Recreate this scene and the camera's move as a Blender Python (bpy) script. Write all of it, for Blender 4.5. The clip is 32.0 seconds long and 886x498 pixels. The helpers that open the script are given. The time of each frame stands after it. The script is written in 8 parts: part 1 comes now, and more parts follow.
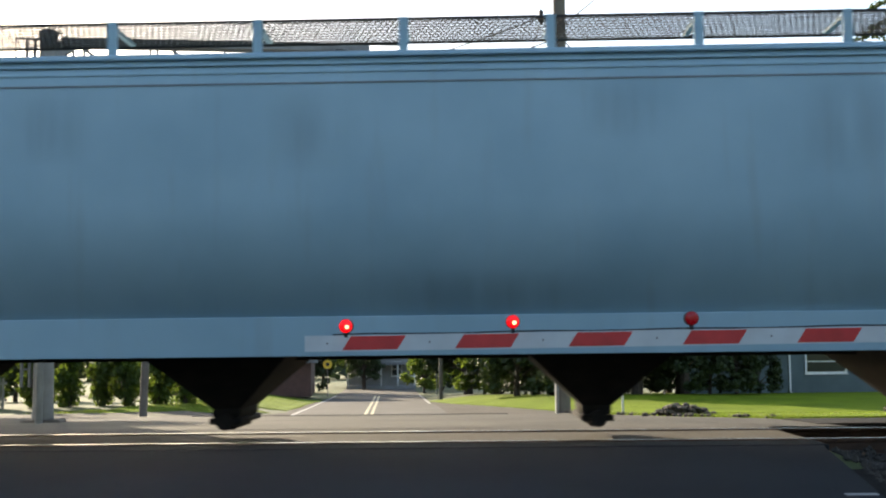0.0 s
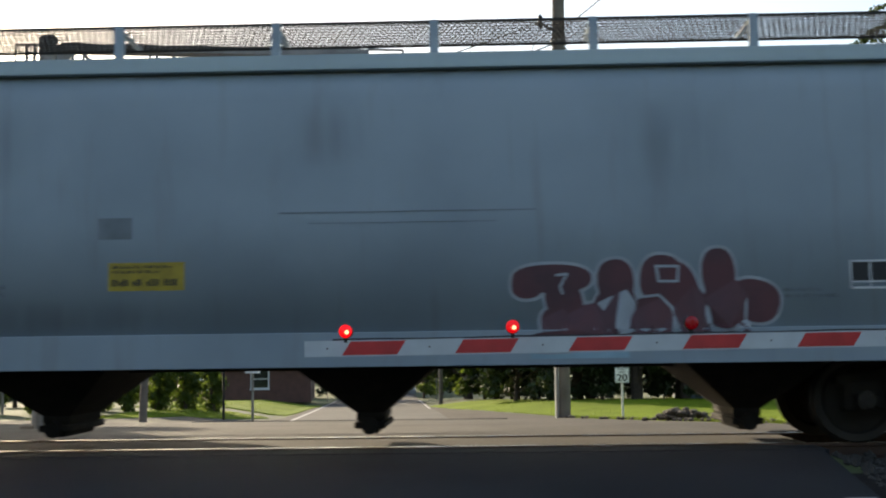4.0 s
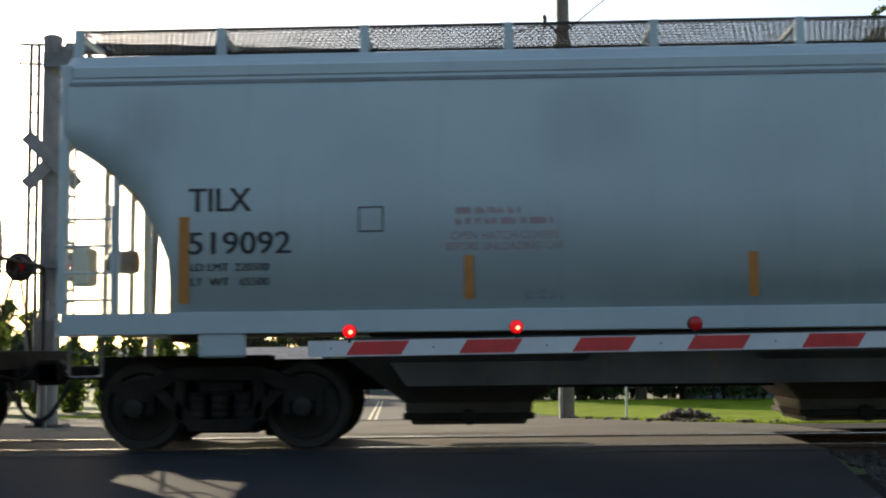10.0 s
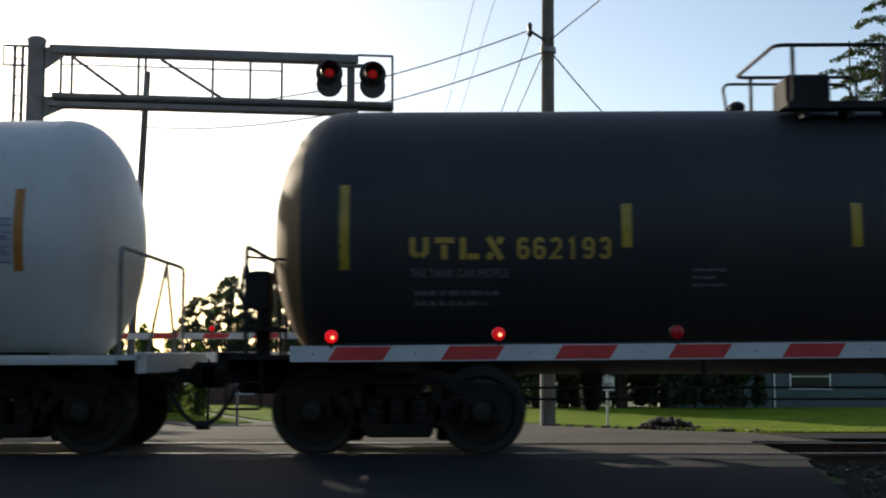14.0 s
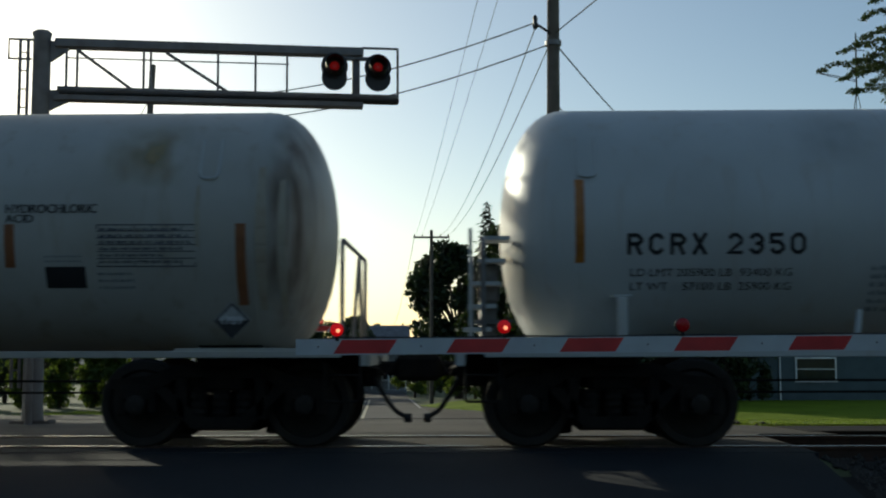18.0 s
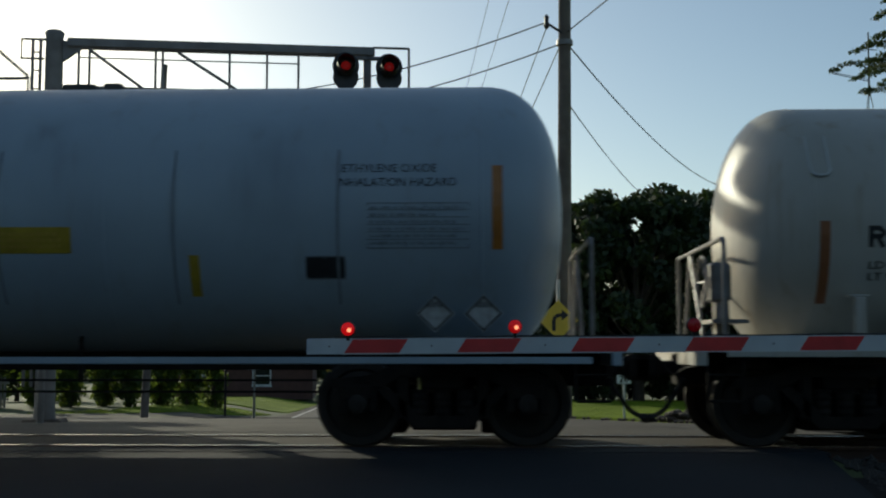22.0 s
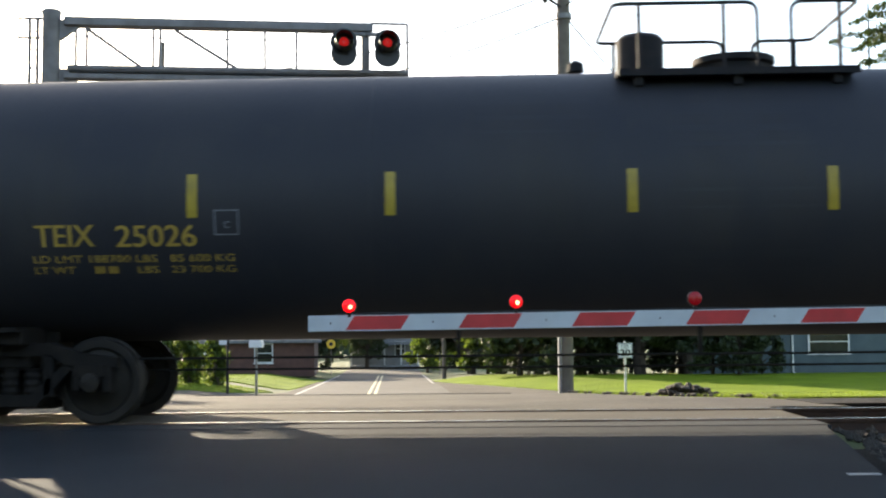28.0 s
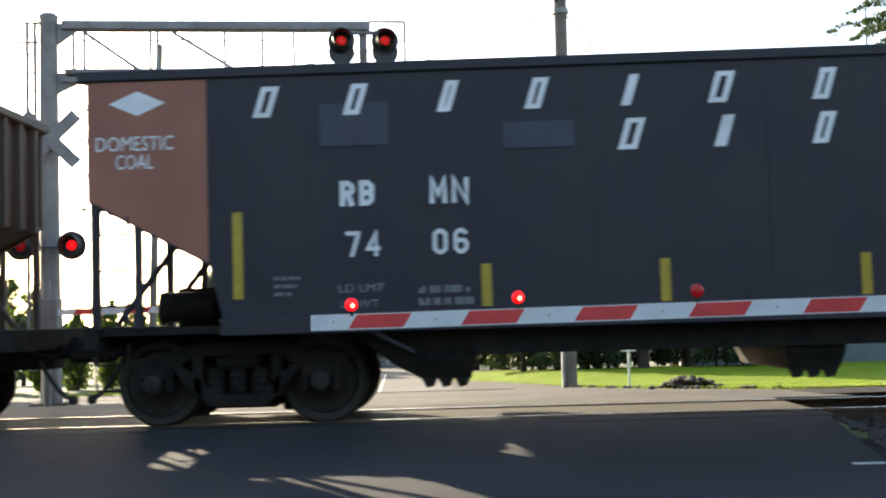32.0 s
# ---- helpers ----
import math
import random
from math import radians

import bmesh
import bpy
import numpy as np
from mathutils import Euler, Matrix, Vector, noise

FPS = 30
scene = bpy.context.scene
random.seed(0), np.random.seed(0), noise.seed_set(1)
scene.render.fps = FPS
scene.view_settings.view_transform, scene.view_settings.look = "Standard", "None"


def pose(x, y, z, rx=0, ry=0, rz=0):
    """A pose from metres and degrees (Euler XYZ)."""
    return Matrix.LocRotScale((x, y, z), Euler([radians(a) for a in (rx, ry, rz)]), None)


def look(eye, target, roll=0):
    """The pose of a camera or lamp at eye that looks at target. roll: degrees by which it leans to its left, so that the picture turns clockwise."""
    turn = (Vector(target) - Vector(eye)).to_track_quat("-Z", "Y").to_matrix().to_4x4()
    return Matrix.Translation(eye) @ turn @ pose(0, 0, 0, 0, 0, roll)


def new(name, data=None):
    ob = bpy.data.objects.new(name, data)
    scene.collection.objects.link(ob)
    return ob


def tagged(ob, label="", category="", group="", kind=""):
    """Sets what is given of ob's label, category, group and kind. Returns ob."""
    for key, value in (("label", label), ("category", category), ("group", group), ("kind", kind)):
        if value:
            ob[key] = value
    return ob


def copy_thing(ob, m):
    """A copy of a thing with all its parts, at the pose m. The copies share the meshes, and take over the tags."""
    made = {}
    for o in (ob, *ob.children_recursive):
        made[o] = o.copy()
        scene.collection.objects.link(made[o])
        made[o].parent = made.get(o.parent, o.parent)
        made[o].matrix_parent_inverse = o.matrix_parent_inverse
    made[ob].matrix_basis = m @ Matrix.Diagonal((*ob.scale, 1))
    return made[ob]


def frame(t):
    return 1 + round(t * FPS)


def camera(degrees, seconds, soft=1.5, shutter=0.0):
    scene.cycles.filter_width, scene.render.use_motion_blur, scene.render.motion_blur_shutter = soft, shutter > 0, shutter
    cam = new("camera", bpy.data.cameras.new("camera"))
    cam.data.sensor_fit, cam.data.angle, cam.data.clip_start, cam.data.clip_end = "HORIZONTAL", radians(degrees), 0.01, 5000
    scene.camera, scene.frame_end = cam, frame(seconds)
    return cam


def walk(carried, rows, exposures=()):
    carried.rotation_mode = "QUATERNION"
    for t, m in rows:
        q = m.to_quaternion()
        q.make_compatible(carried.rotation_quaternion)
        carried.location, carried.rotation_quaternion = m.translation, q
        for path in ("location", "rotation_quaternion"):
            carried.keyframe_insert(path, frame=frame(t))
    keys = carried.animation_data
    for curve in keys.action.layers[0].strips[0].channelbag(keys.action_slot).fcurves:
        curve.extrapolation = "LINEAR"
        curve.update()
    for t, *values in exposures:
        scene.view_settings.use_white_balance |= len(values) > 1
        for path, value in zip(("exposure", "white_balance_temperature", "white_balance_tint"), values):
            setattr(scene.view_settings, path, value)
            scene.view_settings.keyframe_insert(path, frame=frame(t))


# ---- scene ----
cam = camera(40.94, 32.0, soft=2.1, shutter=0.3)
PATH = [
    (0.0, 94.630, 0.630, 1.605),
    (0.5, 94.675, 0.630, 1.552),
    (1.0, 94.703, 0.630, 1.528),
    (1.5, 94.685, 0.630, 1.518),
    (2.0, 94.621, 0.630, 1.527),
    (2.5, 94.671, 0.630, 1.535),
    (3.0, 94.822, 0.630, 1.531),
    (3.5, 94.872, 0.738, 1.589),
    (5.5, 94.846, 0.673, 1.670),
    (6.0, 94.838, 0.562, 1.736),
    (6.5, 94.843, 0.588, 1.746),
    (7.0, 94.832, 0.531, 1.769),
    (7.5, 94.795, 0.628, 1.780),
    (8.0, 94.822, 0.704, 1.789),
    (8.5, 94.877, 0.633, 1.735),
    (9.0, 94.877, 0.633, 1.735),
    (9.5, 94.833, 0.619, 1.760),
    (10.0, 94.877, 0.636, 1.780),
    (10.5, 95.066, 0.632, 1.671),
    (11.0, 95.070, 0.633, 1.550),
    (11.5, 94.991, 0.574, 1.474),
    (12.0, 94.965, 0.588, 1.500),
    (12.5, 95.042, 0.547, 1.563),
    (13.0, 95.230, 0.512, 1.639),
    (13.5, 95.386, -0.043, 0.985),
    (14.0, 95.181, 0.085, 0.910),
    (14.5, 95.251, 0.050, 0.989),
    (15.0, 94.974, 0.011, 1.077),
    (15.5, 94.870, -0.055, 1.119),
    (17.5, 94.817, 0.052, 1.163),
    (18.0, 94.843, 0.126, 1.177),
    (18.5, 94.818, 0.123, 1.198),
    (19.0, 94.799, 0.076, 1.187),
    (19.5, 94.805, 0.148, 1.192),
    (20.0, 94.821, 0.237, 1.205),
    (20.5, 94.771, 0.219, 1.463),
    (21.0, 94.820, 0.172, 1.622),
    (21.5, 94.862, 0.216, 1.695),
    (22.0, 94.827, 0.010, 1.699),
    (22.5, 94.737, 0.049, 1.731),
    (23.0, 94.619, 0.198, 1.762),
    (23.5, 94.377, 0.181, 1.702),
    (24.0, 94.138, 0.218, 1.681),
    (24.5, 93.933, 0.186, 1.667),
    (25.0, 93.870, 0.223, 1.657),
    (25.5, 93.821, 0.286, 1.645),
    (26.0, 93.749, 0.335, 1.644),
    (26.5, 93.727, 0.294, 1.654),
    (28.5, 93.626, 0.721, 1.784),
    (29.0, 93.589, 0.851, 1.788),
    (29.5, 93.582, 0.962, 1.821),
    (30.0, 93.488, 1.158, 1.827),
    (30.5, 93.568, 1.253, 1.838),
    (31.0, 93.652, 1.425, 1.844),
    (31.5, 93.682, 1.577, 1.870),
    (32.0, 93.524, 1.631, 1.888),
]
EYE = (0.0, 0.0, 1.03)
EXPOSURES = [(0.0, 1.5, 7350, 10), (1.5, 1.5, 7350, 10), (3.0, 1.1, 7550, 10), (6.0, 1.2, 7450, 10), (10.0, 1.12, 7400, 10), (11.0, 0.7, 7250, 10), (12.0, 0.5, 7150, 10), (13.2, 0.5, 7050, 10),
             (14.0, 0.25, 6800, 9), (15.0, -0.15, 6350, 2), (18.0, -0.48, 6350, 0), (19.0, -0.28, 6450, 2), (20.0, 0.3, 7000, 6), (21.0, 0.0, 6600, 2), (22.0, -0.43, 6450, 0), (23.0, 0.28, 7000, 10),
             (24.5, 0.97, 7350, 10), (26.5, 0.9, 7350, 10), (28.5, 1.98, 7350, 10), (30.0, 1.98, 7350, 10), (32.0, 2.1, 7350, 10)]
walk(cam, [(t, pose(*EYE, a, b, c)) for t, a, b, c in PATH], EXPOSURES)

# ---- sky and sun: low sun beyond the track, to the left ----
SUN_AZ, SUN_EL = -34.0, 17.5
world = bpy.data.worlds.new("sky")
scene.world = world
world.use_nodes = True
wn = world.node_tree
sky_tex = wn.nodes.new("ShaderNodeTexSky")
sky_tex.sky_type, sky_tex.sun_disc = "NISHITA", False
sky_tex.sun_elevation, sky_tex.sun_rotation = radians(SUN_EL), radians(SUN_AZ)
sky_tex.air_density, sky_tex.dust_density, sky_tex.ozone_density = 0.85, 1.0, 1.0
wn.links.new(sky_tex.outputs[0], wn.nodes["Background"].inputs[0])
wn.nodes["Background"].inputs[1].default_value = 0.15
sun = new("sun", bpy.data.lights.new("sun", "SUN"))
sun.data.energy, sun.data.angle, sun.data.color = 4.0, radians(0.6), (1.0, 0.9, 0.74)
a, e = radians(SUN_AZ), radians(SUN_EL)
sun.matrix_world = look((math.sin(a) * math.cos(e) * 60, math.cos(a) * math.cos(e) * 60, math.sin(e) * 60), (0, 0, 0))


# ---- materials ----
def mix(nt, fac, c1, c2):
    n = nt.nodes.new("ShaderNodeMix")
    n.data_type = "RGBA"
    if isinstance(fac, (int, float)):
        n.inputs[0].default_value = fac
    else:
        nt.links.new(fac, n.inputs[0])
    for slot, c in ((6, c1), (7, c2)):
        if isinstance(c, tuple):
            n.inputs[slot].default_value = (*c, 1)
        else:
            nt.links.new(c, n.inputs[slot])
    return n.outputs[2]


def ramp(nt, value, lo, hi):
    n = nt.nodes.new("ShaderNodeMapRange")
    n.inputs[1].default_value, n.inputs[2].default_value = lo, hi
    nt.links.new(value, n.inputs[0])
    return n.outputs[0]


def grain(nt, scale, stretch=(1, 1, 1), detail=4, at="Object"):
    co = nt.nodes.new("ShaderNodeTexCoord")
    mp = nt.nodes.new("ShaderNodeMapping")
    mp.inputs["Scale"].default_value = stretch
    nt.links.new(co.outputs[at], mp.inputs[0])
    n = nt.nodes.new("ShaderNodeTexNoise")
    n.inputs["Scale"].default_value, n.inputs["Detail"].default_value = scale, detail
    nt.links.new(mp.outputs[0], n.inputs["Vector"])
    return n.outputs[0]


def surface(name, base, dark=None, rough=0.6, metal=0.0, scale=3.0, streak=0.0, streak_col=(0.12, 0.07, 0.04), fine=40.0, bump=0.1, vary=0.0, coat=0.0, spec=0.5):
    """Paint, metal or stone: broad stains, fine grain, and streaks that run down."""
    m = bpy.data.materials.new(name)
    m.use_nodes = True
    nt = m.node_tree
    p = nt.nodes["Principled BSDF"]
    dark = dark or tuple(c * 0.72 for c in base)
    broad = ramp(nt, grain(nt, scale, detail=5), 0.35, 0.7)
    col = mix(nt, broad, base, dark)
    if streak > 0:
        s = ramp(nt, grain(nt, 5.0, (1, 1, 0.12), 6), 0.56, 0.78)
        g = nt.nodes.new("ShaderNodeMath")
        g.operation = "MULTIPLY"
        g.inputs[1].default_value = streak
        nt.links.new(s, g.inputs[0])
        col = mix(nt, g.outputs[0], col, streak_col)
    if vary > 0:
        oi = nt.nodes.new("ShaderNodeObjectInfo")
        g = nt.nodes.new("ShaderNodeMath")
        g.operation = "MULTIPLY"
        g.inputs[1].default_value = vary
        nt.links.new(oi.outputs["Random"], g.inputs[0])
        col = mix(nt, g.outputs[0], col, tuple(c * 0.45 for c in base))
    nt.links.new(col, p.inputs["Base Color"])
    f = grain(nt, fine, detail=3)
    rr = nt.nodes.new("ShaderNodeMapRange")
    rr.inputs[3].default_value, rr.inputs[4].default_value = max(rough - 0.12, 0.02), min(rough + 0.12, 1)
    nt.links.new(f, rr.inputs[0])
    nt.links.new(rr.outputs[0], p.inputs["Roughness"])
    p.inputs["Metallic"].default_value = metal
    p.inputs["Specular IOR Level"].default_value = spec
    p.inputs["Coat Weight"].default_value = coat
    if bump > 0:
        b = nt.nodes.new("ShaderNodeBump")
        b.inputs["Strength"].default_value, b.inputs["Distance"].default_value = bump, 0.01
        nt.links.new(f, b.inputs["Height"])
        nt.links.new(b.outputs[0], p.inputs["Normal"])
    return m


def wash(name, col, dark, scale=(6, 6, 0.9), strength=0.75):
    """A thin run of rust or dirt whose edges fade out into the paint under it."""
    m = surface(name, col, dark, 0.75, scale=4, bump=0.05)
    nt = m.node_tree
    co = nt.nodes.new("ShaderNodeTexCoord")
    sp = nt.nodes.new("ShaderNodeSeparateXYZ")
    nt.links.new(co.outputs["Generated"], sp.inputs[0])

    def maths(op, a, b):
        n = nt.nodes.new("ShaderNodeMath")
        n.operation = op
        for i, v in enumerate((a, b)):
            if isinstance(v, float):
                n.inputs[i].default_value = v
            else:
                nt.links.new(v, n.inputs[i])
        return n.outputs[0]

    def middle(v):
        return maths("SUBTRACT", 1.0, maths("POWER", maths("ABSOLUTE", maths("SUBTRACT", maths("MULTIPLY", v, 2.0), 1.0), 0.0), 2.0))

    streaks = ramp(nt, grain(nt, 1.0, scale, 5), 0.3, 0.8)
    a = maths("MULTIPLY", middle(sp.outputs[0]), middle(sp.outputs[2]))
    a = maths("MULTIPLY", maths("MULTIPLY", a, streaks), strength)
    nt.links.new(a, nt.nodes["Principled BSDF"].inputs["Alpha"])
    return m


def glow(name, col, strength, base):
    m = surface(name, base, rough=0.25, bump=0)
    p = m.node_tree.nodes["Principled BSDF"]
    p.inputs["Emission Color"].default_value = (*col, 1)
    p.inputs["Emission Strength"].default_value = strength
    return m


def foliage(name, base, dark, through_light=0.45, sunny=0.35):
    m = bpy.data.materials.new(name)
    m.use_nodes = True
    nt = m.node_tree
    p = nt.nodes["Principled BSDF"]
    geo = nt.nodes.new("ShaderNodeNewGeometry")
    col = mix(nt, geo.outputs["Random Per Island"], base, dark)
    col = mix(nt, ramp(nt, grain(nt, 0.7), 0.4, 0.7), col, tuple(c * 0.6 for c in dark))
    nt.links.new(col, p.inputs["Base Color"])
    p.inputs["Roughness"].default_value = 0.6
    t = nt.nodes.new("ShaderNodeBsdfTranslucent")
    bright = mix(nt, sunny, col, (0.22, 0.30, 0.03))
    nt.links.new(bright, t.inputs[0])
    ms = nt.nodes.new("ShaderNodeMixShader")
    ms.inputs[0].default_value = through_light
    nt.links.new(p.outputs[0], ms.inputs[1])
    nt.links.new(t.outputs[0], ms.inputs[2])
    nt.links.new(ms.outputs[0], nt.nodes["Material Output"].inputs[0])
    return m


STEEL_BLUE = surface("blue_grey_paint", (0.31, 0.47, 0.545), (0.25, 0.40, 0.475), 0.5, scale=0.8, streak=0.25, streak_col=(0.24, 0.25, 0.24), bump=0.04)
STEEL_GREY = surface("grey_paint", (0.32, 0.385, 0.43), (0.26, 0.315, 0.355), 0.5, scale=0.7, streak=0.35, streak_col=(0.22, 0.21, 0.19), bump=0.04)
PALE_GREEN = surface("pale_grey_paint", (0.42, 0.50, 0.51), (0.36, 0.43, 0.45), 0.5, scale=0.6, streak=0.2, streak_col=(0.27, 0.27, 0.24), bump=0.04)
SLOPE_BLUE = surface("dusty_slope_sheet", (0.42, 0.38, 0.29), (0.31, 0.23, 0.13), 0.75, scale=1.5, streak=0.5, streak_col=(0.22, 0.14, 0.07))
SLOPE_TAN = surface("tan_dusted_slope_sheet", (0.36, 0.25, 0.11), (0.24, 0.14, 0.06), 0.8, scale=2.2, streak=0.6, streak_col=(0.12, 0.07, 0.03))
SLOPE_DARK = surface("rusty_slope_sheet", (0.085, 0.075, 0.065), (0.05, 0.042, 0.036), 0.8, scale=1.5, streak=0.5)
TANK_BLACK = surface("black_tank_paint", (0.024, 0.025, 0.031), (0.034, 0.033, 0.036), 0.55, scale=0.9, streak=0.3, streak_col=(0.045, 0.04, 0.037), bump=0.03, spec=0.35)
# Dust tan with warm sun glow put into the colour.
TANK_HEAD = surface("sunlit_dusty_tank_end", (0.27, 0.155, 0.055), (0.17, 0.10, 0.04), 0.7, scale=1.3, streak=0.5, streak_col=(0.03, 0.025, 0.02), bump=0.05)
TANK_WHITE = surface("white_tank_paint", (0.54, 0.56, 0.55), (0.45, 0.46, 0.44), 0.42, scale=0.7, streak=0.35, streak_col=(0.38, 0.31, 0.22), bump=0.03)
TANK_GREY = surface("pale_blue_tank_paint", (0.34, 0.41, 0.465), (0.28, 0.335, 0.385), 0.45, scale=0.7, streak=0.4, streak_col=(0.25, 0.25, 0.25), bump=0.03)
TANK_DIRTY = surface("stained_white_tank_paint", (0.47, 0.46, 0.42), (0.38, 0.355, 0.30), 0.5, scale=0.8, streak=0.55, streak_col=(0.28, 0.20, 0.11), bump=0.03)
MAROON = surface("maroon_band_paint", (0.098, 0.034, 0.030), (0.072, 0.027, 0.025), 0.65, scale=1.2, streak=0.4, streak_col=(0.055, 0.035, 0.03), spec=0.3)
COAL_BLACK = surface("black_hopper_paint", (0.025, 0.025, 0.033), (0.034, 0.033, 0.039), 0.6, scale=0.9, streak=0.4, streak_col=(0.03, 0.026, 0.024), spec=0.3)
COAL_BROWN = surface("rust_red_panel_paint", (0.32, 0.115, 0.07), (0.25, 0.09, 0.06), 0.6, scale=1.2, streak=0.3)
OLD_HOPPER = surface("weathered_hopper_paint", (0.06, 0.055, 0.05), (0.1, 0.08, 0.06), 0.75, scale=1.0, streak=0.5)
RUNNING_GEAR = surface("grimy_cast_steel", (0.013, 0.012, 0.011), (0.024, 0.02, 0.017), 0.85, metal=0.0, scale=4, bump=0.3, spec=0.15)
WHEEL_STEEL = surface("dull_wheel_steel", (0.018, 0.016, 0.014), (0.03, 0.024, 0.02), 0.6, metal=0.4, scale=6, bump=0.2)
TREAD_STEEL = surface("polished_tread", (0.45, 0.44, 0.42), rough=0.25, metal=1.0, scale=8, bump=0.05)
RUBBER = surface("black_hose_rubber", (0.012, 0.012, 0.012), rough=0.7)
GRATE_STEEL = surface("dark_grating_steel", (0.035, 0.038, 0.042), (0.055, 0.05, 0.045), 0.9, scale=3, spec=0.15)
RAIL_GREY = surface("galvanised_rail", (0.20, 0.20, 0.20), (0.13, 0.12, 0.115), 0.5, metal=0.5, scale=5)
BLACK_PIPE = surface("black_handrail_paint", (0.018, 0.018, 0.02), (0.03, 0.025, 0.024), 0.8, scale=6, spec=0.2)
LETTER_BLACK = surface("black_stencil_paint", (0.02, 0.02, 0.022), rough=0.6, bump=0)
PLACARD_WHITE = surface("grimy_placard", (0.40, 0.40, 0.385), (0.28, 0.27, 0.25), 0.7, scale=12, bump=0)
LETTER_WHITE = surface("white_stencil_paint", (0.72, 0.73, 0.74), (0.6, 0.6, 0.6), 0.6, bump=0)
LETTER_FADED = surface("faded_white_stencil", (0.21, 0.215, 0.23), rough=0.6, bump=0)
LETTER_YELLOW = surface("dull_yellow_stencil", (0.50, 0.33, 0.06), (0.40, 0.25, 0.04), 0.6, bump=0)
LETTER_RED = surface("faded_red_stencil", (0.38, 0.23, 0.23), rough=0.7, bump=0)
TABLE_BLUE = surface("faded_blue_print", (0.33, 0.36, 0.42), (0.28, 0.31, 0.37), 0.6, scale=6, bump=0)
LETTER_DIM = surface("dim_grey_stencil", (0.12, 0.135, 0.155), rough=0.7, bump=0)
LETTER_GREY = surface("faded_grey_stencil", (0.22, 0.25, 0.27), rough=0.7, bump=0)
DOME_GREY = surface("weathered_dome_paint", (0.24, 0.27, 0.29), (0.14, 0.14, 0.13), 0.6, scale=3, streak=0.6, streak_col=(0.10, 0.07, 0.05), bump=0.1)
STRIPE_ORANGE = surface("orange_reflective_strip", (0.44, 0.165, 0.025), (0.33, 0.12, 0.02), 0.35, scale=9, bump=0)
STRIPE_RUST = surface("browned_reflective_strip", (0.30, 0.115, 0.045), (0.22, 0.085, 0.035), 0.4, scale=9, bump=0)
STRIPE_YELLOW = surface("yellow_reflective_strip", (0.44, 0.31, 0.03), (0.33, 0.23, 0.025), 0.35, scale=9, bump=0)
SPRAY_MAROON = surface("maroon_spray_paint", (0.115, 0.032, 0.040), (0.075, 0.028, 0.036), 0.5, scale=4, bump=0)
SPRAY_PALE = surface("pale_spray_outline", (0.40, 0.43, 0.46), rough=0.5, bump=0)
SPRAY_DARK = surface("dark_violet_spray", (0.09, 0.05, 0.09), rough=0.5, bump=0)
RUST = surface("rust_patch", (0.30, 0.15, 0.06), (0.2, 0.09, 0.03), 0.8, scale=8, bump=0.2)
RUST_THIN = surface("thin_rust_wash", (0.44, 0.40, 0.32), (0.38, 0.31, 0.22), 0.6, scale=5, bump=0.05)
WASH_TAN = wash("tan_rust_wash", (0.46, 0.36, 0.17), (0.36, 0.26, 0.12), (4, 4, 0.5), 0.8)
WASH_RUST = wash("brown_rust_wash", (0.20, 0.10, 0.05), (0.13, 0.06, 0.03), (7, 7, 0.6), 0.24)
WASH_HEAD = wash("heavy_rust_wash", (0.22, 0.11, 0.05), (0.12, 0.06, 0.03), (5, 5, 1.2), 0.9)
WASH_GRIME = wash("grey_grime_wash", (0.10, 0.095, 0.09), (0.06, 0.055, 0.05), (5, 5, 0.5), 0.22)
WASH_DUST = wash("pale_dust_wash", (0.14, 0.125, 0.105), (0.10, 0.09, 0.075), (2, 2, 0.4), 0.35)
ARM_WHITE = surface("white_reflective_sheet", (0.62, 0.66, 0.68), (0.55, 0.58, 0.6), 0.35, scale=6, bump=0.02)
ARM_RED = surface("red_reflective_sheet", (0.68, 0.05, 0.055), (0.54, 0.04, 0.045), 0.35, scale=6, bump=0.02)
SIGNAL_GREY = surface("silver_signal_paint", (0.19, 0.185, 0.185), (0.13, 0.12, 0.118), 0.55, metal=0.1, scale=4)
SIGNAL_BLACK = surface("black_signal_paint", (0.015, 0.015, 0.016), rough=0.5, scale=4)
LAMP_BRIGHT = glow("lit_red_lamp", (1.0, 0.006, 0.012), 0.5, (0.25, 0.006, 0.01))
LAMP_SPOT = glow("lamp_filament", (1.0, 0.30, 0.16), 2.2, (0.6, 0.2, 0.1))
LAMP_DIM = glow("dim_red_lens", (1.0, 0.01, 0.03), 0.03, (0.16, 0.008, 0.012))
LAMP_FAINT = glow("faint_red_lens", (1.0, 0.03, 0.03), 0.10, (0.28, 0.012, 0.015))
LAMP_MID = glow("glowing_red_lens", (1.0, 0.008, 0.015), 0.30, (0.2, 0.006, 0.01))
# Near asphalt is darker and bluer than the road beyond the track.
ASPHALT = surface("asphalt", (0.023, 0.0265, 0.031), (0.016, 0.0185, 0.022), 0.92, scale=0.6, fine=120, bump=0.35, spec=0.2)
ROAD_GREY = surface("pale_asphalt", (0.098, 0.092, 0.084), (0.075, 0.070, 0.064), 0.95, scale=0.4, fine=90, bump=0.3, spec=0.2)
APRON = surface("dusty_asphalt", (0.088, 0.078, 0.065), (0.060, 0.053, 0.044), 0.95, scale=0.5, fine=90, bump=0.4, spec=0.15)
ROAD_LINE = surface("worn_white_line", (0.40, 0.39, 0.37), (0.22, 0.21, 0.2), 0.7, scale=5, bump=0.1)
ROAD_YELLOW = surface("worn_yellow_line", (0.48, 0.43, 0.28), (0.3, 0.27, 0.18), 0.7, scale=5, bump=0.1)
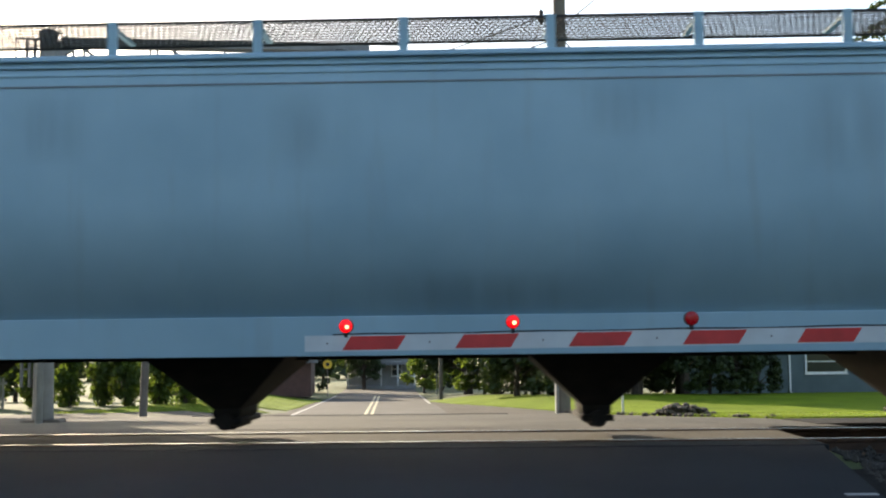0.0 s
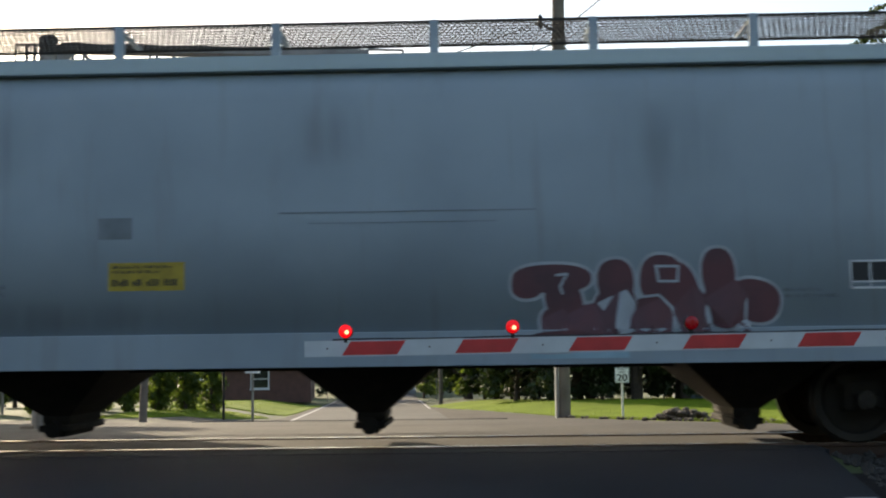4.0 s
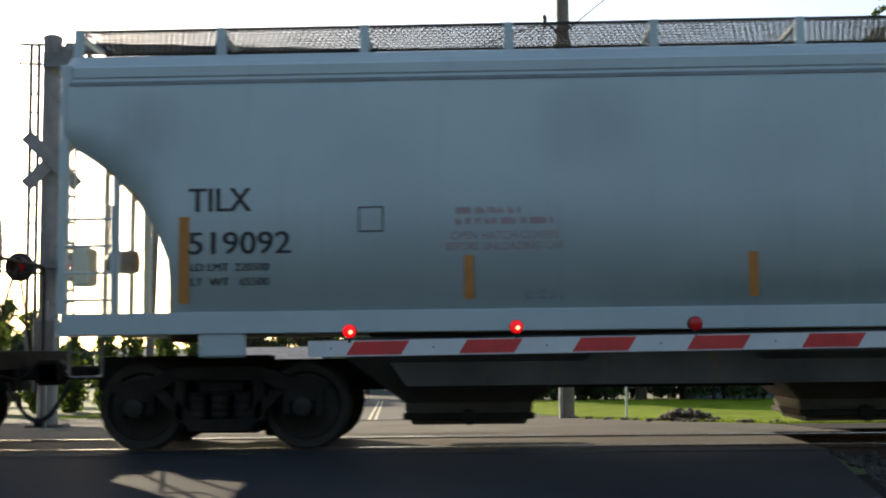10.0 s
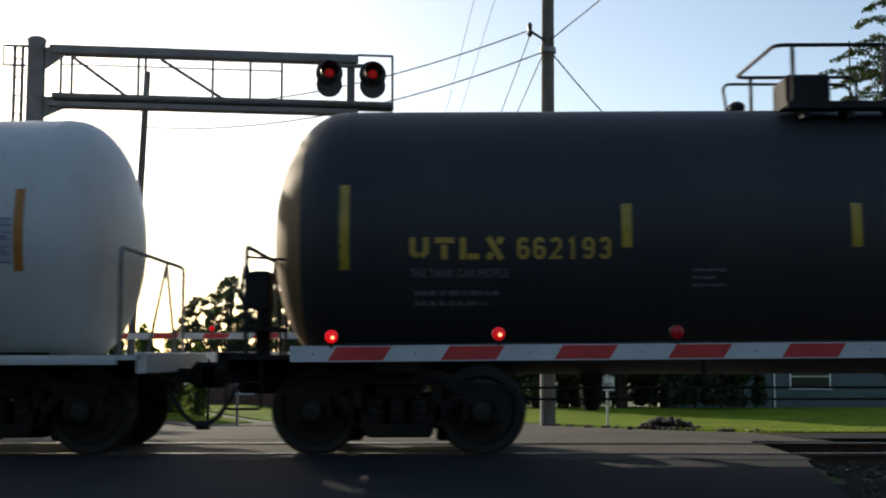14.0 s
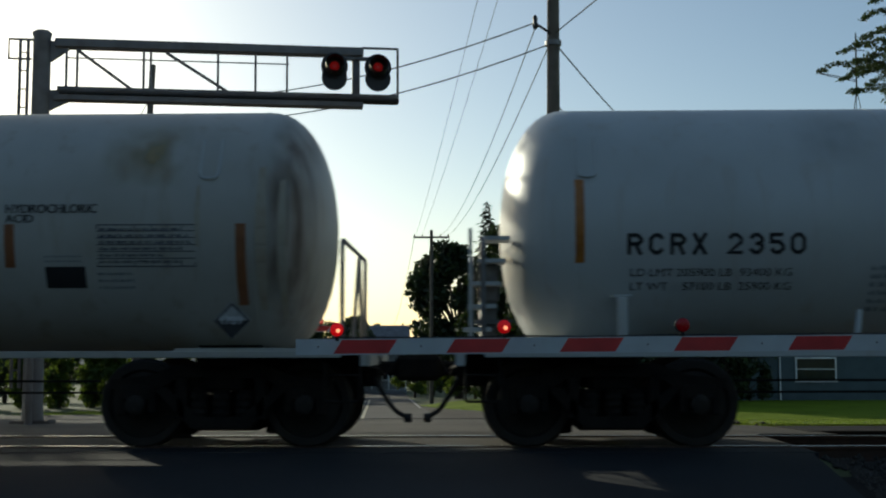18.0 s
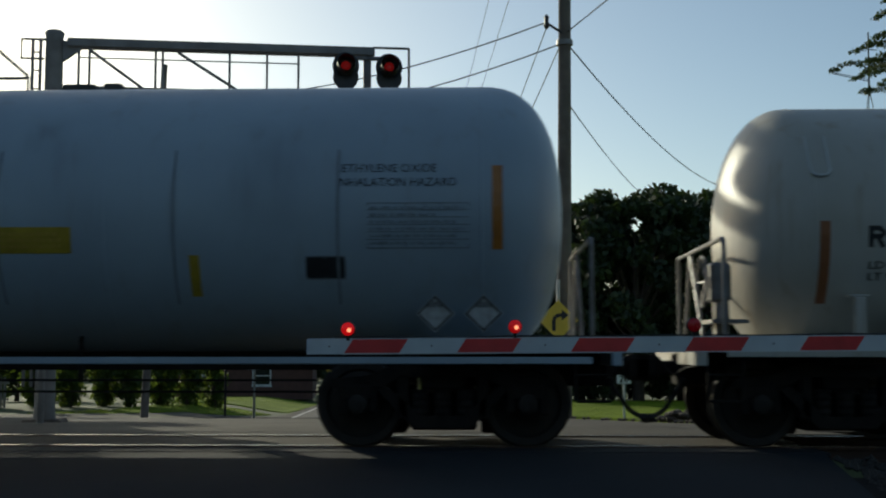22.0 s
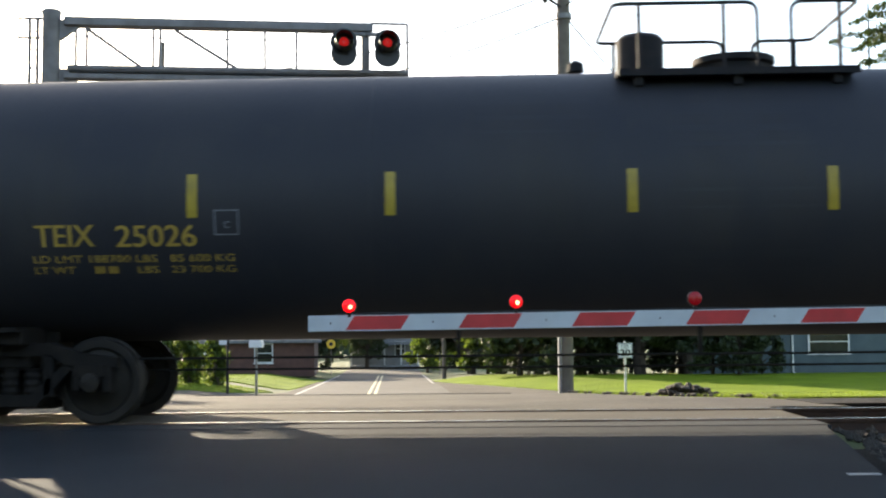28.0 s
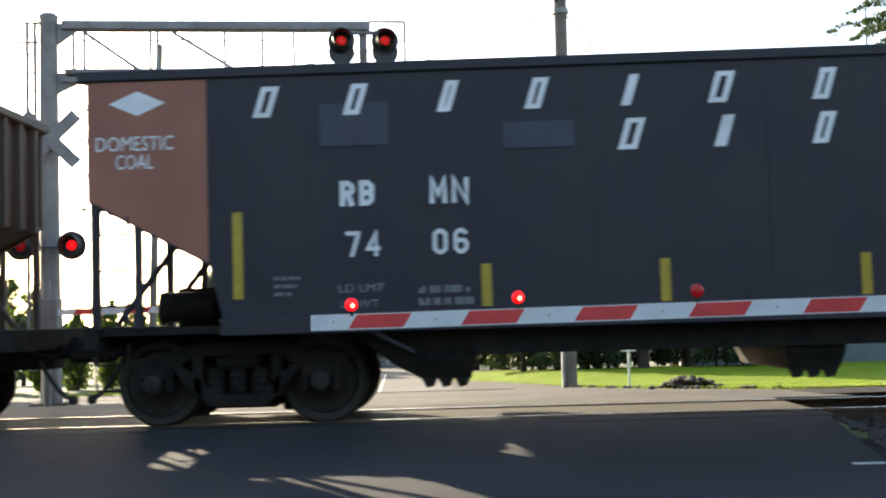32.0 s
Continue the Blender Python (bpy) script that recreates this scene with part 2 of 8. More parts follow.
BALLAST = surface("ballast_stone", (0.10, 0.09, 0.08), (0.05, 0.045, 0.042), 0.95, scale=9, fine=30, bump=0.8, vary=0.6)
TIE_WOOD = surface("creosoted_tie", (0.05, 0.038, 0.03), rough=0.9, scale=6, bump=0.5)
RAIL_RUST = surface("rusty_rail", (0.085, 0.045, 0.03), (0.05, 0.03, 0.022), 0.8, metal=0.3, scale=8, bump=0.3)
FLANGE_RUBBER = surface("black_flangeway_rubber", (0.018, 0.018, 0.018), rough=0.85, scale=6)
GRASS = surface("mown_grass", (0.16, 0.225, 0.012), (0.105, 0.155, 0.008), 0.95, scale=0.35, fine=25, bump=0.6, spec=0.08)
MEADOW = surface("rough_grass", (0.085, 0.11, 0.03), (0.06, 0.075, 0.025), 0.95, scale=0.15, fine=20, bump=0.6)
POLE_WOOD = surface("weathered_pole_wood", (0.145, 0.122, 0.102), (0.09, 0.076, 0.064), 0.9, scale=3, streak=0.4, streak_col=(0.08, 0.06, 0.05), bump=0.5)
WIRE = surface("black_wire", (0.02, 0.02, 0.02), rough=0.6)
SIGN_YELLOW = surface("yellow_sign_sheet", (0.75, 0.52, 0.05), (0.62, 0.42, 0.04), 0.4, bump=0)
SIGN_WHITE = surface("white_sign_sheet", (0.75, 0.76, 0.76), (0.62, 0.63, 0.63), 0.4, bump=0)
BARK = surface("bark", (0.07, 0.052, 0.04), (0.04, 0.03, 0.024), 0.95, scale=6, bump=0.6)
LEAF = foliage("broad_leaf", (0.085, 0.13, 0.02), (0.035, 0.065, 0.012))
LEAF_DARK = foliage("dark_leaf", (0.035, 0.06, 0.014), (0.014, 0.028, 0.008), 0.22, 0.1)
LEAF_SPRAY = foliage("spray_leaf", (0.05, 0.085, 0.016), (0.02, 0.04, 0.01), 0.3, 0.2)
# Leaf colour lightened and greyed, with the distant haze put into it.
LEAF_HAZE = foliage("haze_tinted_leaf", (0.075, 0.105, 0.055), (0.035, 0.055, 0.028), 0.42, 0.15)
LEAF_BRIGHT = foliage("bright_leaf", (0.12, 0.17, 0.025), (0.06, 0.10, 0.015), 0.5)
NEEDLE = foliage("needle", (0.03, 0.055, 0.02), (0.012, 0.025, 0.01), 0.12, 0.1)
SIDING_BLUE = surface("slate_blue_siding", (0.078, 0.112, 0.122), (0.06, 0.088, 0.097), 0.7, scale=1, bump=0.1)
SIDING_GREY = surface("grey_siding", (0.26, 0.26, 0.26), (0.2, 0.2, 0.2), 0.7, scale=1, bump=0.1)
BRICK_RED = surface("red_brown_wall", (0.13, 0.062, 0.047), (0.09, 0.045, 0.036), 0.85, scale=2, fine=20, bump=0.3)
ROOF_GREY = surface("grey_shingle", (0.20, 0.20, 0.21), (0.13, 0.13, 0.135), 0.85, scale=2, fine=14, bump=0.5)
TRIM_WHITE = surface("white_trim", (0.74, 0.74, 0.72), rough=0.6, scale=3, bump=0.05)
WINDOW_GLASS = surface("dark_window_glass", (0.02, 0.025, 0.03), rough=0.08, scale=2, bump=0)
CONDUIT = surface("pale_conduit", (0.5, 0.5, 0.47), (0.38, 0.37, 0.34), 0.6, scale=5)
DIRT = surface("dark_cinder_dirt", (0.020, 0.018, 0.016), (0.011, 0.010, 0.009), 0.95, scale=2, fine=30, bump=0.7, spec=0.1)
HEAP = surface("dark_fieldstone", (0.10, 0.078, 0.062), (0.05, 0.04, 0.034), 0.9, scale=12, bump=0.5, vary=0.5)
STONE = surface("grey_fieldstone", (0.22, 0.20, 0.18), (0.12, 0.11, 0.10), 0.9, scale=5, bump=0.6, vary=0.5)
FENCE_WOOD = surface("grey_fence_wood", (0.30, 0.27, 0.23), (0.2, 0.18, 0.15), 0.9, scale=3, bump=0.4, vary=0.3)


# ---- mesh building ----
class Shape:
    """Collects boxes, tubes, lathed and extruded forms into one mesh."""

    def __init__(self):
        self.v, self.f = [], []

    def add(self, verts, faces):
        n = len(self.v)
        self.v += [tuple(p) for p in verts]
        self.f += [tuple(i + n for i in q) for q in faces]
        return self

    def box(self, x0, x1, y0, y1, z0, z1, bevel=0.0):
        bm = bmesh.new()
        bmesh.ops.create_cube(bm, size=1, matrix=Matrix.LocRotScale(((x0 + x1) / 2, (y0 + y1) / 2, (z0 + z1) / 2), None, (abs(x1 - x0), abs(y1 - y0), abs(z1 - z0))))
        if bevel > 0:
            bmesh.ops.bevel(bm, geom=bm.edges[:], offset=bevel, segments=1, affect="EDGES")
        bm.verts.index_update()
        self.add([v.co for v in bm.verts], [[v.index for v in q.verts] for q in bm.faces])
        bm.free()
        return self

    def prism(self, outline, y0, y1):
        """An outline in x and z, run from y0 to y1."""
        n = len(outline)
        self.add([(x, y0, z) for x, z in outline] + [(x, y1, z) for x, z in outline],
                 [tuple(range(n)), tuple(range(2 * n - 1, n - 1, -1))] + [((i + 1) % n, i, i + n, (i + 1) % n + n) for i in range(n)])
        return self

    def tube(self, pts, r, seg=7, ends=True):
        pts = [Vector(p) for p in pts]
        rings = []
        side = None
        for i, p in enumerate(pts):
            d = (pts[min(i + 1, len(pts) - 1)] - pts[max(i - 1, 0)]).normalized()
            if side is None:
                side = d.orthogonal().normalized()
            side = (side - d * side.dot(d)).normalized()
            up = d.cross(side)
            rr = r[i] if isinstance(r, (list, tuple)) else r
            rings.append([p + (side * math.cos(k * math.tau / seg) + up * math.sin(k * math.tau / seg)) * rr for k in range(seg)])
        vs = [q for ring in rings for q in ring]
        fs = [(i * seg + k, i * seg + (k + 1) % seg, (i + 1) * seg + (k + 1) % seg, (i + 1) * seg + k) for i in range(len(pts) - 1) for k in range(seg)]
        if ends:
            fs += [tuple(range(seg - 1, -1, -1)), tuple(range(len(vs) - seg, len(vs)))]
        return self.add(vs, fs)

    def lathe(self, profile, centre, axis="X", seg=32, caps=True):
        """Pairs of place along the axis and radius, turned about it."""
        c = Vector(centre)
        vs, fs = [], []
        for s, r in profile:
            for k in range(seg):
                a = k * math.tau / seg
                u, w = r * math.cos(a), r * math.sin(a)
                vs.append(c + Vector({"X": (s, u, w), "Y": (w, s, u), "Z": (u, w, s)}[axis]))
        for i in range(len(profile) - 1):
            for k in range(seg):
                fs.append((i * seg + k, (i + 1) * seg + k, (i + 1) * seg + (k + 1) % seg, i * seg + (k + 1) % seg))
        if caps:
            fs += [tuple(range(seg)), tuple(range(len(vs) - 1, len(vs) - seg - 1, -1))]
        return self.add(vs, fs)

    def mesh(self, name, material, smooth=35):
        me = bpy.data.meshes.new(name)
        me.from_pydata(self.v, [], self.f)
        bm = bmesh.new()
        bm.from_mesh(me)
        bmesh.ops.recalc_face_normals(bm, faces=bm.faces[:])
        bm.to_mesh(me)
        bm.free()
        me.materials.append(material)
        if smooth:
            me.polygons.foreach_set("use_smooth", [True] * len(me.polygons))
            me.set_sharp_from_angle(angle=radians(smooth))
        return me


def part(name, shape, material, parent, label="", smooth=35):
    """Links a shape as one mesh under a thing or a part."""
    me = shape if isinstance(shape, bpy.types.Mesh) else shape.mesh(name, material, smooth)
    ob = new(name, me)
    ob.parent = parent
    if label:
        ob["label"] = label
    return ob


def thing(name, label, category, m=None, group="", kind=""):
    ob = new(name)
    ob.empty_display_size = 0.2
    if m is not None:
        ob.matrix_basis = m
    return tagged(ob, label, category, group, kind)


def single(name, shape, material, label="", category="", kind="", group="", m=None, smooth=35):
    ob = new(name, shape.mesh(name, material, smooth))
    if m is not None:
        ob.matrix_basis = m
    return tagged(ob, label, category, group, kind)


def rounded(pts, r=0.12, n=4):
    """A polyline with its inner corners rounded."""
    pts = [Vector(p) for p in pts]
    out = [pts[0]]
    for a, b, c in zip(pts, pts[1:], pts[2:]):
        d0, d1 = (a - b), (c - b)
        k = min(r, d0.length * 0.45, d1.length * 0.45)
        p0, p1 = b + d0.normalized() * k, b + d1.normalized() * k
        out += [p0.lerp(b, t).lerp(b.lerp(p1, t), t) for t in (i / n for i in range(n + 1))]
    return out + [pts[-1]]


# ---- the ground: level at the crossing, falling away beyond it ----
PROFILE = [(-400, -1.2), (-60, -0.6), (-5, -0.42), (4, -0.30), (9, -0.13), (12.2, -0.03), (15.2, -0.03), (18, -0.1), (21, -0.25), (27, -0.52),
           (40, -1.4), (48, -1.82), (70, -2.38), (100, -3.05), (200, -4.3), (500, -6.0), (3000, -6.0)]


LAWN_PROFILE = [(17, -0.10), (20, -0.36), (24, -0.50), (30, -0.77), (40, -1.37), (48, -1.80), (55, -1.80), (62, -1.69), (70, -1.97), (100, -2.9), (200, -4.3), (3000, -6.0)]
EDGE = [(15.2, 4.6), (17, 4.4), (18, 4.1), (20, 3.3), (22, 2.9), (26, 2.1), (30, 2.4), (43, 4.2), (53, 3.6), (61, 0.9), (75, -2.98), (100, -4.0)]
YARD_PROFILE = [(34, -0.98), (42, -1.25), (50, -1.34), (60, -1.62), (80, -2.15), (110, -3.0), (200, -4.3), (3000, -6.0)]


def ground_z(x, y):
    z = float(np.interp(y, [p[0] for p in PROFILE], [p[1] for p in PROFILE]))
    if y > 17:
        edge = float(np.interp(y, [p[0] for p in EDGE], [p[1] for p in EDGE]))
        w = max(0.0, min(1.0, (x - edge) / 3.0))
        z += w * (float(np.interp(y, [p[0] for p in LAWN_PROFILE], [p[1] for p in LAWN_PROFILE])) - z)
    if y > 34:
        w = max(0.0, min(1.0, (-5.2 - 0.0743 * y - x) / 3.0))
        z += w * (float(np.interp(y, [p[0] for p in YARD_PROFILE], [p[1] for p in YARD_PROFILE])) - z)
    off = max(0.0, min(1.0, (x - 3.5) / 0.8)) + max(0.0, min(1.0, (-20.0 - x) / 0.8))
    near = max(0.0, min(1.0, (y - 8.0) / 1.5, (17.5 - y) / 1.5))
    return z - 0.27 * off * near + 0.05 * (noise.noise((x * 0.09, y * 0.09, 0)) if y > 40 else 0)


def road_x(y):
    return -0.86 - 0.0743 * y


def between(rows):
    return lambda y: float(np.interp(y, [r[0] for r in rows], [r[1] for r in rows]))


def sheet(name, left, right, ys, lift, material, nx=8, label="", category="", kind="structure"):
    """A strip of ground from left(y) to right(y), laid on the ground with a skirt."""
    s = Shape()
    vs, fs = [], []
    for y in ys:
        a, b = left(y), right(y)
        vs += [(a + (b - a) * i / nx, y, ground_z(a + (b - a) * i / nx if y > 17.5 else min(a + (b - a) * i / nx, 3.4), y) + lift) for i in range(nx + 1)]
    for j in range(len(ys) - 1):
        for i in range(nx):
            k = j * (nx + 1) + i
            fs.append((k, k + 1, k + nx + 2, k + nx + 1))
    s.add(vs, fs)
    n = len(vs)
    low = [(x, y, z - 0.12) for x, y, z in vs]
    rim = [j * (nx + 1) for j in range(len(ys))] + [(len(ys) - 1) * (nx + 1) + i for i in range(1, nx + 1)] + [j * (nx + 1) + nx for j in range(len(ys) - 2, -1, -1)] + [i for i in range(nx - 1, 0, -1)]
    m = len(rim)
    s.add([vs[i] for i in rim] + [low[i] for i in rim], [(i, (i + 1) % m, (i + 1) % m + m, i + m) for i in range(m)])
    return single(name, s, material, label, category, kind)


def frange(a, b, step):
    n = max(1, int(round((b - a) / step)))
    return [a + (b - a) * i / n for i in range(n + 1)]


xs = [-900, -400, -200, -120, -80] + frange(-60, -22, 2.0) + frange(-20, 24, 1.0) + frange(26, 60, 2.0) + [80, 120, 200, 400, 900]
xs = sorted(set(xs + [-20.8, -20, 3.5, 4.3]))
ys = sorted(set([-400, -150, -60, -25, -5, 4, 8, 8.75, 9.5, 10.5, 12.2, 15.2, 16, 16.75, 17.5, 18, 21, 24, 27] + frange(30, 100, 2.5) + [110, 125, 150, 200, 300, 500, 900, 3000]))
s = Shape()
s.add([(x, y, ground_z(x, y) - 0.03) for y in ys for x in xs],
      [(j * len(xs) + i, j * len(xs) + i + 1, (j + 1) * len(xs) + i + 1, (j + 1) * len(xs) + i) for j in range(len(ys) - 1) for i in range(len(xs) - 1)])
single("ground", s, MEADOW, "rough summer grass falling gently away from the track", "ground", "structure")

near_right = between([(-60, 2.7), (6, 2.72), (9, 3.0), (11, 3.3), (12.0, 3.45), (12.2, 3.5)])
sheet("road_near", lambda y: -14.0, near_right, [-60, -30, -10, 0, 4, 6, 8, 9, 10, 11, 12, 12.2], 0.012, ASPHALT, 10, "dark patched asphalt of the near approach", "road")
lawn_edge = between(EDGE)
apron_left = between([(15.2, -30), (38, -26), (41, -13), (48, -9.6), (55, -8.9), (75, -10.3)])
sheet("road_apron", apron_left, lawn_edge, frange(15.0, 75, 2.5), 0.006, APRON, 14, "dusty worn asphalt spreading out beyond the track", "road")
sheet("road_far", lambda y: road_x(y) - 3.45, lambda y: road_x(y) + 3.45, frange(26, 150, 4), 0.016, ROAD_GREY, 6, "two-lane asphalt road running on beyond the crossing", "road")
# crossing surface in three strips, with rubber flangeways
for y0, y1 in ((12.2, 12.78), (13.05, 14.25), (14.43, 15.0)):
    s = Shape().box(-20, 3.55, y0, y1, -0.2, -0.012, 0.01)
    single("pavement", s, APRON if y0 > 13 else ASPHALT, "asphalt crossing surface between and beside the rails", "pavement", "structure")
for y0 in (12.90, 14.215):
    single("trim", Shape().box(-20, 3.55, y0, y0 + 0.09, -0.2, -0.045), FLANGE_RUBBER, "black rubber flangeway strip along the rail", "flangeway", "structure")
sheet("road_shoulder", lambda y: near_right(y) - 0.1, lambda y: 16.0, [-40, -20, -5, 0, 4, 6, 7, 8, 8.75, 9.5, 10.5], 0.004, DIRT, 12, "dark cinder shoulder beside the asphalt", "shoulder")
sheet("road_shoulder", lambda y: 4.4, lambda y: 40.0, [15.6, 16, 16.75, 17.3, 17.55], 0.01, DIRT, 20, "dark cinder strip beyond the ballast", "shoulder")
# markings
for off, y0, y1, mat, what in ((-3.3, 33, 95, ROAD_LINE, "white edge line"), (-0.14, 40, 92, ROAD_YELLOW, "pale yellow centre line"), (0.14, 40, 92, ROAD_YELLOW, "pale yellow centre line"), (3.3, 70, 95, ROAD_LINE, "white edge line")):
    sheet("trim", lambda y, o=off: road_x(y) + o - 0.07, lambda y, o=off: road_x(y) + o + 0.07, frange(y0, y1, 4), 0.021, mat, 1, what + " worn on the asphalt", "road marking")
sheet("trim", lambda y: 2.74, lambda y: 2.98, [9.02, 9.10], 0.017, ROAD_LINE, 1, "short worn white mark near the road edge", "road marking")
# mown lawns
sheet("lawn", lambda y: lawn_edge(y) + 0.02, lambda y: 46.0, frange(17.5, 76, 1), 0.025, GRASS, 40, "mown sunlit lawn beside the road", "lawn")
sheet("lawn", between([(42, -13.2), (46, -14), (54, -14)]), between([(42, -12.9), (46, -10.4), (54, -9.4)]), frange(42, 54, 2), 0.02, GRASS, 6, "strip of mown grass beside the road", "lawn")
sheet("lawn", between([(58, -17), (80, -20)]), between([(58, -9.3), (80, -10.4)]), frange(58, 80, 2), 0.022, GRASS, 10, "mown sunlit lawn beside the road", "lawn")
# grass blades on the lawn edges
rng = np.random.default_rng(5)
s = Shape()
for i in range(80000):
    if i % 5:
        y = 17.2 + 51 * rng.random() ** 1.4
        x = lawn_edge(y) + rng.random() ** 1.3 * (4 + 0.36 * y)
    elif i % 10:
        y = 42 + 12 * rng.random()
        x = float(np.interp(y, [42, 46, 54], [-12.9, -10.4, -9.4])) - rng.random() * 3.4
    else:
        y = 58 + 22 * rng.random()
        x = -9.3 - 0.05 * (y - 58) - rng.random() * 8
    z, h, w, a = ground_z(x, y) - 0.005, 0.015 + 0.03 * rng.random(), 0.009 + 0.011 * rng.random(), rng.random() * 6.28
    dx, dy = math.cos(a) * w, math.sin(a) * w
    lx, ly = (rng.random() - 0.5) * 0.08, (rng.random() - 0.5) * 0.08
    s.add([(x - dx, y - dy, z), (x + dx, y + dy, z), (x + lx, y + ly, z + h + 0.03)], [(0, 1, 2)])
single("grass", s, foliage("grass_blade", (0.18, 0.24, 0.03), (0.12, 0.17, 0.022), 0.5), "tufts of grass along the lawn edges", "grass", "stuff", smooth=0)


# ---- the track ----
def rail_shape(y):
    sec = [(-0.07, -0.17), (0.07, -0.17), (0.07, -0.155), (0.012, -0.13), (0.012, -0.045), (0.036, -0.035), (0.036, -0.006), (0.028, 0), (-0.028, 0), (-0.036, -0.006), (-0.036, -0.035), (-0.012, -0.045), (-0.012, -0.13), (-0.07, -0.155)]
    s = Shape()
    n = len(sec)
    s.add([(x, y + a, b) for x in (-70.0, 70.0) for a, b in sec], [((i + 1) % n, i, i + n, (i + 1) % n + n) for i in range(n)] + [tuple(range(n)), tuple(range(2 * n - 1, n - 1, -1))])
    return s


for y in (12.847, 14.353):
    rail = single("rail", rail_shape(y), RAIL_RUST, "rusty steel rail with a worn bright head", "rail", "structure")
    part("railhead", Shape().box(-70, 70, y - 0.026, y + 0.026, -0.004, 0.0025), TREAD_STEEL, rail, "polished running surface")
s = Shape()
for x0, x1 in ((3.6, 70), (-70, -20.1)):
    n0 = len(s.v)
    s.prism([(x0, -0.36), (x1, -0.36), (x1, -0.16), (x0, -0.16)], 12.0, 15.2)
    s.add([(x0, 10.6, -0.42), (x1, 10.6, -0.42), (x1, 12.0, -0.16), (x0, 12.0, -0.16)], [(0, 1, 2, 3)])
    s.add([(x0, 15.2, -0.16), (x1, 15.2, -0.16), (x1, 16.8, -0.42), (x0, 16.8, -0.42)], [(0, 1, 2, 3)])
single("ballast_bed", s, BALLAST, "dark crushed-stone bed under the track", "ballast", "structure")
tie = Shape().box(-0.11, 0.11, 12.3, 14.9, -0.33, -0.13, 0.01).mesh("tie", TIE_WOOD)
for i in range(60):
    x = (3.95 + 0.55 * i) if i < 36 else (-20.5 - 0.55 * (i - 36))
    ob = tagged(new("tie", tie), "dark creosoted timber tie bedded in ballast", "railway tie", "ties under the rails", "structure")
    ob.location = (x, 0, 0)
s = Shape()
for i in range(2600):
    x = 3.15 + 5.5 * rng.random() ** 1.4
    y = 8.2 + 4.2 * rng.random()
    if x < near_right(y) + 0.1:
        continue
    r = 0.018 + 0.03 * rng.random()
    z = max(ground_z(x, y) - 0.02, (-0.42 + (y - 10.6) * 0.186) if y > 10.6 else -1) + r * 0.3
    q = rng.random(3) * 0.6 + 0.7
    s.add([(x + r * q[0], y, z), (x - r, y + r * 0.3, z), (x, y + r * q[1], z + 0.2 * r), (x + 0.2 * r, y - r, z), (x, y, z + r * q[2]), (x, y, z - r)],
          [(0, 2, 4), (2, 1, 4), (1, 3, 4), (3, 0, 4), (2, 0, 5), (1, 2, 5), (3, 1, 5), (0, 3, 5)])
single("gravel", s, surface("dark_gravel", (0.055, 0.05, 0.044), (0.03, 0.027, 0.024), 0.95, scale=30), "loose crushed stones beside the road edge", "gravel", "stuff", smooth=0)


# ---- gate arm before the track ----
def lamp(parent, x, y, z, r, lens, spot=False):
    lp = part("lamp", Shape().lathe([(-0.035, 0.6 * r), (-0.03, r), (0.03, r), (0.045, 0.7 * r)], (x, y, z), "Y", 18), SIGNAL_BLACK, parent, "small round black lamp housing")
    part("lens", Shape().lathe([(-0.050, 0.35 * r), (-0.046, 0.7 * r), (-0.036, 0.93 * r)], (x, y, z), "Y", 18), lens, lp, "red glass lens")
    if spot:
        part("filament", Shape().lathe([(-0.060, 0.10 * r), (-0.056, 0.28 * r), (-0.05, 0.3 * r)], (x + 0.2 * r, y, z - 0.15 * r), "Y", 10), LAMP_SPOT, lp, "bright glowing core")
    part("bracket", Shape().box(x - 0.012, x + 0.012, y - 0.02, y + 0.02, z - r - 0.03, z - 0.8 * r), SIGNAL_BLACK, lp)
    return lp


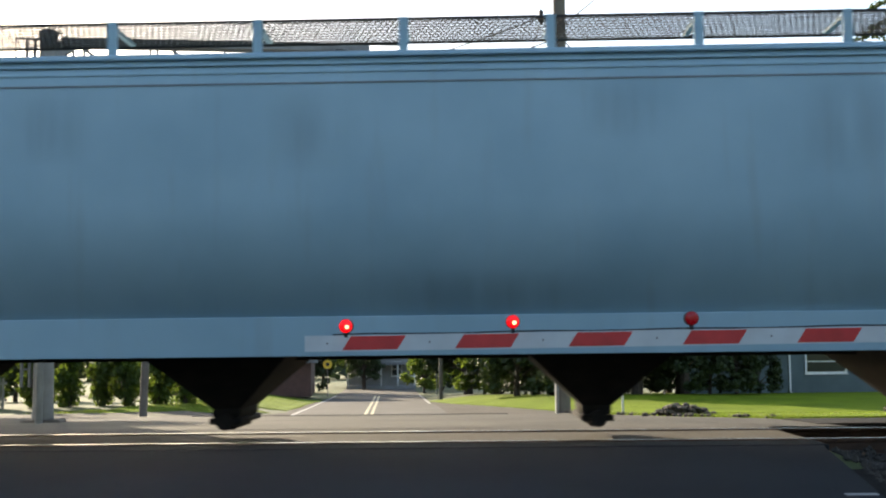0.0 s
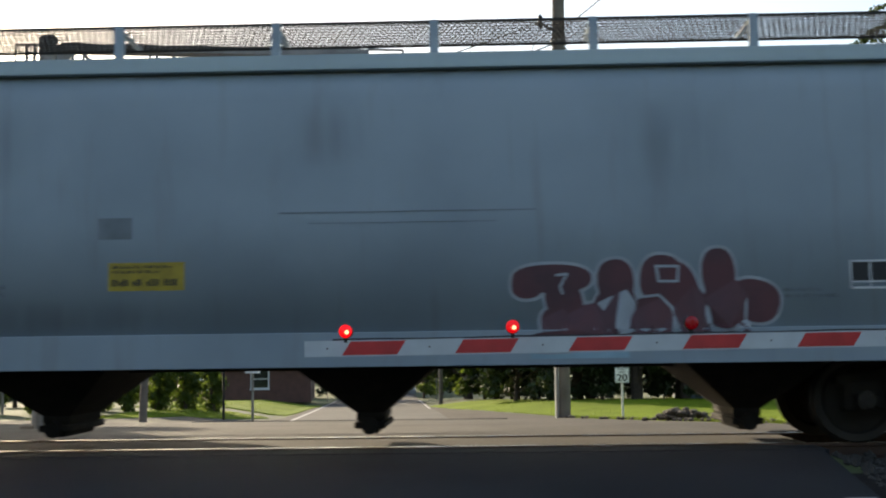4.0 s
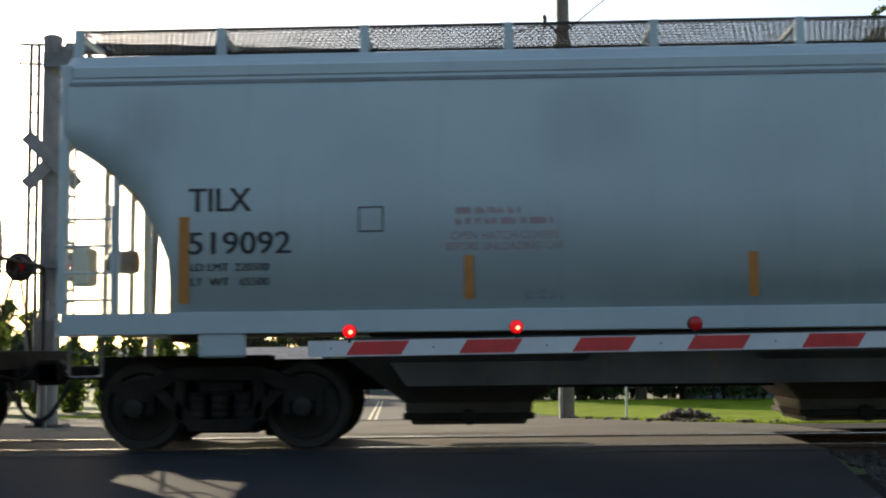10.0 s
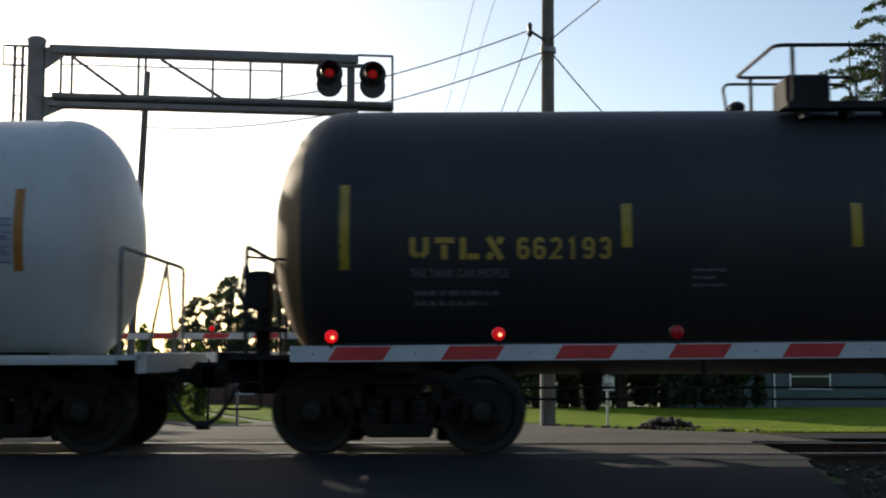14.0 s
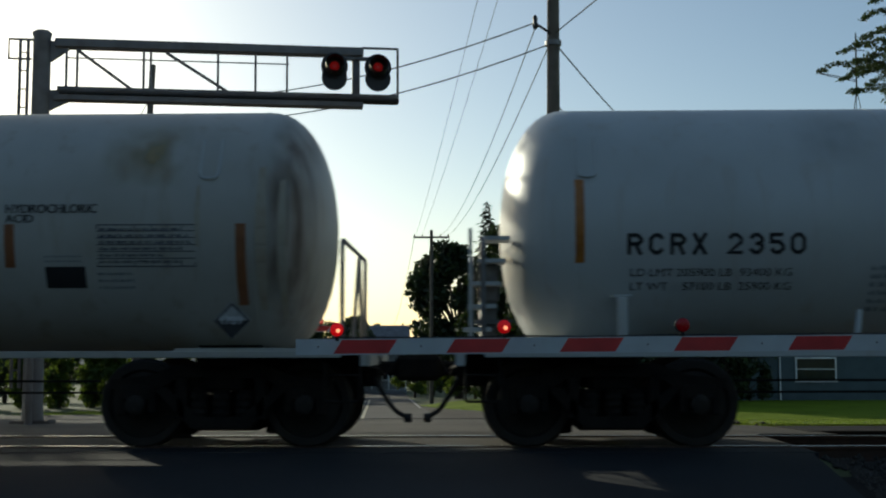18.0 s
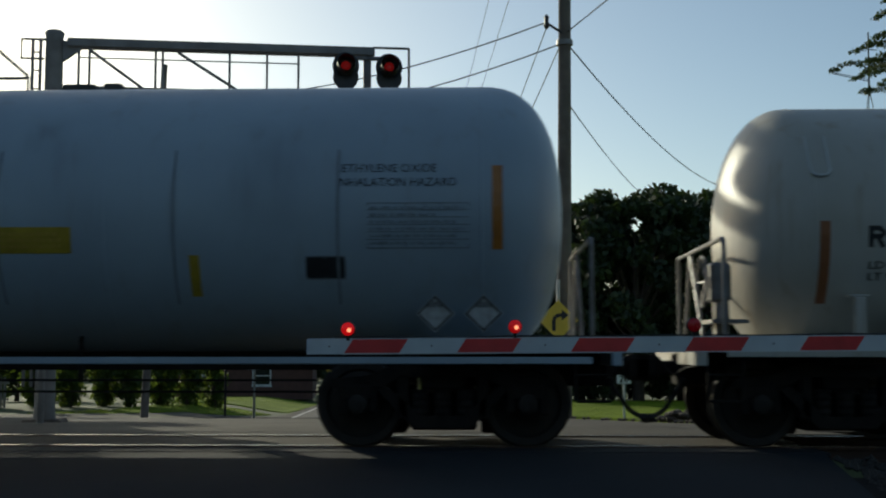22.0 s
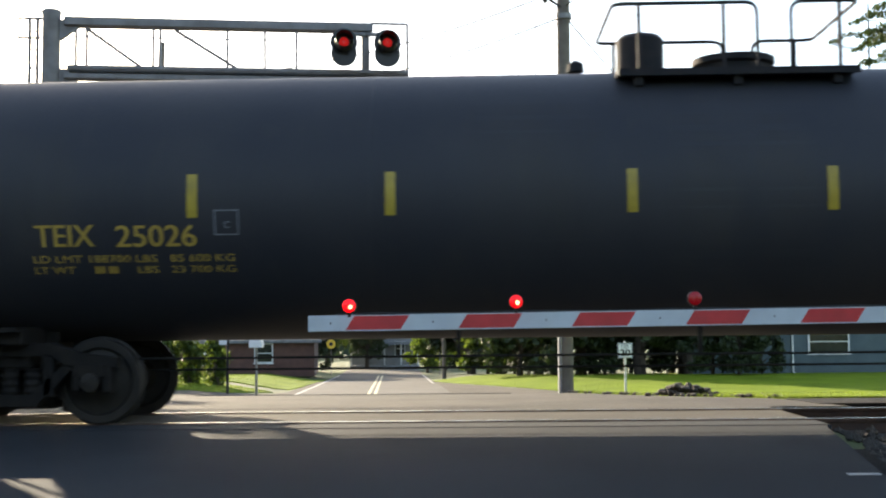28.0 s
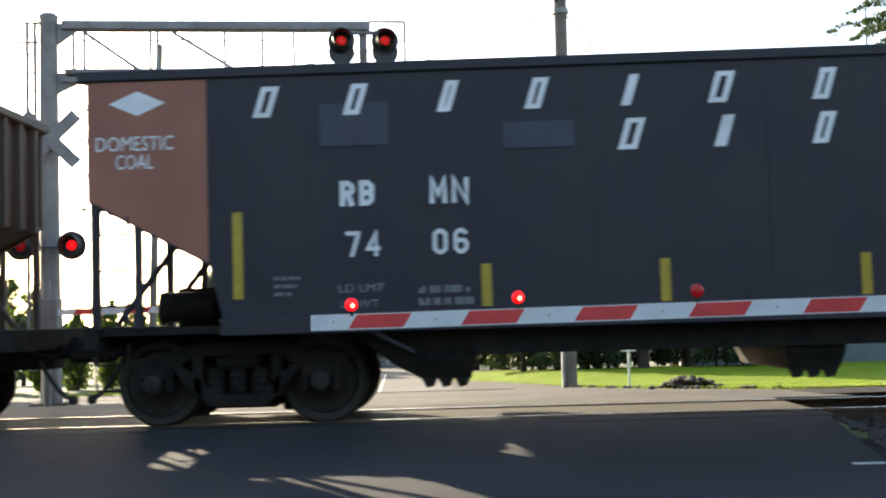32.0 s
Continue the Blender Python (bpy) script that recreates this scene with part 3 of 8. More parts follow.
def gate_arm(y, x0, x1, z0, z1, h, first_red, pitch, red_len, slant, flip, label, lamps):
    root = thing("crossing_gate", label, "crossing gate", pose(0, y, 0))
    zz = lambda x: z0 + (z1 - z0) * (x - x0) / (x1 - x0)

    def panel(a, b, sl0, sl1, mat, what):
        o = [(a, zz(a) - h / 2), (b, zz(b) - h / 2), (b + sl1, zz(b + sl1) + h / 2), (a + sl0, zz(a + sl0) + h / 2)]
        if mat is ARM_RED:
            o = [(a + sl0 * 0.07, zz(a) - h / 2 + 0.008), (b + sl1 * 0.07, zz(b) - h / 2 + 0.008), (b + sl1 * 0.93, zz(b + sl1) + h / 2 - 0.008), (a + sl0 * 0.93, zz(a + sl0) + h / 2 - 0.008)]
            part("panel", Shape().prism(o, -0.0185, 0.0185), mat, root, what, 0)
            return
        part("panel", Shape().prism(o, -0.018, 0.018), mat, root, what, 0)
        part("bolt", Shape().lathe([(-0.022, 0.006), (-0.017, 0.008)], ((a + b) / 2 + 0.03, 0, zz((a + b) / 2)), "Y", 6), SIGNAL_GREY, root)

    x, k = x0, 0
    edges = []
    r = first_red
    while r < x1:
        edges.append((r, min(r + red_len, x1 - 0.1)))
        r += pitch
    pos = x0
    for i, (a, b) in enumerate(edges):
        panel(pos, a, 0 if i == 0 else slant, slant, ARM_WHITE, "white reflective stripe")
        panel(a, b, slant, slant, ARM_RED, "red reflective stripe")
        pos = b
    panel(pos, x1, slant, 0, ARM_WHITE, "white reflective stripe")
    part("backing", Shape().prism([(x0 + 0.25, zz(x0) - h / 2), (x1 - 0.1, zz(x1) - h / 2), (x1 - 0.1, zz(x1) + h / 2), (x0 + 0.25, zz(x0) + h / 2)], -0.0165, 0.0165), ARM_WHITE, root, "pale arm under the striped sheets", 0)
    part("stiffener", Shape().box(x0 + 0.3, x1, 0.018, 0.034, zz(0) - 0.02, zz(0) + 0.03), SIGNAL_GREY, root)
    part("cable", Shape().tube([(x0 + 0.2 + i * 0.3, -0.005, zz(x0 + 0.2 + i * 0.3) + h / 2 + 0.006 + 0.004 * math.sin(i * 1.7)) for i in range(int((x1 - x0 - 0.3) / 0.3))], 0.006, 5), WIRE, root, "thin black lamp cable")
    for lx, lz, lens, spot in lamps:
        lamp(root, lx, 0.0, lz - 0.006, 0.051, lens, spot)
    return root


arm = gate_arm(8.45, -1.22, 4.75, 1.049, 1.085, 0.113, -0.957, 0.802, 0.392, 0.072, False, "red and white striped crossing gate arm lowered across the lane",
               [(-0.925, 1.178, LAMP_BRIGHT, True), (0.26, 1.196, LAMP_MID, True), (1.52, 1.206, LAMP_DIM, False)])
gate = arm
gz = ground_z(4.9, 8.5)
part("mast", Shape().lathe([(gz, 0.06), (2.6, 0.06)], (4.9, 0.12, 0), "Z", 14), SIGNAL_GREY, gate, "round grey gate post")
part("base", Shape().box(4.65, 5.15, -0.15, 0.35, gz - 0.1, gz + 0.12, 0.02), STONE, gate, "concrete footing")
part("mechanism_box", Shape().box(4.70, 5.12, -0.03, 0.30, 0.82, 1.35, 0.02), SIGNAL_GREY, gate, "grey gate mechanism housing")

# ---- cantilever signal bridge beyond the track ----
CY = 20.0
cz = ground_z(-7.33, CY)
canti = thing("cantilever_signal", "silver steel cantilever with flashing red signals over the far lane", "railway signal", Matrix.Translation((-7.33, CY, 0)) @ Matrix.Rotation(radians(9), 4, "Z") @ Matrix.Translation((7.33, 0, 0)))
part("mast", Shape().lathe([(cz, 0.19), (cz + 0.3, 0.17), (6.42, 0.15), (6.5, 0.17), (6.54, 0.12)], (-7.33, 0, 0), "Z", 20), SIGNAL_GREY, canti, "thick round steel mast")
part("base", Shape().box(-7.65, -7.0, -0.32, 0.32, cz - 0.2, cz + 0.06, 0.03), HEAP, canti, "dark weathered concrete footing")
for y in (-0.09, 0.09):
    part("chord", Shape().box(-7.1, -1.78, y - 0.04, y + 0.04, 6.25, 6.40, 0.012), SIGNAL_GREY, canti, "long upper steel beam")
    part("chord", Shape().box(-7.1, -1.78, y - 0.04, y + 0.04, 5.32, 5.42, 0.012), SIGNAL_GREY, canti, "long lower steel beam")
    part("walkway_rail", Shape().box(-7.05, -1.15, y - 0.025, y + 0.025, 5.49, 5.56, 0.01), SIGNAL_GREY, canti)
    if y > 0:
        continue
    part("handrail", Shape().tube([(-6.9, y, 6.06), (-3.1, y, 6.06)], 0.012, 6), SIGNAL_GREY, canti)
    for a, b in ((-6.72, -5.75), (-5.22, -4.1)):
        part("diagonal", Shape().tube([(a, y, 6.2), (b, y, 5.5)], 0.028, 6), SIGNAL_GREY, canti)
    for x in (-6.9, -6.72, -5.6, -5.48, -4.33, -3.68, -3.13):
        part("post", Shape().box(x - 0.02, x + 0.02, y - 0.02, y + 0.02, 5.4, 6.22), SIGNAL_GREY, canti)
part("walkway", Shape().box(-7.0, -1.15, -0.16, 0.16, 5.43, 5.46), GRATE_STEEL, canti, "steel grating walkway")
part("end_frame", Shape().tube(rounded([(-1.8, 0, 6.42), (-1.16, 0, 6.42), (-1.16, 0, 5.42)], 0.02), 0.022, 6), SIGNAL_GREY, canti)
part("hanger", Shape().box(-1.98, -1.84, -0.06, 0.06, 5.35, 6.4, 0.01), SIGNAL_GREY, canti)
for x in (-7.68, -7.55):
    part("ladder_rail", Shape().tube([(x, -0.05, cz + 0.6), (x, -0.05, 6.36)], 0.032, 6), SIGNAL_GREY, canti)
for i in range(18):
    part("rung", Shape().tube([(-7.68, -0.05, cz + 0.9 + i * 0.32), (-7.55, -0.05, cz + 0.9 + i * 0.32)], 0.014, 5), SIGNAL_GREY, canti)
part("ladder_hoop", Shape().tube([(-7.45, 0, 6.38), (-7.88, 0, 6.38), (-7.88, 0, 6.04), (-7.50, 0, 6.04)], 0.024, 6), SIGNAL_GREY, canti)
for x0 in (-7.18,):
    part("gusset", Shape().prism([(x0, 6.36), (x0 + 0.35, 6.36), (x0 + 0.3, 6.22), (x0, 6.0)], -0.05, 0.05), SIGNAL_GREY, canti)
    part("gusset", Shape().prism([(x0, 5.5), (x0 + 0.35, 5.5), (x0 + 0.3, 5.3), (x0, 5.15)], -0.05, 0.05), SIGNAL_GREY, canti)


def flasher(parent, x, y, z, r, lens):
    """A round black background plate with a hooded red lamp, and the lamp below it."""
    o = [(x + r * math.cos(k * math.tau / 28), z + r * math.sin(k * math.tau / 28) * 1.02) for k in range(28)]
    fl = part("flasher", Shape().prism(o, y - 0.02, y + 0.02), SIGNAL_BLACK, parent, "round black signal background", 0)
    part("hood", Shape().lathe([(-0.30, 0.155), (-0.02, 0.17), (-0.02, 0.155), (-0.30, 0.14)], (x, y, z), "Y", 20, False), SIGNAL_BLACK, fl, "black visor")
    part("housing", Shape().lathe([(0.02, 0.16), (0.16, 0.14), (0.2, 0.06)], (x, y, z), "Y", 16), SIGNAL_BLACK, fl)
    part("lens", Shape().lathe([(-0.05, 0.03), (-0.035, 0.06), (-0.021, 0.085)], (x, y, z), "Y", 18), lens, fl, "red glass lens")
    return fl


for x, z, lens in ((-2.31, 5.97, LAMP_FAINT), (-1.55, 5.97, LAMP_FAINT)):
    f = flasher(canti, x, -0.42, z, 0.235, lens)
    part("lower_plate", Shape().prism([(x + 0.225 * math.cos(k * math.tau / 24), z - 0.2 + 0.225 * math.sin(k * math.tau / 24)) for k in range(24)], -0.44, -0.405), SIGNAL_BLACK, f, "lower half of the signal background", 0)
part("lamp_arm", Shape().tube([(-2.31, -0.3, 6.15), (-1.91, -0.06, 6.2), (-1.55, -0.3, 6.15)], 0.04, 7), SIGNAL_GREY, canti)
flasher(canti, -6.92, -0.30, 2.5, 0.24, LAMP_MID)
flasher(canti, -7.75, -0.30, 2.5, 0.24, LAMP_DIM)
part("lamp_arm", Shape().tube([(-7.7, -0.15, 2.5), (-6.95, -0.15, 2.5)], 0.035, 7), SIGNAL_GREY, canti)
for ang in (45, -45):
    bl = Shape().box(-0.61, 0.61, -0.01, 0.01, -0.11, 0.11, 0.004)
    ob = part("crossbuck_blade", bl, SIGNAL_GREY, canti, "plain back of a crossbuck blade")
    ob.matrix_basis = pose(-7.27, -0.24 if ang > 0 else -0.215, 4.32, 0, ang, 0)

far_arm = gate_arm(19.0, -6.9, -2.15, 1.36, 1.37, 0.10, -6.6, 0.81, 0.40, 0.07, True, "red and white gate arm lowered across the far lane", [(-2.35, 1.49, LAMP_BRIGHT, True), (-4.0, 1.49, LAMP_MID, False)])
far_mast = far_arm
fz = ground_z(-7.0, 19.0)
part("mast", Shape().lathe([(fz, 0.06), (1.9, 0.06)], (-7.05, 0.05, 0), "Z", 12), SIGNAL_GREY, far_mast)
part("mechanism_box", Shape().box(-7.2, -6.85, -0.05, 0.25, 1.05, 1.6, 0.02), SIGNAL_GREY, far_mast, "grey gate mechanism housing")


# ---- writing ----
def text_mesh(body):
    cu = bpy.data.curves.new("text", "FONT")
    cu.body = body
    cu.resolution_u = 3
    ob = bpy.data.objects.new("text", cu)
    me = bpy.data.meshes.new_from_object(ob)
    vs = [tuple(v.co) for v in me.vertices]
    fs = [tuple(p.vertices) for p in me.polygons]
    bpy.data.objects.remove(ob)
    bpy.data.curves.remove(cu)
    bpy.data.meshes.remove(me)
    return vs, fs


def lettering(parent, body, x0, x1, z0, z1, mat, skin, name="lettering", label="", slant=0.0, bold=0.0):
    """Letters set between x0 and x1, z0 and z1, laid on the skin: skin(z) gives y. Large ones are parts of their own."""
    vs, fs = text_mesh(body)
    ax, bx = min(v[0] for v in vs), max(v[0] for v in vs)
    az, bz = min(v[1] for v in vs), max(v[1] for v in vs)
    groups = [fs]
    if z1 - z0 > 0.12:
        spans = sorted((min(vs[i][0] for i in f), max(vs[i][0] for i in f), k) for k, f in enumerate(fs))
        groups, right = [], -1e9
        for a, b, k in spans:
            if a > right + 1e-4:
                groups.append([])
            groups[-1].append(fs[k])
            right = max(right, b)
    for faces in groups:
        used = sorted({i for f in faces for i in f})
        at = {i: k for k, i in enumerate(used)}
        s = Shape()
        for dx in ((0.0,) if not bold else (-bold, 0.0, bold)):
            lift = 0.005 + (0.001 * (dx + bold) / bold if bold else 0)
            out = []
            for i in used:
                u, w = (vs[i][0] - ax) / (bx - ax), (vs[i][1] - az) / (bz - az)
                z = z0 + w * (z1 - z0)
                out.append((x0 + u * (x1 - x0) + slant * (w - 0.5) * (z1 - z0) + dx, skin(z) - lift, z))
            s.add(out, [tuple(at[i] for i in f) for f in faces])
        ob = part("letter" if len(groups) > 1 else name, s, mat, parent, label, 0)
        if len(groups) == 1 and len(body) > 1:
            ob["kind"] = "stuff"


def block_glyph(ch, w, h, t, bridged):
    """The strokes of one cut-out stencil character, as lines in a box w wide and h high."""
    l, r, b, p, m, c, g = t / 2, w - t / 2, t / 2, h - t / 2, h / 2, min(w, h) * 0.24, t * 0.28
    six = [(r, p - c), (r - c, p), (l + c, p), (l, p - c), (l, b + c), (l + c, b), (r - c, b), (r, b + c), (r, m - c * 0.5), (r - c * 0.6, m + 0.03 * h), (l, m + 0.03 * h)]
    ring = [(l + c, p), (r - c, p), (r, p - c), (r, b + c), (r - c, b), (l + c, b), (l, b + c), (l, p - c), (l + c, p)]
    bowl = [(l, 0), (l, p), (r - c, p), (r, p - c), (r, m + c * 0.7), (r - c * 0.7, m), (l, m)]
    if bridged and ch in "UTLX":
        return {"U": [[(l, h), (l, b + c), (w / 2 - g, b * 0.9)], [(w / 2 + g, b * 0.9), (r, b + c), (r, h)]],
                "T": [[(0, p), (w, p)], [(w / 2, p - t / 2 - g), (w / 2, 0)]],
                "L": [[(l, h), (l, 0)], [(l + t / 2 + g, b), (w, b)]],
                "X": [[(l, h), (r, 0)], [(l, 0), (w * 0.33, h * 0.30)], [(w * 0.67, h * 0.70), (r, h)]]}[ch]
    return {"0": [ring], "1": [[(w * 0.3, p - 0.16 * h), (w * 0.56, p), (w * 0.56, 0)]],
            "2": [[(l, p - c), (l + c, p), (r - c, p), (r, p - c), (r, m + 0.06 * h), (l, b), (w, b)]],
            "3": [[(l, p - c), (l + c, p), (r - c, p), (r, p - c), (r, m + c * 0.6), (r - c * 0.6, m), (l + 0.3 * w, m)], [(r - c * 0.6, m), (r, m - c * 0.6), (r, b + c), (r - c, b), (l + c, b), (l, b + c)]],
            "4": [[(r - 0.16 * w, 0), (r - 0.16 * w, p), (l, 0.3 * h), (w, 0.3 * h)]],
            "5": [[(r, p), (l, p), (l, m + 0.08 * h), (r - c, m + 0.08 * h), (r, m + 0.08 * h - c), (r, b + c), (r - c, b), (l + c, b), (l, b + c)]],
            "6": [six], "7": [[(0, p), (r, p), (r, p - 0.08 * h), (w * 0.4, 0)]], "8": [ring, [(l, m), (r, m)]], "9": [[(w - u, h - v) for u, v in six]],
            "A": [[(l * 0.9, 0), (w * 0.38, p), (w * 0.62, p), (w - l * 0.9, 0)], [(w * 0.2, h * 0.3), (w * 0.8, h * 0.3)]],
            "C": [[(r, p - c), (r - c, p), (l + c, p), (l, p - c), (l, b + c), (l + c, b), (r - c, b), (r, b + c)]],
            "E": [[(w, p), (l, p), (l, b), (w, b)], [(l, m), (w * 0.85, m)]], "F": [[(l, 0), (l, p), (w, p)], [(l, m + 0.03 * h), (w * 0.85, m + 0.03 * h)]],
            "I": [[(w / 2, 0), (w / 2, h)]], "L": [[(l, h), (l, b), (w, b)]], "T": [[(0, p), (w, p)], [(w / 2, p), (w / 2, 0)]],
            "R": [bowl, [(w * 0.5, m), (r, 0)]], "B": [bowl, [(r - c * 0.7, m), (r, m - c * 0.7), (r, b + c), (r - c, b), (l, b)]],
            "M": [[(l, 0), (l, h * 0.97), (w / 2, h * 0.35), (r, h * 0.97), (r, 0)]], "N": [[(l, 0), (l, h * 0.97), (r, h * 0.03), (r, h)]],
            "U": [[(l, h), (l, b + c), (l + c, b), (r - c, b), (r, b + c), (r, h)]], "X": [[(l, 0), (r, h)], [(l, h), (r, 0)]]}[ch]


def stencil(parent, body, x0, x1, z0, z1, mat, skin, t, space=0.24, bridged=False):
    """Block letters and numbers cut as a paint stencil, each a part of its own."""
    n = len(body)
    w = (x1 - x0) / (n + (n - 1) * space)
    for i, ch in enumerate(body):
        s = Shape()
        gx = x0 + i * w * (1 + space)
        for j, line in enumerate(block_glyph(ch, w, z1 - z0, t, bridged)):
            pts = [Vector(q) for q in line]
            closed = (pts[0] - pts[-1]).length < 1e-6
            left, right = [], []
            for k, q in enumerate(pts):
                before = pts[k - 1] if k > 0 else (pts[-2] if closed else None)
                after = pts[k + 1] if k < len(pts) - 1 else (pts[1] if closed else None)
                d0 = (q - before).normalized() if before is not None else (after - q).normalized()
                d1 = (after - q).normalized() if after is not None else d0
                n0, n1 = Vector((-d0.y, d0.x)), Vector((-d1.y, d1.x))
                mid = (n0 + n1).normalized()
                off = mid * (t / 2 / max(mid.dot(n0), 0.5))
                left.append(q + off)
                right.append(q - off)
            vs = [(gx + q.x, skin(z0 + q.y) - 0.005 - 0.0006 * j, z0 + q.y) for pair in zip(left, right) for q in pair]
            s.add(vs, [(2 * k, 2 * k + 1, 2 * k + 3, 2 * k + 2) for k in range(len(pts) - 1)])
        part("letter" if ch.isalpha() else "digit", s, mat, parent, "", 0)


def plate(parent, x0, x1, z0, z1, mat, skin, name="panel", label="", lift=0.004, rows=6):
    """A thin rectangle of paint or foil that follows the skin."""
    s = Shape()
    vs = []
    for i in range(rows + 1):
        z = z0 + (z1 - z0) * i / rows
        vs += [(x0, skin(z) - lift, z), (x1, skin(z) - lift, z)]
    s.add(vs, [(2 * i, 2 * i + 1, 2 * i + 3, 2 * i + 2) for i in range(rows)])
    return part(name, s, mat, parent, label, 0)


def bars(parent, x0, x1, z0, z1, n, mat, skin, seed, label="", fill=0.62, lift=0.005, words=(2, 5)):
    """Lines of small writing that cannot be read, as rows of bars."""
    r = random.Random(seed)
    s = Shape()
    for i in range(n):
        h = (z1 - z0) / n
        a = z1 - (i + 1) * h + h * (1 - fill) / 2
        b = a + h * fill
        x = x0
        end = x1 - (x1 - x0) * r.choice((0, 0, 0.1, 0.3))
        ch = max(0.5 * h * fill, (x1 - x0) / 46)
        left = r.randint(*words)
        while x + ch < end:
            w = ch * r.choice((0.55, 0.7, 0.7))
            c, d = (a, b) if r.random() < 0.8 else (a, a + (b - a) * 0.7)
            s.add([(x, skin(c) - lift, c), (x + w, skin(c) - lift, c), (x + w, skin(d) - lift, d), (x, skin(d) - lift, d)], [(0, 1, 2, 3)])
            x += ch
            left -= 1
            if left == 0:
                x += ch * 0.9
                left = r.randint(*words)
    return tagged(part("small_lettering", s, mat, parent, label, 0), kind="stuff")


def outline_box(parent, x0, x1, z0, z1, t, mat, skin, label="", lift=0.005, rows=(), cols=()):
    s = Shape()

    def r(a, b, c, d):
        s.add([(a, skin(c) - lift, c), (b, skin(c) - lift, c), (b, skin(d) - lift, d), (a, skin(d) - lift, d)], [(0, 1, 2, 3)])
    r(x0, x1, z0, z0 + t); r(x0, x1, z1 - t, z1); r(x0, x0 + t, z0, z1); r(x1 - t, x1, z0, z1)
    for u in rows:
        z = z0 + (z1 - z0) * u
        r(x0, x1, z - t * 0.4, z + t * 0.4)
    for u in cols:
        x = x0 + (x1 - x0) * u
        r(x - t * 0.4, x + t * 0.4, z0, z1)
    return part("stencil_frame", s, mat, parent, label, 0)


# ---- signs and poles beyond the track ----


def sign_post(name, label, category, x, y, top, mat=SIGNAL_GREY, r=0.03):
    g = ground_z(x, y)
    root = thing(name, label, category, pose(x, y, 0))
    part("post", Shape().lathe([(g - 0.1, r), (top, r)], (0, 0, 0), "Z", 8), mat, root)
    return root


sg = sign_post("speed_sign", "white speed limit sign on a thin steel post in the lawn", "road sign", 5.82, 48, 0.3, CONDUIT, 0.05)
part("sign_plate", Shape().box(-0.29, 0.29, -0.045, -0.033, -0.36, 0.24, 0.003), SIGN_WHITE, sg)
outline_box(sg, -0.275, 0.275, -0.345, 0.225, 0.016, LETTER_BLACK, lambda z: -0.046)
lettering(sg, "SPEED", -0.17, 0.17, 0.13, 0.2, LETTER_BLACK, lambda z: -0.046)
lettering(sg, "LIMIT", -0.15, 0.15, 0.03, 0.1, LETTER_BLACK, lambda z: -0.046)
lettering(sg, "20", -0.2, 0.2, -0.29, -0.02, LETTER_BLACK, lambda z: -0.046, bold=0.012)
tn = sign_post("turn_sign", "yellow diamond sign with a black right-turn arrow beside the pole", "road sign", 1.72, 25.6, 2.05)
d = Shape()
d.prism([(-0.43, 1.65), (0, 1.22), (0.43, 1.65), (0, 2.08)], -0.045, -0.033)
part("sign_plate", d, SIGN_YELLOW, tn, "", 0)
ar = Shape()
pth = [(-0.1, 1.42), (-0.1, 1.66), (-0.06, 1.73), (0.02, 1.76), (0.08, 1.76)]
for (x0, z0), (x1, z1) in zip(pth, pth[1:]):
    dx, dz = x1 - x0, z1 - z0
    n = math.hypot(dx, dz)
    ox, oz = -dz / n * 0.04, dx / n * 0.04
    ar.prism([(x0 + ox, z0 + oz), (x0 - ox, z0 - oz), (x1 - ox, z1 - oz), (x1 + ox, z1 + oz)], -0.052, -0.046)
ar.prism([(0.07, 1.88), (0.07, 1.64), (0.22, 1.76)], -0.053, -0.046)
part("arrow", ar, LETTER_BLACK, tn, "black curved arrow", 0)
for x, y, z, rad in ((-3.2, 95, -0.46, 0.40), (-11.9, 95, -0.40, 0.36)):
    wn_ = sign_post("warning_sign", "round yellow railway warning sign on a post beside the road", "road sign", x, y, z + rad)
    part("sign_plate", Shape().prism([(rad * math.cos(k * math.tau / 24), z + rad * math.sin(k * math.tau / 24)) for k in range(24)], -0.045, -0.033), SIGN_YELLOW, wn_, "", 0)
    part("marking", Shape().prism([(0.16 * math.cos(k * math.tau / 12), z + 0.16 * math.sin(k * math.tau / 12)) for k in range(12)], -0.052, -0.046), LETTER_BLACK, wn_, "", 0)
lp = sign_post("yard_sign", "small white board sign on a dark post beside the drive", "sign", -9.8, 46, 0.95, BLACK_PIPE, 0.05)
part("sign_plate", Shape().box(-0.32, -0.02, -0.06, -0.05, 0.35, 0.92), SIGN_WHITE, lp)
mb = sign_post("mailbox", "pale rounded mailbox on a short post beside the road", "mailbox", -9.05, 48, 0.25, FENCE_WOOD, 0.05)
part("box", Shape().prism([(-0.26, 0.2), (0.26, 0.2), (0.26, 0.42), (0.2, 0.58), (0.0, 0.65), (-0.2, 0.58), (-0.26, 0.42)], -0.25, 0.25), SIGN_WHITE, mb)


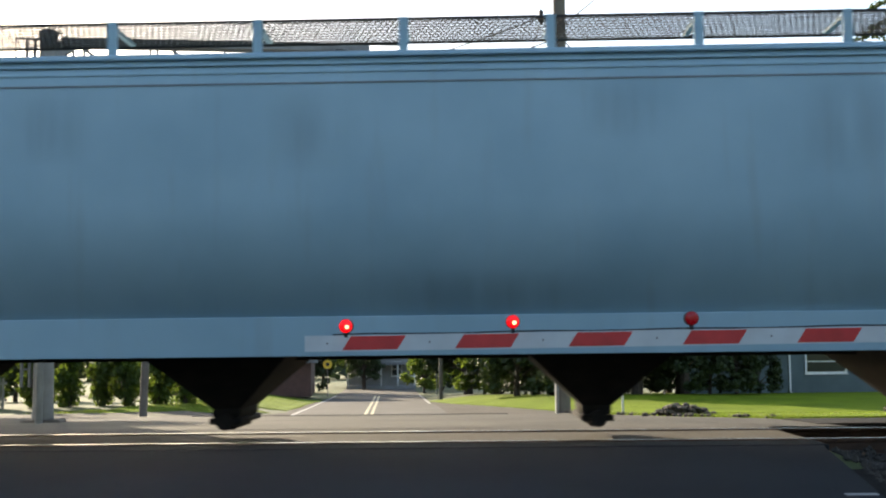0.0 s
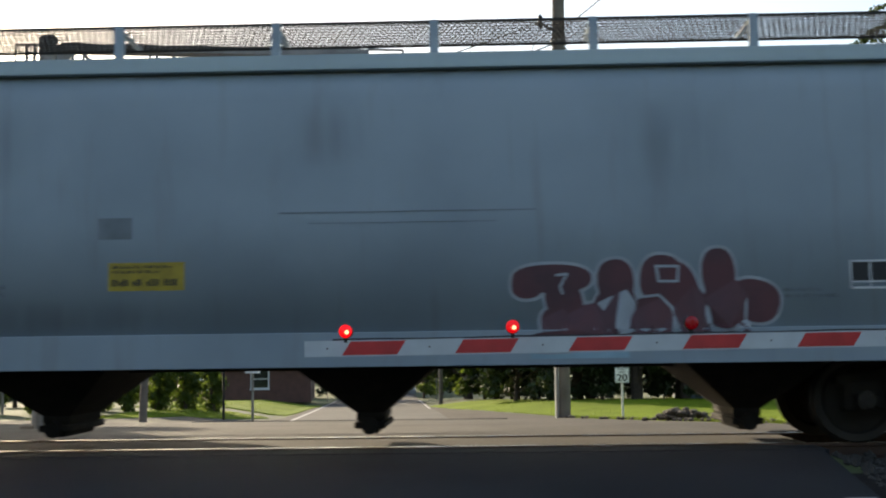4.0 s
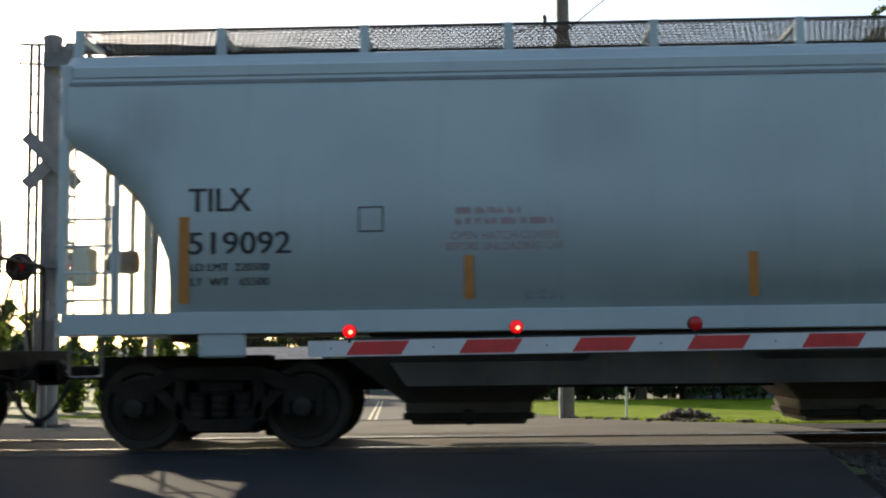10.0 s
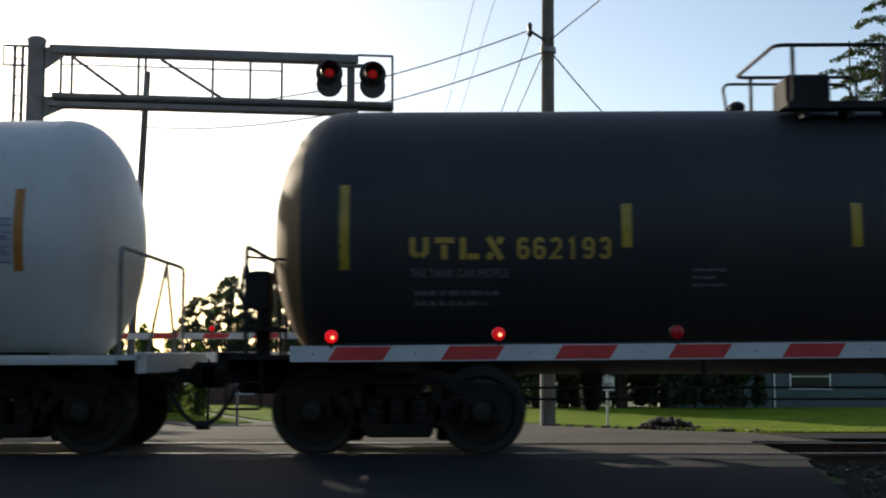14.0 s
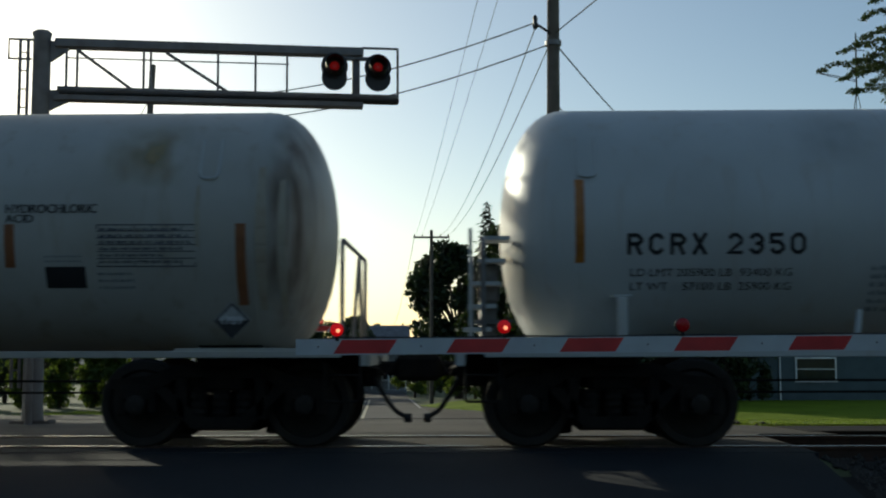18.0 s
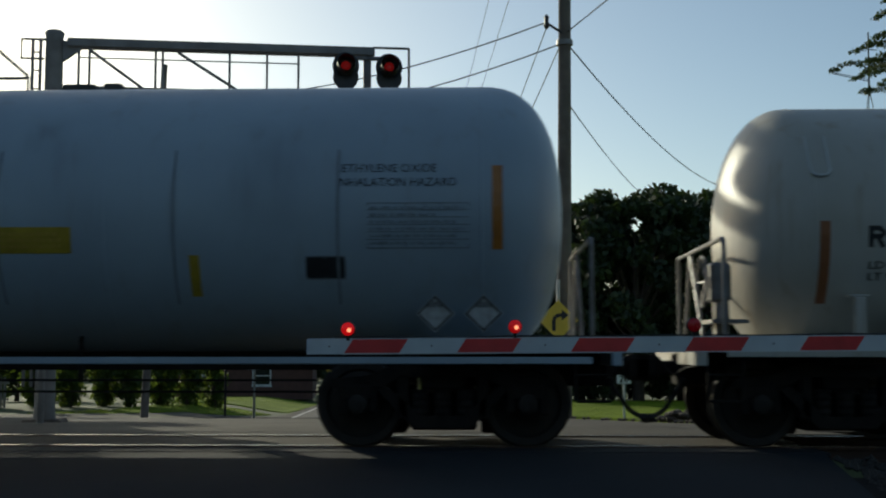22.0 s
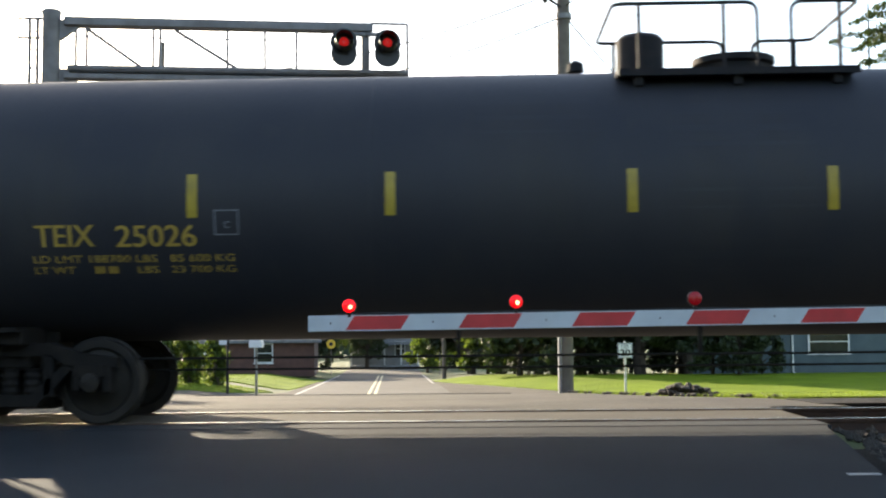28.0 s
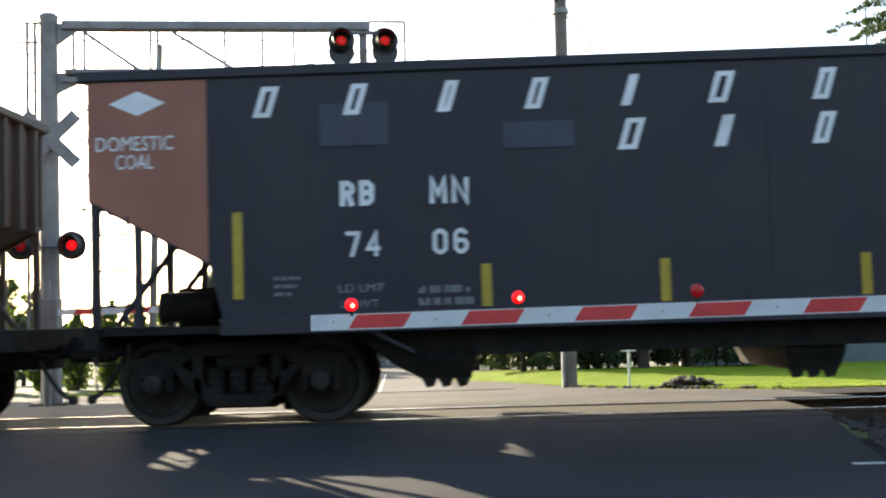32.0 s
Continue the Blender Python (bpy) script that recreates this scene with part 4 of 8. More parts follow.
def utility_pole(x, y, top, lean=0.0, r=0.17, arms=(), label="weathered wooden utility pole carrying wires"):
    g = ground_z(x, y)
    root = thing("utility_pole", label, "utility pole", pose(x, y, 0), "utility poles")
    part("pole", Shape().tube([(0, 0, g - 0.5), (lean * 0.5, 0, (g + top) / 2), (lean, 0, top)], [r, r * 0.88, r * 0.75], 12), POLE_WOOD, root)
    for z, half in arms:
        lx = lean * (z - g) / (top - g)
        ca = part("crossarm", Shape().box(lx - half, lx + half, -r - 0.12, -r * 0.6, z - 0.06, z + 0.06, 0.01), POLE_WOOD, root)
        for u in (-0.92, -0.5, 0.5, 0.92):
            part("insulator", Shape().lathe([(z + 0.06, 0.02), (z + 0.1, 0.045), (z + 0.17, 0.05), (z + 0.22, 0.025)], (lx + u * half, -r - 0.03, 0), "Z", 8), SIGNAL_BLACK, ca)
    return root


P = (1.93, 27.0)
pole = utility_pole(P[0], P[1], 12.4, 0.12, 0.175, ((11.2, 1.25),), "tall weathered wooden utility pole beyond the crossing")
part("clamp", Shape().lathe([(8.02, 0.19), (8.14, 0.19)], (0.08, 0, 0), "Z", 12), RAIL_GREY, pole, "bright metal band")
part("bracket", Shape().tube([(0.08, -0.1, 8.25), (-0.3, -0.12, 8.5), (-0.36, -0.12, 8.62)], 0.03, 6), SIGNAL_BLACK, pole)
part("insulator", Shape().lathe([(8.38, 0.03), (8.45, 0.07), (8.55, 0.05), (8.66, 0.06), (8.72, 0.02)], (-0.34, -0.12, 0), "Z", 8), SIGNAL_BLACK, pole)
part("riser_pipe", Shape().tube([(-0.14, -0.15, ground_z(*P)), (-0.12, -0.14, 2.6)], 0.045, 8), CONDUIT, pole, "pale conduit up the pole")
utility_pole(-9.87, 35.0, 9.6, 0.42, 0.12, (), "slim leaning wooden utility pole")
utility_pole(-2.35, 78.0, 8.9, 0.0, 0.15, ((8.4, 1.2),))
utility_pole(-7.6, 140.0, 4.1, 0.0, 0.15, ((3.6, 1.2),))
utility_pole(-34.0, 90.0, 5.6, 0.0, 0.13, ())


def wire(a, b, sag, r=0.012):
    a, b = Vector(a), Vector(b)
    s = Shape().tube([a.lerp(b, i / 14) - Vector((0, 0, sag * 4 * (i / 14) * (1 - i / 14))) for i in range(15)], r, 5)
    single("wire", s, WIRE, "thin black overhead wire slung between poles", "wire", group="overhead wires")


wire((1.6, 26.9, 8.55), (-9.5, 35.0, 8.6), 0.55, 0.017)
wire((1.95, 26.9, 8.05), (-9.5, 35.0, 7.9), 0.6, 0.017)
wire((2.05, 26.9, 8.05), (13.4, 62.0, 9.4), 0.8, 0.018)
wire((2.0, 26.9, 6.75), (9.6, 62.0, 8.4), 0.4, 0.014)
wire((2.05, 26.9, 8.3), (12.0, 8.0, 13.5), 0.3, 0.015)
for i, dx in enumerate((-1.1, -0.5)):
    wire((P[0] + dx, 26.85, 11.4), (-2.35 + (-1.0, -0.6)[i], 77.9, 8.6), 0.3, 0.008)
wire((1.62, 26.9, 8.5), (-2.35 + 0.6, 77.9, 8.55), 0.9, 0.012)
wire((1.9, 26.9, 8.0), (-2.35 + 1.1, 77.9, 8.55), 0.7, 0.013)
wire((-9.45, 35, 8.7), (-34.0, 90.0, 5.2), 0.6, 0.014)
for dx in (-1.1, 1.1):
    wire((-2.35 + dx, 78, 8.6), (-7.6 + dx, 140, 3.8), 0.8, 0.016)


# ---- trees and bushes ----
def limb_tree(h, spread, bottom, leaves, seed, size, kind="broad"):
    """Trunk with limbs, and a crown of many leaves in uneven clumps."""
    r = np.random.default_rng(seed)
    trunk = Shape()
    top = h * 0.8
    trunk.tube([(0, 0, -0.4), (0.1 * r.random(), 0, h * 0.3), (0.2 * r.random(), 0.1, h * 0.6), (0.1, 0.1, top)], [h * 0.026 + 0.05, h * 0.02 + 0.03, h * 0.012 + 0.02, 0.02], 9)
    clumps = []
    if kind == "spruce":
        n = int(h * 9)
        for i in range(n):
            u = i / n
            z = bottom + (h - bottom) * u
            rad = spread * (1 - u) ** 0.85 * (0.75 + 0.4 * r.random())
            a = i * 2.4 + r.random()
            clumps.append(((math.cos(a) * rad * 0.62, math.sin(a) * rad * 0.62, z - rad * 0.12), (0.25 + rad * 0.42, 0.25 + rad * 0.42, 0.22)))
            if i % 3 == 0:
                trunk.tube([(0, 0, z), (math.cos(a) * rad * 0.9, math.sin(a) * rad * 0.9, z - rad * 0.15)], [0.05 * (1 - u) + 0.012, 0.008], 5)
    elif kind == "column":
        n = int(h * 12)
        for i in range(n):
            u = i / n
            z = bottom + (h - bottom) * u
            rad = spread * (math.sin(math.pi * min(1, 0.22 + u * 0.78)) ** 0.7 + 0.06)
            a = r.random() * 6.28
            q = 0.7 * r.random() ** 0.4 * rad
            clumps.append(((math.cos(a) * q, math.sin(a) * q, z), (0.32 * rad + 0.08, 0.32 * rad + 0.08, 0.32)))
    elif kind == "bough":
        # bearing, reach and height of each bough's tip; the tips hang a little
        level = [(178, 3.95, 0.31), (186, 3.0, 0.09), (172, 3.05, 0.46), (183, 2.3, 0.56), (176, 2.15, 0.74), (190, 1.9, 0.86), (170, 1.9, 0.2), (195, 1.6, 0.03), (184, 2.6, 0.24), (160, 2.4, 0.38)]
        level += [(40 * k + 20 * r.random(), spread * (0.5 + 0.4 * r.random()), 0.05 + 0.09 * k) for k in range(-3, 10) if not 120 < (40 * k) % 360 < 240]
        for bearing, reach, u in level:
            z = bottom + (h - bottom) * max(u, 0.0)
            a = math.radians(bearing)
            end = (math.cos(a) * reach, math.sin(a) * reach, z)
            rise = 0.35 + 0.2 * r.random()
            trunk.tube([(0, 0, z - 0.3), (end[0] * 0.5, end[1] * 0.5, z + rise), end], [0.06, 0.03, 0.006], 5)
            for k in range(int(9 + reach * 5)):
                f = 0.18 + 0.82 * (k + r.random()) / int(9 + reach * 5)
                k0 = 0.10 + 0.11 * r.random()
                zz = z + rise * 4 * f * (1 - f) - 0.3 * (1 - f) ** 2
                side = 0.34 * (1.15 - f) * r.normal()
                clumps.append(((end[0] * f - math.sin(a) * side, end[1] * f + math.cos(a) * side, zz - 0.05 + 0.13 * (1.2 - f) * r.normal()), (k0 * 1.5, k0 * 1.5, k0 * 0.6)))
    else:
        n = int(26 + h * 3) if kind == "broad" else int(130 + h * 5)
        for i in range(n):
            a, u = r.random() * 6.28, r.random()
            zc = bottom + (h - bottom) * (0.06 + 0.92 * u)
            w = math.sin(math.pi * (0.16 + 0.78 * u)) ** 0.65
            q = spread * w * (0.35 + 0.62 * r.random() ** 0.5)
            c = (math.cos(a) * q, math.sin(a) * q, zc)
            k = spread * ((0.17 + 0.16 * r.random()) if kind == "broad" else (0.10 + 0.12 * r.random()))
            clumps.append((c, (k, k, k * 0.75)))
            if i % (2 if kind == "broad" else 7) == 0:
                z0 = bottom * 0.7 + (zc - bottom * 0.7) * 0.45
                trunk.tube([(0.05, 0.05, z0), (c[0] * 0.5, c[1] * 0.5, (z0 + zc) / 2 + 0.1), c], [h * 0.009 + 0.015, h * 0.006 + 0.01, 0.01], 5)
    crown = Shape()
    weight = np.array([k[0] * k[1] for _, k in clumps])
    weight /= weight.sum()
    idx = r.choice(len(clumps), leaves, p=weight)
    vs, fs = [], []
    for j, i in enumerate(idx):
        c, k = clumps[i]
        d = r.normal(size=3)
        d /= np.linalg.norm(d)
        q = r.random() ** 0.45
        p = Vector((c[0] + d[0] * k[0] * q, c[1] + d[1] * k[1] * q, c[2] + d[2] * k[2] * q))
        a = Vector(r.normal(size=3)).normalized()
        b = a.cross(Vector(r.normal(size=3))).normalized()
        w = size * (0.6 + 0.8 * r.random())
        if kind == "spruce":
            a = Vector((d[0], d[1], -0.25)).normalized()
            b = a.cross(Vector((0, 0, 1)) + 0.5 * Vector(r.normal(size=3))).normalized() * 0.5
        vs += [p - a * w, p + b * w * 0.55, p + a * w, p - b * w * 0.55]
        fs.append((4 * j, 4 * j + 1, 4 * j + 2, 4 * j + 3))
    crown.add(vs, fs)
    return trunk, crown


def tree(name, label, h, spread, bottom, leaves, seed, size, leaf, kind="broad", category="tree"):
    root = thing(name, label, category, None, "trees and bushes")
    tr, cr = limb_tree(h, spread, bottom, leaves, seed, size, kind)
    part("trunk", tr, BARK, root, "grey-brown bark")
    me = bpy.data.meshes.new("crown")
    me.from_pydata(cr.v, [], cr.f)
    me.materials.append(leaf)
    part("crown", me, leaf, root)
    return root


def plant(proto, spots):
    """Puts the prototype at the first spot and copies at the others: x, y, scale, turn."""
    for i, (x, y, k, turn) in enumerate(spots):
        m = pose(x, y, ground_z(x, y), 0, 0, turn)
        if i == 0:
            proto.matrix_basis = m
            first = k
            ob = proto
        else:
            ob = copy_thing(proto, m)
        ob.scale = (k, k, k)


oak = tree("maple_tree", "large dark broadleaf tree with a dense uneven crown", 12.0, 4.0, 1.0, 16000, 3, 0.23, LEAF_DARK)
# Copies at x -18.6, -20.6 and -27 are unseen, placed to shade the apron.
plant(oak, [(-0.6, 86, 0.92, 0), (3.6, 74, 0.95, 70), (8.8, 66, 0.98, 150), (11.9, 69, 1.0, 220), (18.4, 84, 1.2, 300), (24.5, 80, 1.02, 20), (5.9, 70, 1.0, 110), (-20.6, 38, 0.86, 40), (-27, 42, 0.92, 250), (-18.6, 31, 0.6, 330), (31, 92, 1.1, 200), (12.4, 77, 0.95, 45), (14.6, 79, 0.9, 15)])
birch = tree("ash_tree", "sunlit green broadleaf tree with an open crown", 10.5, 3.6, 2.2, 12000, 8, 0.16, LEAF)
plant(birch, [(15.8, 72, 1.0, 0), (21.8, 76, 1.05, 120), (-13.5, 150, 0.85, 10), (-33, 120, 0.62, 80), (-17.0, 132, 0.8, 280), (-40, 100, 0.8, 30)])
airy = tree("poplar_tree", "tall grey-green tree with a thin broken crown", 11.6, 2.5, 1.4, 26000, 17, 0.095, LEAF_HAZE, "fine")
plant(airy, [(-21.6, 110, 1.0, 0), (-25.4, 114, 0.86, 120)])
globe = tree("linden_tree", "round dense dark-green tree beyond the far gate", 10.4, 3.2, 1.2, 34000, 26, 0.115, LEAF_HAZE, "fine")
plant(globe, [(-16.7, 110, 0.98, 0), (-11.2, 118, 0.72, 75)])
spruce = tree("spruce_tree", "tall dark spruce with drooping branches", 13.4, 2.6, 0.8, 7000, 12, 0.22, NEEDLE, "spruce")
plant(spruce, [(1.4, 81, 1.0, 0), (2.4, 72, 0.55, 40), (4.3, 69, 0.5, 90), (7.2, 76, 0.86, 130)])
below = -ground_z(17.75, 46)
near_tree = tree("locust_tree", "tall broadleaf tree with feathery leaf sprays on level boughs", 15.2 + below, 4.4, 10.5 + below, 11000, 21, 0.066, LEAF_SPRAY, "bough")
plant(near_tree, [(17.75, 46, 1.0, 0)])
cedar = tree("arborvitae", "clipped columnar evergreen shrub in a garden row", 3.6, 0.75, 0.1, 2600, 31, 0.10, LEAF, "column", "shrub")
plant(cedar, [(-16.9, 49.0, 0.9, 0), (-15.8, 50.0, 1.0, 40), (-14.6, 49.4, 0.95, 80), (-13.5, 50.2, 1.02, 120), (-12.4, 50.6, 0.93, 160), (-11.4, 51.4, 0.85, 200), (-18.2, 48.6, 0.92, 240), (-19.6, 48.0, 1.0, 280)])
bush = tree("round_bush", "rounded leafy bush beside the road", 2.8, 1.7, 0.1, 3200, 41, 0.13, LEAF_BRIGHT, "broad", "bush")
plant(bush, [(0.5, 82, 1.25, 0), (-0.9, 90, 1.0, 60), (-4.6, 104, 1.15, 100), (2.3, 78, 1.0, 200), (-17.0, 62, 0.8, 20)])
hedge = tree("dark_bush", "dense dark evergreen bush under the trees", 3.6, 2.0, 0.1, 3600, 47, 0.15, LEAF_DARK, "broad", "bush")
plant(hedge, [(2.2, 68, 1.05, 0), (4.6, 66, 1.1, 50), (7.0, 67, 1.0, 100), (9.4, 69, 1.0, 150), (11.8, 71, 1.0, 10), (12.2, 63, 0.75, 30), (13.5, 62.5, 0.85, 90), (14.8, 63, 0.6, 150), (-21.5, 60, 0.9, 30), (-25, 64, 1.0, 70), (-3.2, 112, 1.2, 140), (-14.5, 104, 1.0, 60), (-9.0, 130, 1.2, 60), (-4.5, 132, 1.2, 20)])
# behind the crossing: a closed line of unseen trees, added to shape fill light
rear = tree("street_tree", "broad unseen tree behind the crossing, added to shape the fill light", 13.0, 5.0, 1.0, 6000, 53, 0.34, LEAF_BRIGHT)
plant(rear, [(-40.8, -22.4, 1, 0), (-31.2, -28, 1.1, 60), (-21.6, -23.8, 0.95, 120), (-12, -30.8, 1.1, 180), (-3.6, -33.6, 1, 240), (6, -28, 1.05, 300), (14.4, -22.4, 1, 30), (22.8, -26.6, 1.1, 90), (32.4, -19.6, 1, 150), (42, -23.8, 1.1, 210), (-43.2, 0, 0.9, 20), (43.2, -2, 0.9, 80), (-31.2, -6, 0.8, 160), (24, -5, 0.8, 100)])
# far woods
s = Shape()
vs, fs = [], []
for i in range(9000):
    x = -130 + 260 * rng.random()
    y = 175 + 30 * rng.random()
    top = 4.6 + 2.2 * noise.noise((x * 0.06, 3, 0)) + 1.2 * noise.noise((x * 0.25, 9, 0)) + (2.5 if x > 10 else 0)
    z = ground_z(x, y) + rng.random() ** 0.7 * max(top, 1.5)
    p = Vector((x, y, z))
    a = Vector(rng.normal(size=3)).normalized() * (0.4 + 0.5 * rng.random())
    b = a.orthogonal() * 0.8
    vs += [p - a, p + b, p + a, p - b]
    fs.append((4 * i, 4 * i + 1, 4 * i + 2, 4 * i + 3))
s.add(vs, fs)
single("far_woods", s, LEAF_DARK, "low line of far woods along the skyline", "woods", "stuff", smooth=0)


# ---- houses ----
def house(x, y, w, d, eave, ridge, turn, wall_mat, label, windows=(), porch=False, gable_front=True):
    """A gabled house; its front wall faces the track."""
    g = ground_z(x, y) - 0.2
    root = thing("house", label, "house", pose(x, y, 0, 0, 0, turn))
    h = w / 2
    if gable_front:
        o = [(-h, g), (h, g), (h, eave), (0, ridge), (-h, eave)]
        part("wall", Shape().prism(o, 0, d), wall_mat, root, "", 0)
        over = 0.5
        k = (ridge - eave) / h
        for sgn in (-1, 1):
            o = [(0, ridge + 0.06), (sgn * (h + over), eave - k * over + 0.06), (sgn * (h + over), eave - k * over + 0.26), (0, ridge + 0.26)]
            part("roof", Shape().prism(o, -0.5, d + 0.5), ROOF_GREY, root, "grey shingled roof slope", 0)
            part("fascia", Shape().prism([(0, ridge + 0.05), (sgn * (h + over), eave - k * over + 0.05), (sgn * (h + over), eave - k * over + 0.28), (0, ridge + 0.28)], -0.56, -0.505), TRIM_WHITE, root, "white rake board", 0)
    else:
        part("wall", Shape().box(-h, h, 0, d, g, eave), wall_mat, root, "", 0)
        for y0, y1 in ((-0.5, d / 2), (d + 0.5, d / 2)):
            s = Shape()
            s.add([(-h - 0.5, y0, eave), (h + 0.5, y0, eave), (h + 0.5, y1, ridge), (-h - 0.5, y1, ridge), (-h - 0.5, y0, eave + 0.2), (h + 0.5, y0, eave + 0.2), (h + 0.5, y1, ridge + 0.2), (-h - 0.5, y1, ridge + 0.2)],
                  [(0, 1, 2, 3), (4, 5, 6, 7), (0, 1, 5, 4), (1, 2, 6, 5), (2, 3, 7, 6), (3, 0, 4, 7)])
            part("roof", s, ROOF_GREY, root, "grey shingled roof slope", 0)
        for sgn in (-1, 1):
            part("gable", Shape().add([(sgn * h, 0, eave), (sgn * h, d, eave), (sgn * h, d / 2, ridge), (sgn * (h - 0.1), 0, eave), (sgn * (h - 0.1), d, eave), (sgn * (h - 0.1), d / 2, ridge)], [(0, 1, 2), (3, 4, 5), (0, 2, 5, 3), (1, 2, 5, 4)]), wall_mat, root, "", 0)
    n = int((eave - g) / 0.22)
    if wall_mat is not BRICK_RED:
        for i in range(n):
            part("siding_board", Shape().prism([(-h, g + i * 0.22), (h, g + i * 0.22), (h, g + i * 0.22 + 0.2), (-h, g + i * 0.22 + 0.2)], -0.03, -0.004), wall_mat, root, "", 0)
    for wx, wz, ww, wh in windows:
        wi = part("window", Shape().box(wx - ww / 2 - 0.1, wx + ww / 2 + 0.1, -0.09, -0.032, wz - 0.1, wz + wh + 0.1, 0.01), TRIM_WHITE, root, "white-framed window")
        part("pane", Shape().box(wx - ww / 2, wx + ww / 2, -0.1, -0.092, wz, wz + wh / 2 - 0.03), WINDOW_GLASS, wi, "dark glass")
        part("pane", Shape().box(wx - ww / 2, wx + ww / 2, -0.1, -0.092, wz + wh / 2 + 0.03, wz + wh), WINDOW_GLASS, wi, "dark glass")
        part("sill", Shape().box(wx - ww / 2 - 0.15, wx + ww / 2 + 0.15, -0.16, -0.09, wz - 0.16, wz - 0.1), TRIM_WHITE, wi)
    if porch:
        part("porch_roof", Shape().prism([(-h, g + 2.6), (h, g + 2.6), (h - 0.2, g + 2.9), (-h + 0.2, g + 2.9)], -2.2, 0), ROOF_GREY, root, "", 0)
        part("porch_floor", Shape().box(-h, h, -2.1, 0, g, g + 0.55), SIDING_GREY, root)
        for i in range(5):
            x0 = -h + 0.15 + (w - 0.3) * i / 4
            part("porch_post", Shape().box(x0 - 0.07, x0 + 0.07, -2.05, -1.9, g + 0.5, g + 2.62, 0.01), TRIM_WHITE, root)
    return root


blue = house(20.2, 70, 15.5, 11, 5.0, 9.0, 0, SIDING_BLUE, "two-storey blue-grey house with a shingled gable roof behind trees",
             ((0.1, -0.75, 2.2, 1.2), (-4.3, 2.0, 1.1, 1.5), (0.2, 2.0, 1.1, 1.5)))
part("downspout", Shape().tube([(-2.0, -0.1, 4.6), (-2.0, -0.1, -1.9), (-1.0, -0.9, -2.55)], 0.06, 7), TRIM_WHITE, blue, "white downspout bent out over the lawn")
house(-9.8, 122, 7.0, 8, 0.6, 3.4, 5, SIDING_GREY, "small pale house with a columned porch at the road's bend", ((-1.8, -2.0, 0.9, 1.3), (1.6, -2.0, 0.9, 1.3)), True, False)
house(-19.0, 82, 15, 9, -0.1, 1.2, 6, BRICK_RED, "low red-brown house behind a row of evergreens", ((4.0, -1.4, 1.1, 1.2), (0.5, -1.4, 1.1, 1.2), (-3.5, -1.4, 1.1, 1.2)), False, False)
house(-38.0, 60, 14, 9, 1.4, 4.6, 12, SIDING_GREY, "low pale house at the end of the drive", ((3.0, -1.0, 1.1, 1.2), (-1.5, -1.0, 1.1, 1.2)), False, False)

# picket fence behind the evergreens, white rail fence, stones on the lawn
fence = thing("picket_fence", "weathered grey picket fence along the drive", "fence", pose(-21.5, 47.0, ground_z(-21, 47)))
picket = Shape().prism([(-0.05, 0.0), (0.05, 0.0), (0.05, 1.15), (0, 1.25), (-0.05, 1.15)], -0.012, 0.012).mesh("picket", FENCE_WOOD, 0)
for i in range(36):
    ob = part("picket", picket, FENCE_WOOD, fence)
    ob.location = (-2.6 + i * 0.15, 0, 0)
for z in (0.3, 0.95):
    part("rail", Shape().box(-2.7, 2.8, 0.013, 0.05, z, z + 0.09), FENCE_WOOD, fence)
for x, y in ((12.08, 72.0), (11.23, 72.0)):
    yp = thing("yard_post", "slim white post standing under the trees", "post", pose(x, y, ground_z(x, y)))
    part("shaft", Shape().box(-0.05, 0.05, -0.05, 0.05, -0.2, 3.4, 0.008), TRIM_WHITE, yp)
    part("cap", Shape().lathe([(3.4, 0.1), (3.45, 0.1), (3.5, 0.03)], (0, 0, 0), "Z", 10), TRIM_WHITE, yp)
wf = thing("rail_fence", "white post-and-rail fence before the trees", "fence", pose(11.0, 76.0, ground_z(11, 76)))
for i in range(5):
    part("post", Shape().box(-3 + i * 1.5 - 0.05, -3 + i * 1.5 + 0.05, -0.05, 0.05, -0.1, 1.2, 0.01), TRIM_WHITE, wf)
for z in (0.45, 0.95):
    part("rail", Shape().box(-3.0, 3.0, -0.025, 0.025, z, z + 0.1), TRIM_WHITE, wf)
for i in range(120):
    r = (0.045 + 0.045 * rng.random()) if i < 74 else (0.025 + 0.03 * rng.random())
    u = rng.random()
    x, y = (3.52 + 0.26 * rng.normal(), 20.2 + 0.4 * rng.random()) if i < 74 else (0.0, 17.4 + 9.0 * u ** 1.4)
    if i >= 74:
        x = float(np.interp(y, [p[0] for p in EDGE], [p[1] for p in EDGE])) + 0.14 * rng.normal()
    lift = 0.17 * max(0.0, 1 - ((x - 3.52) / 0.55) ** 2) * rng.random() if i < 74 else 0.0
    q = rng.random(8) * 0.35 + 0.75
    sh = Shape().lathe([(-r * 0.4, r * q[0] * 0.7), (0, r * q[1]), (r * 0.35, r * q[2] * 0.85), (r * 0.6 * q[3], r * 0.35)], (0, 0, 0), "Z", 7)
    single("boulder", sh, HEAP, "rough dark fieldstone heaped along the asphalt edge", "stone", group="stone heap", m=pose(x, y, ground_z(x, y) + 0.02 + r * 0.25 + lift, 8 * q[4], 6 * q[5], 360 * q[6]), smooth=0)

